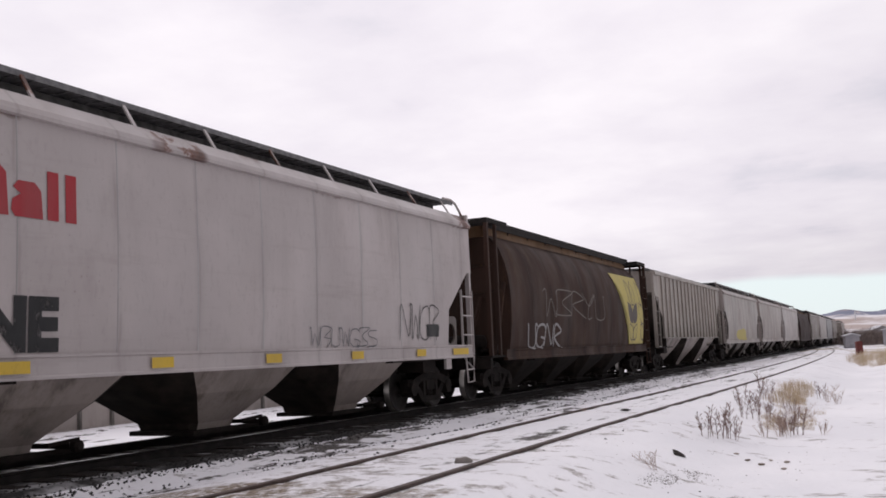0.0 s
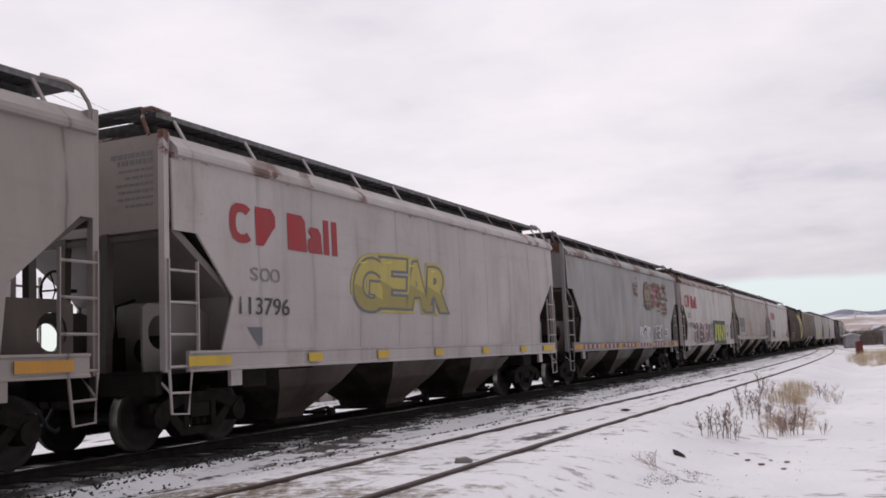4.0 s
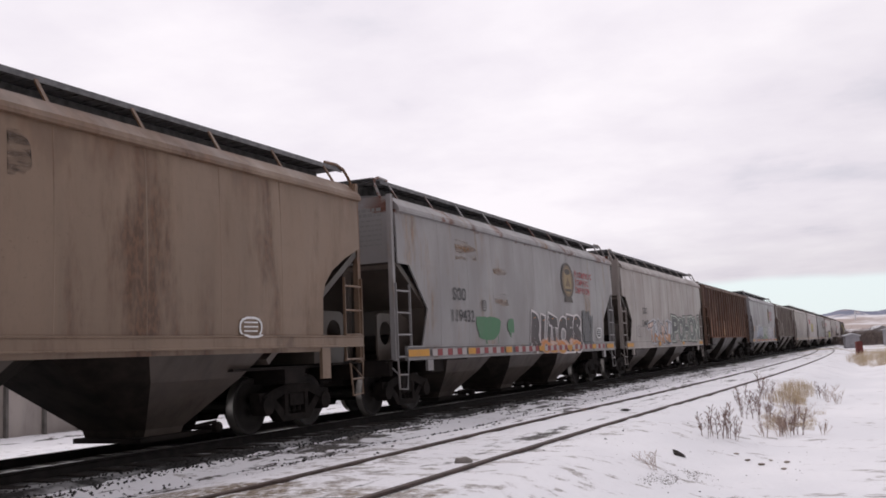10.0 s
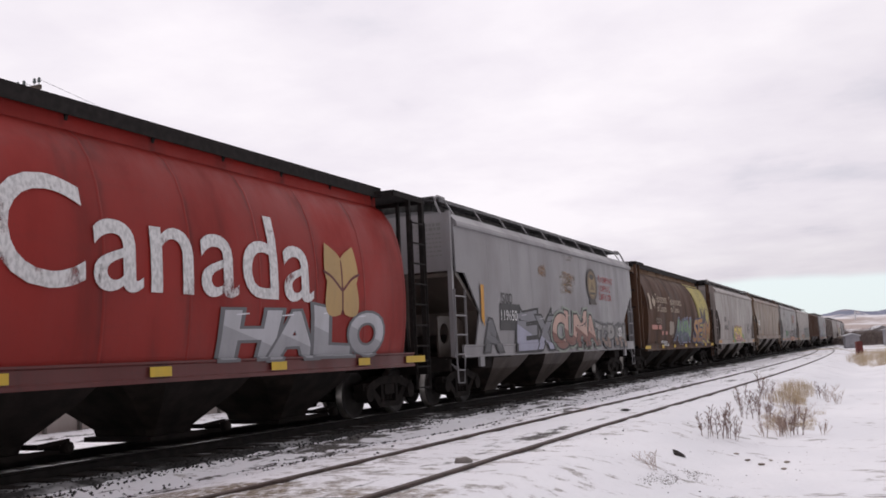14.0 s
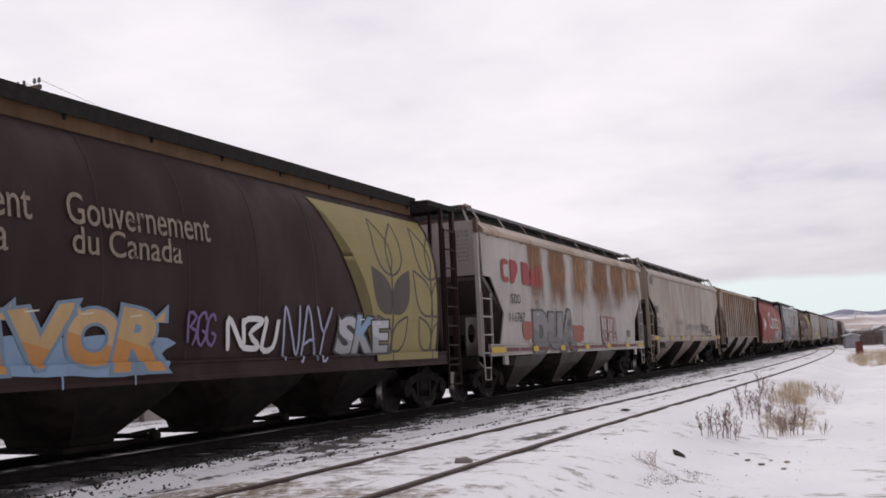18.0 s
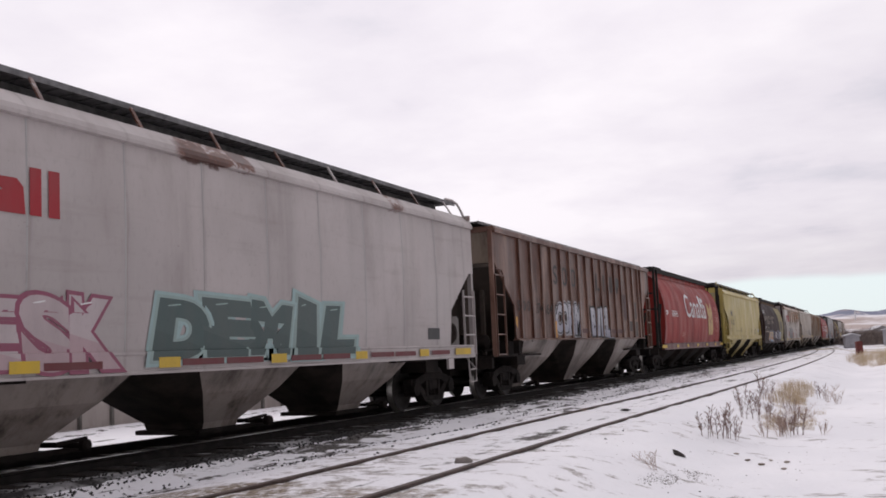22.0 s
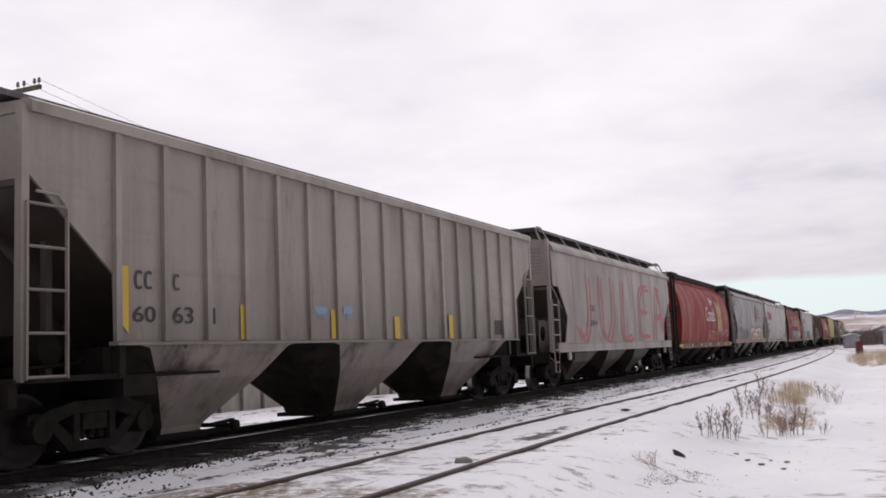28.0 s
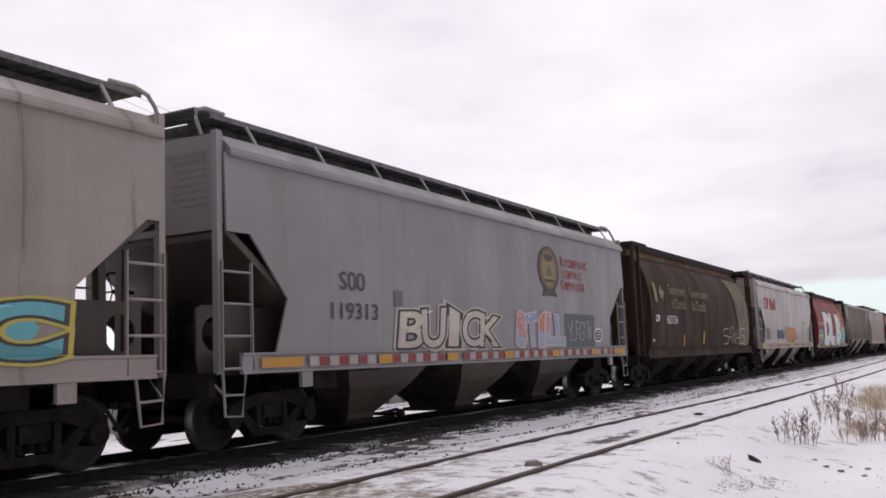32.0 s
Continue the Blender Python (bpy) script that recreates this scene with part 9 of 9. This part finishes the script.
        me.from_pydata(verts, [], faces)
        me.materials.append(pine)
        o = new("crown", me)
        o.parent = s
        return tagged(s, "dark spruce tree among brush in the distance", "tree", "distant spruces")

    first = spruce(1)
    where = [(x * 330 + 2, 330 + 12 * k % 60) for k, x in enumerate((-0.005, 0.002, 0.004, 0.010, 0.013, 0.022, 0.034, 0.040))]
    for k, (x, y) in enumerate(where):
        m = pose(x, y, terrain(x, y), 0, 0, 40 * k) @ Matrix.Scale(0.62 + 0.08 * (k % 4), 4)
        if k == 0:
            first.matrix_basis = m
        else:
            copy_thing(first, m)
    # hills on the horizon: white and tan slopes in bands, wooded blue ridges behind
    m = Mat("winter_hills", 0.95)
    a = m.noise(0.004, (1, 1, 5.0), 6, 0.62)
    b = m.noise(0.0035, (1, 0.25, 9), 6, 0.6)
    sep = m.height()
    c = m.mix(m.step(b, 0.44, 0.56), (0.78, 0.76, 0.78), (0.42, 0.34, 0.31))
    d = m.noise(0.011, (1, 0.4, 2.5), 6, 0.65, (3, 3, 3))
    wood = m.times(m.step(m.times(m.times(a, 40), sep[2], "ADD"), 84, 92), m.step(d, 0.60, 0.52))
    c = m.mix(wood, c, (0.17, 0.185, 0.26))
    m.color(c)
    verts, faces = [], []
    na, nr = 320, 26
    RIDGE_AZ = (-180, -12, -5, -2, -0.4, 0.4, 1.0, 1.7, 2.2, 2.75, 3.64, 5, 9, 16, 180)
    RIDGE_H = (60, 80, 95, 101, 99, 92, 94, 104, 107, 95, 84, 88, 98, 80, 60)
    for j in range(nr):
        t = j / (nr - 1)
        r = 900 + 2700 * t
        for i in range(na):
            deg = -40 + 110 * i / (na - 1)
            az = radians(deg)
            x, y = -r * sin(az), r * cos(az)
            ridge = float(np.interp(deg, RIDGE_AZ, RIDGE_H)) + 5 * noise.noise(Vector((x * 0.006, y * 0.006, 8)))
            z = -6 + 48 * bumpstep(t, 0.0, 0.7) * (0.85 + 0.3 * noise.noise(Vector((x * 0.002, y * 0.002, 1)))) + (ridge - 44) * bumpstep(t, 0.72, 0.98)
            verts.append((x, y, z))
    for j in range(nr - 1):
        for i in range(na - 1):
            k = j * na + i
            faces.append((k, k + 1, k + na + 1, k + na))
    me = bpy.data.meshes.new("hills")
    me.from_pydata(verts, [], faces)
    me.polygons.foreach_set("use_smooth", [True] * len(faces))
    me.materials.append(m.m)
    tagged(new("hills", me), "low winter hills with snow, brown grass and dark woods", "hills", kind="structure")
    # a slim white mast on the near slope
    bm = bmesh.new()
    beam(bm, (0, 0, -4), (0, 0, 34), 3.0)
    mast = new("white_mast", finish(bm, "white_mast", M_ROOF))
    az = radians(1.52)
    mast.matrix_basis = pose(-3050 * sin(az), 3050 * cos(az), 42)
    tagged(mast, "slim white mast on a far hillside", "mast")


build_fence()
build_pole(-24.95, 21.4, 10.5)
build_pole(-40.0, 150.0, 9.0)
build_wires()
build_end_hatch()
build_plants()
build_debris()
build_far()


motions()
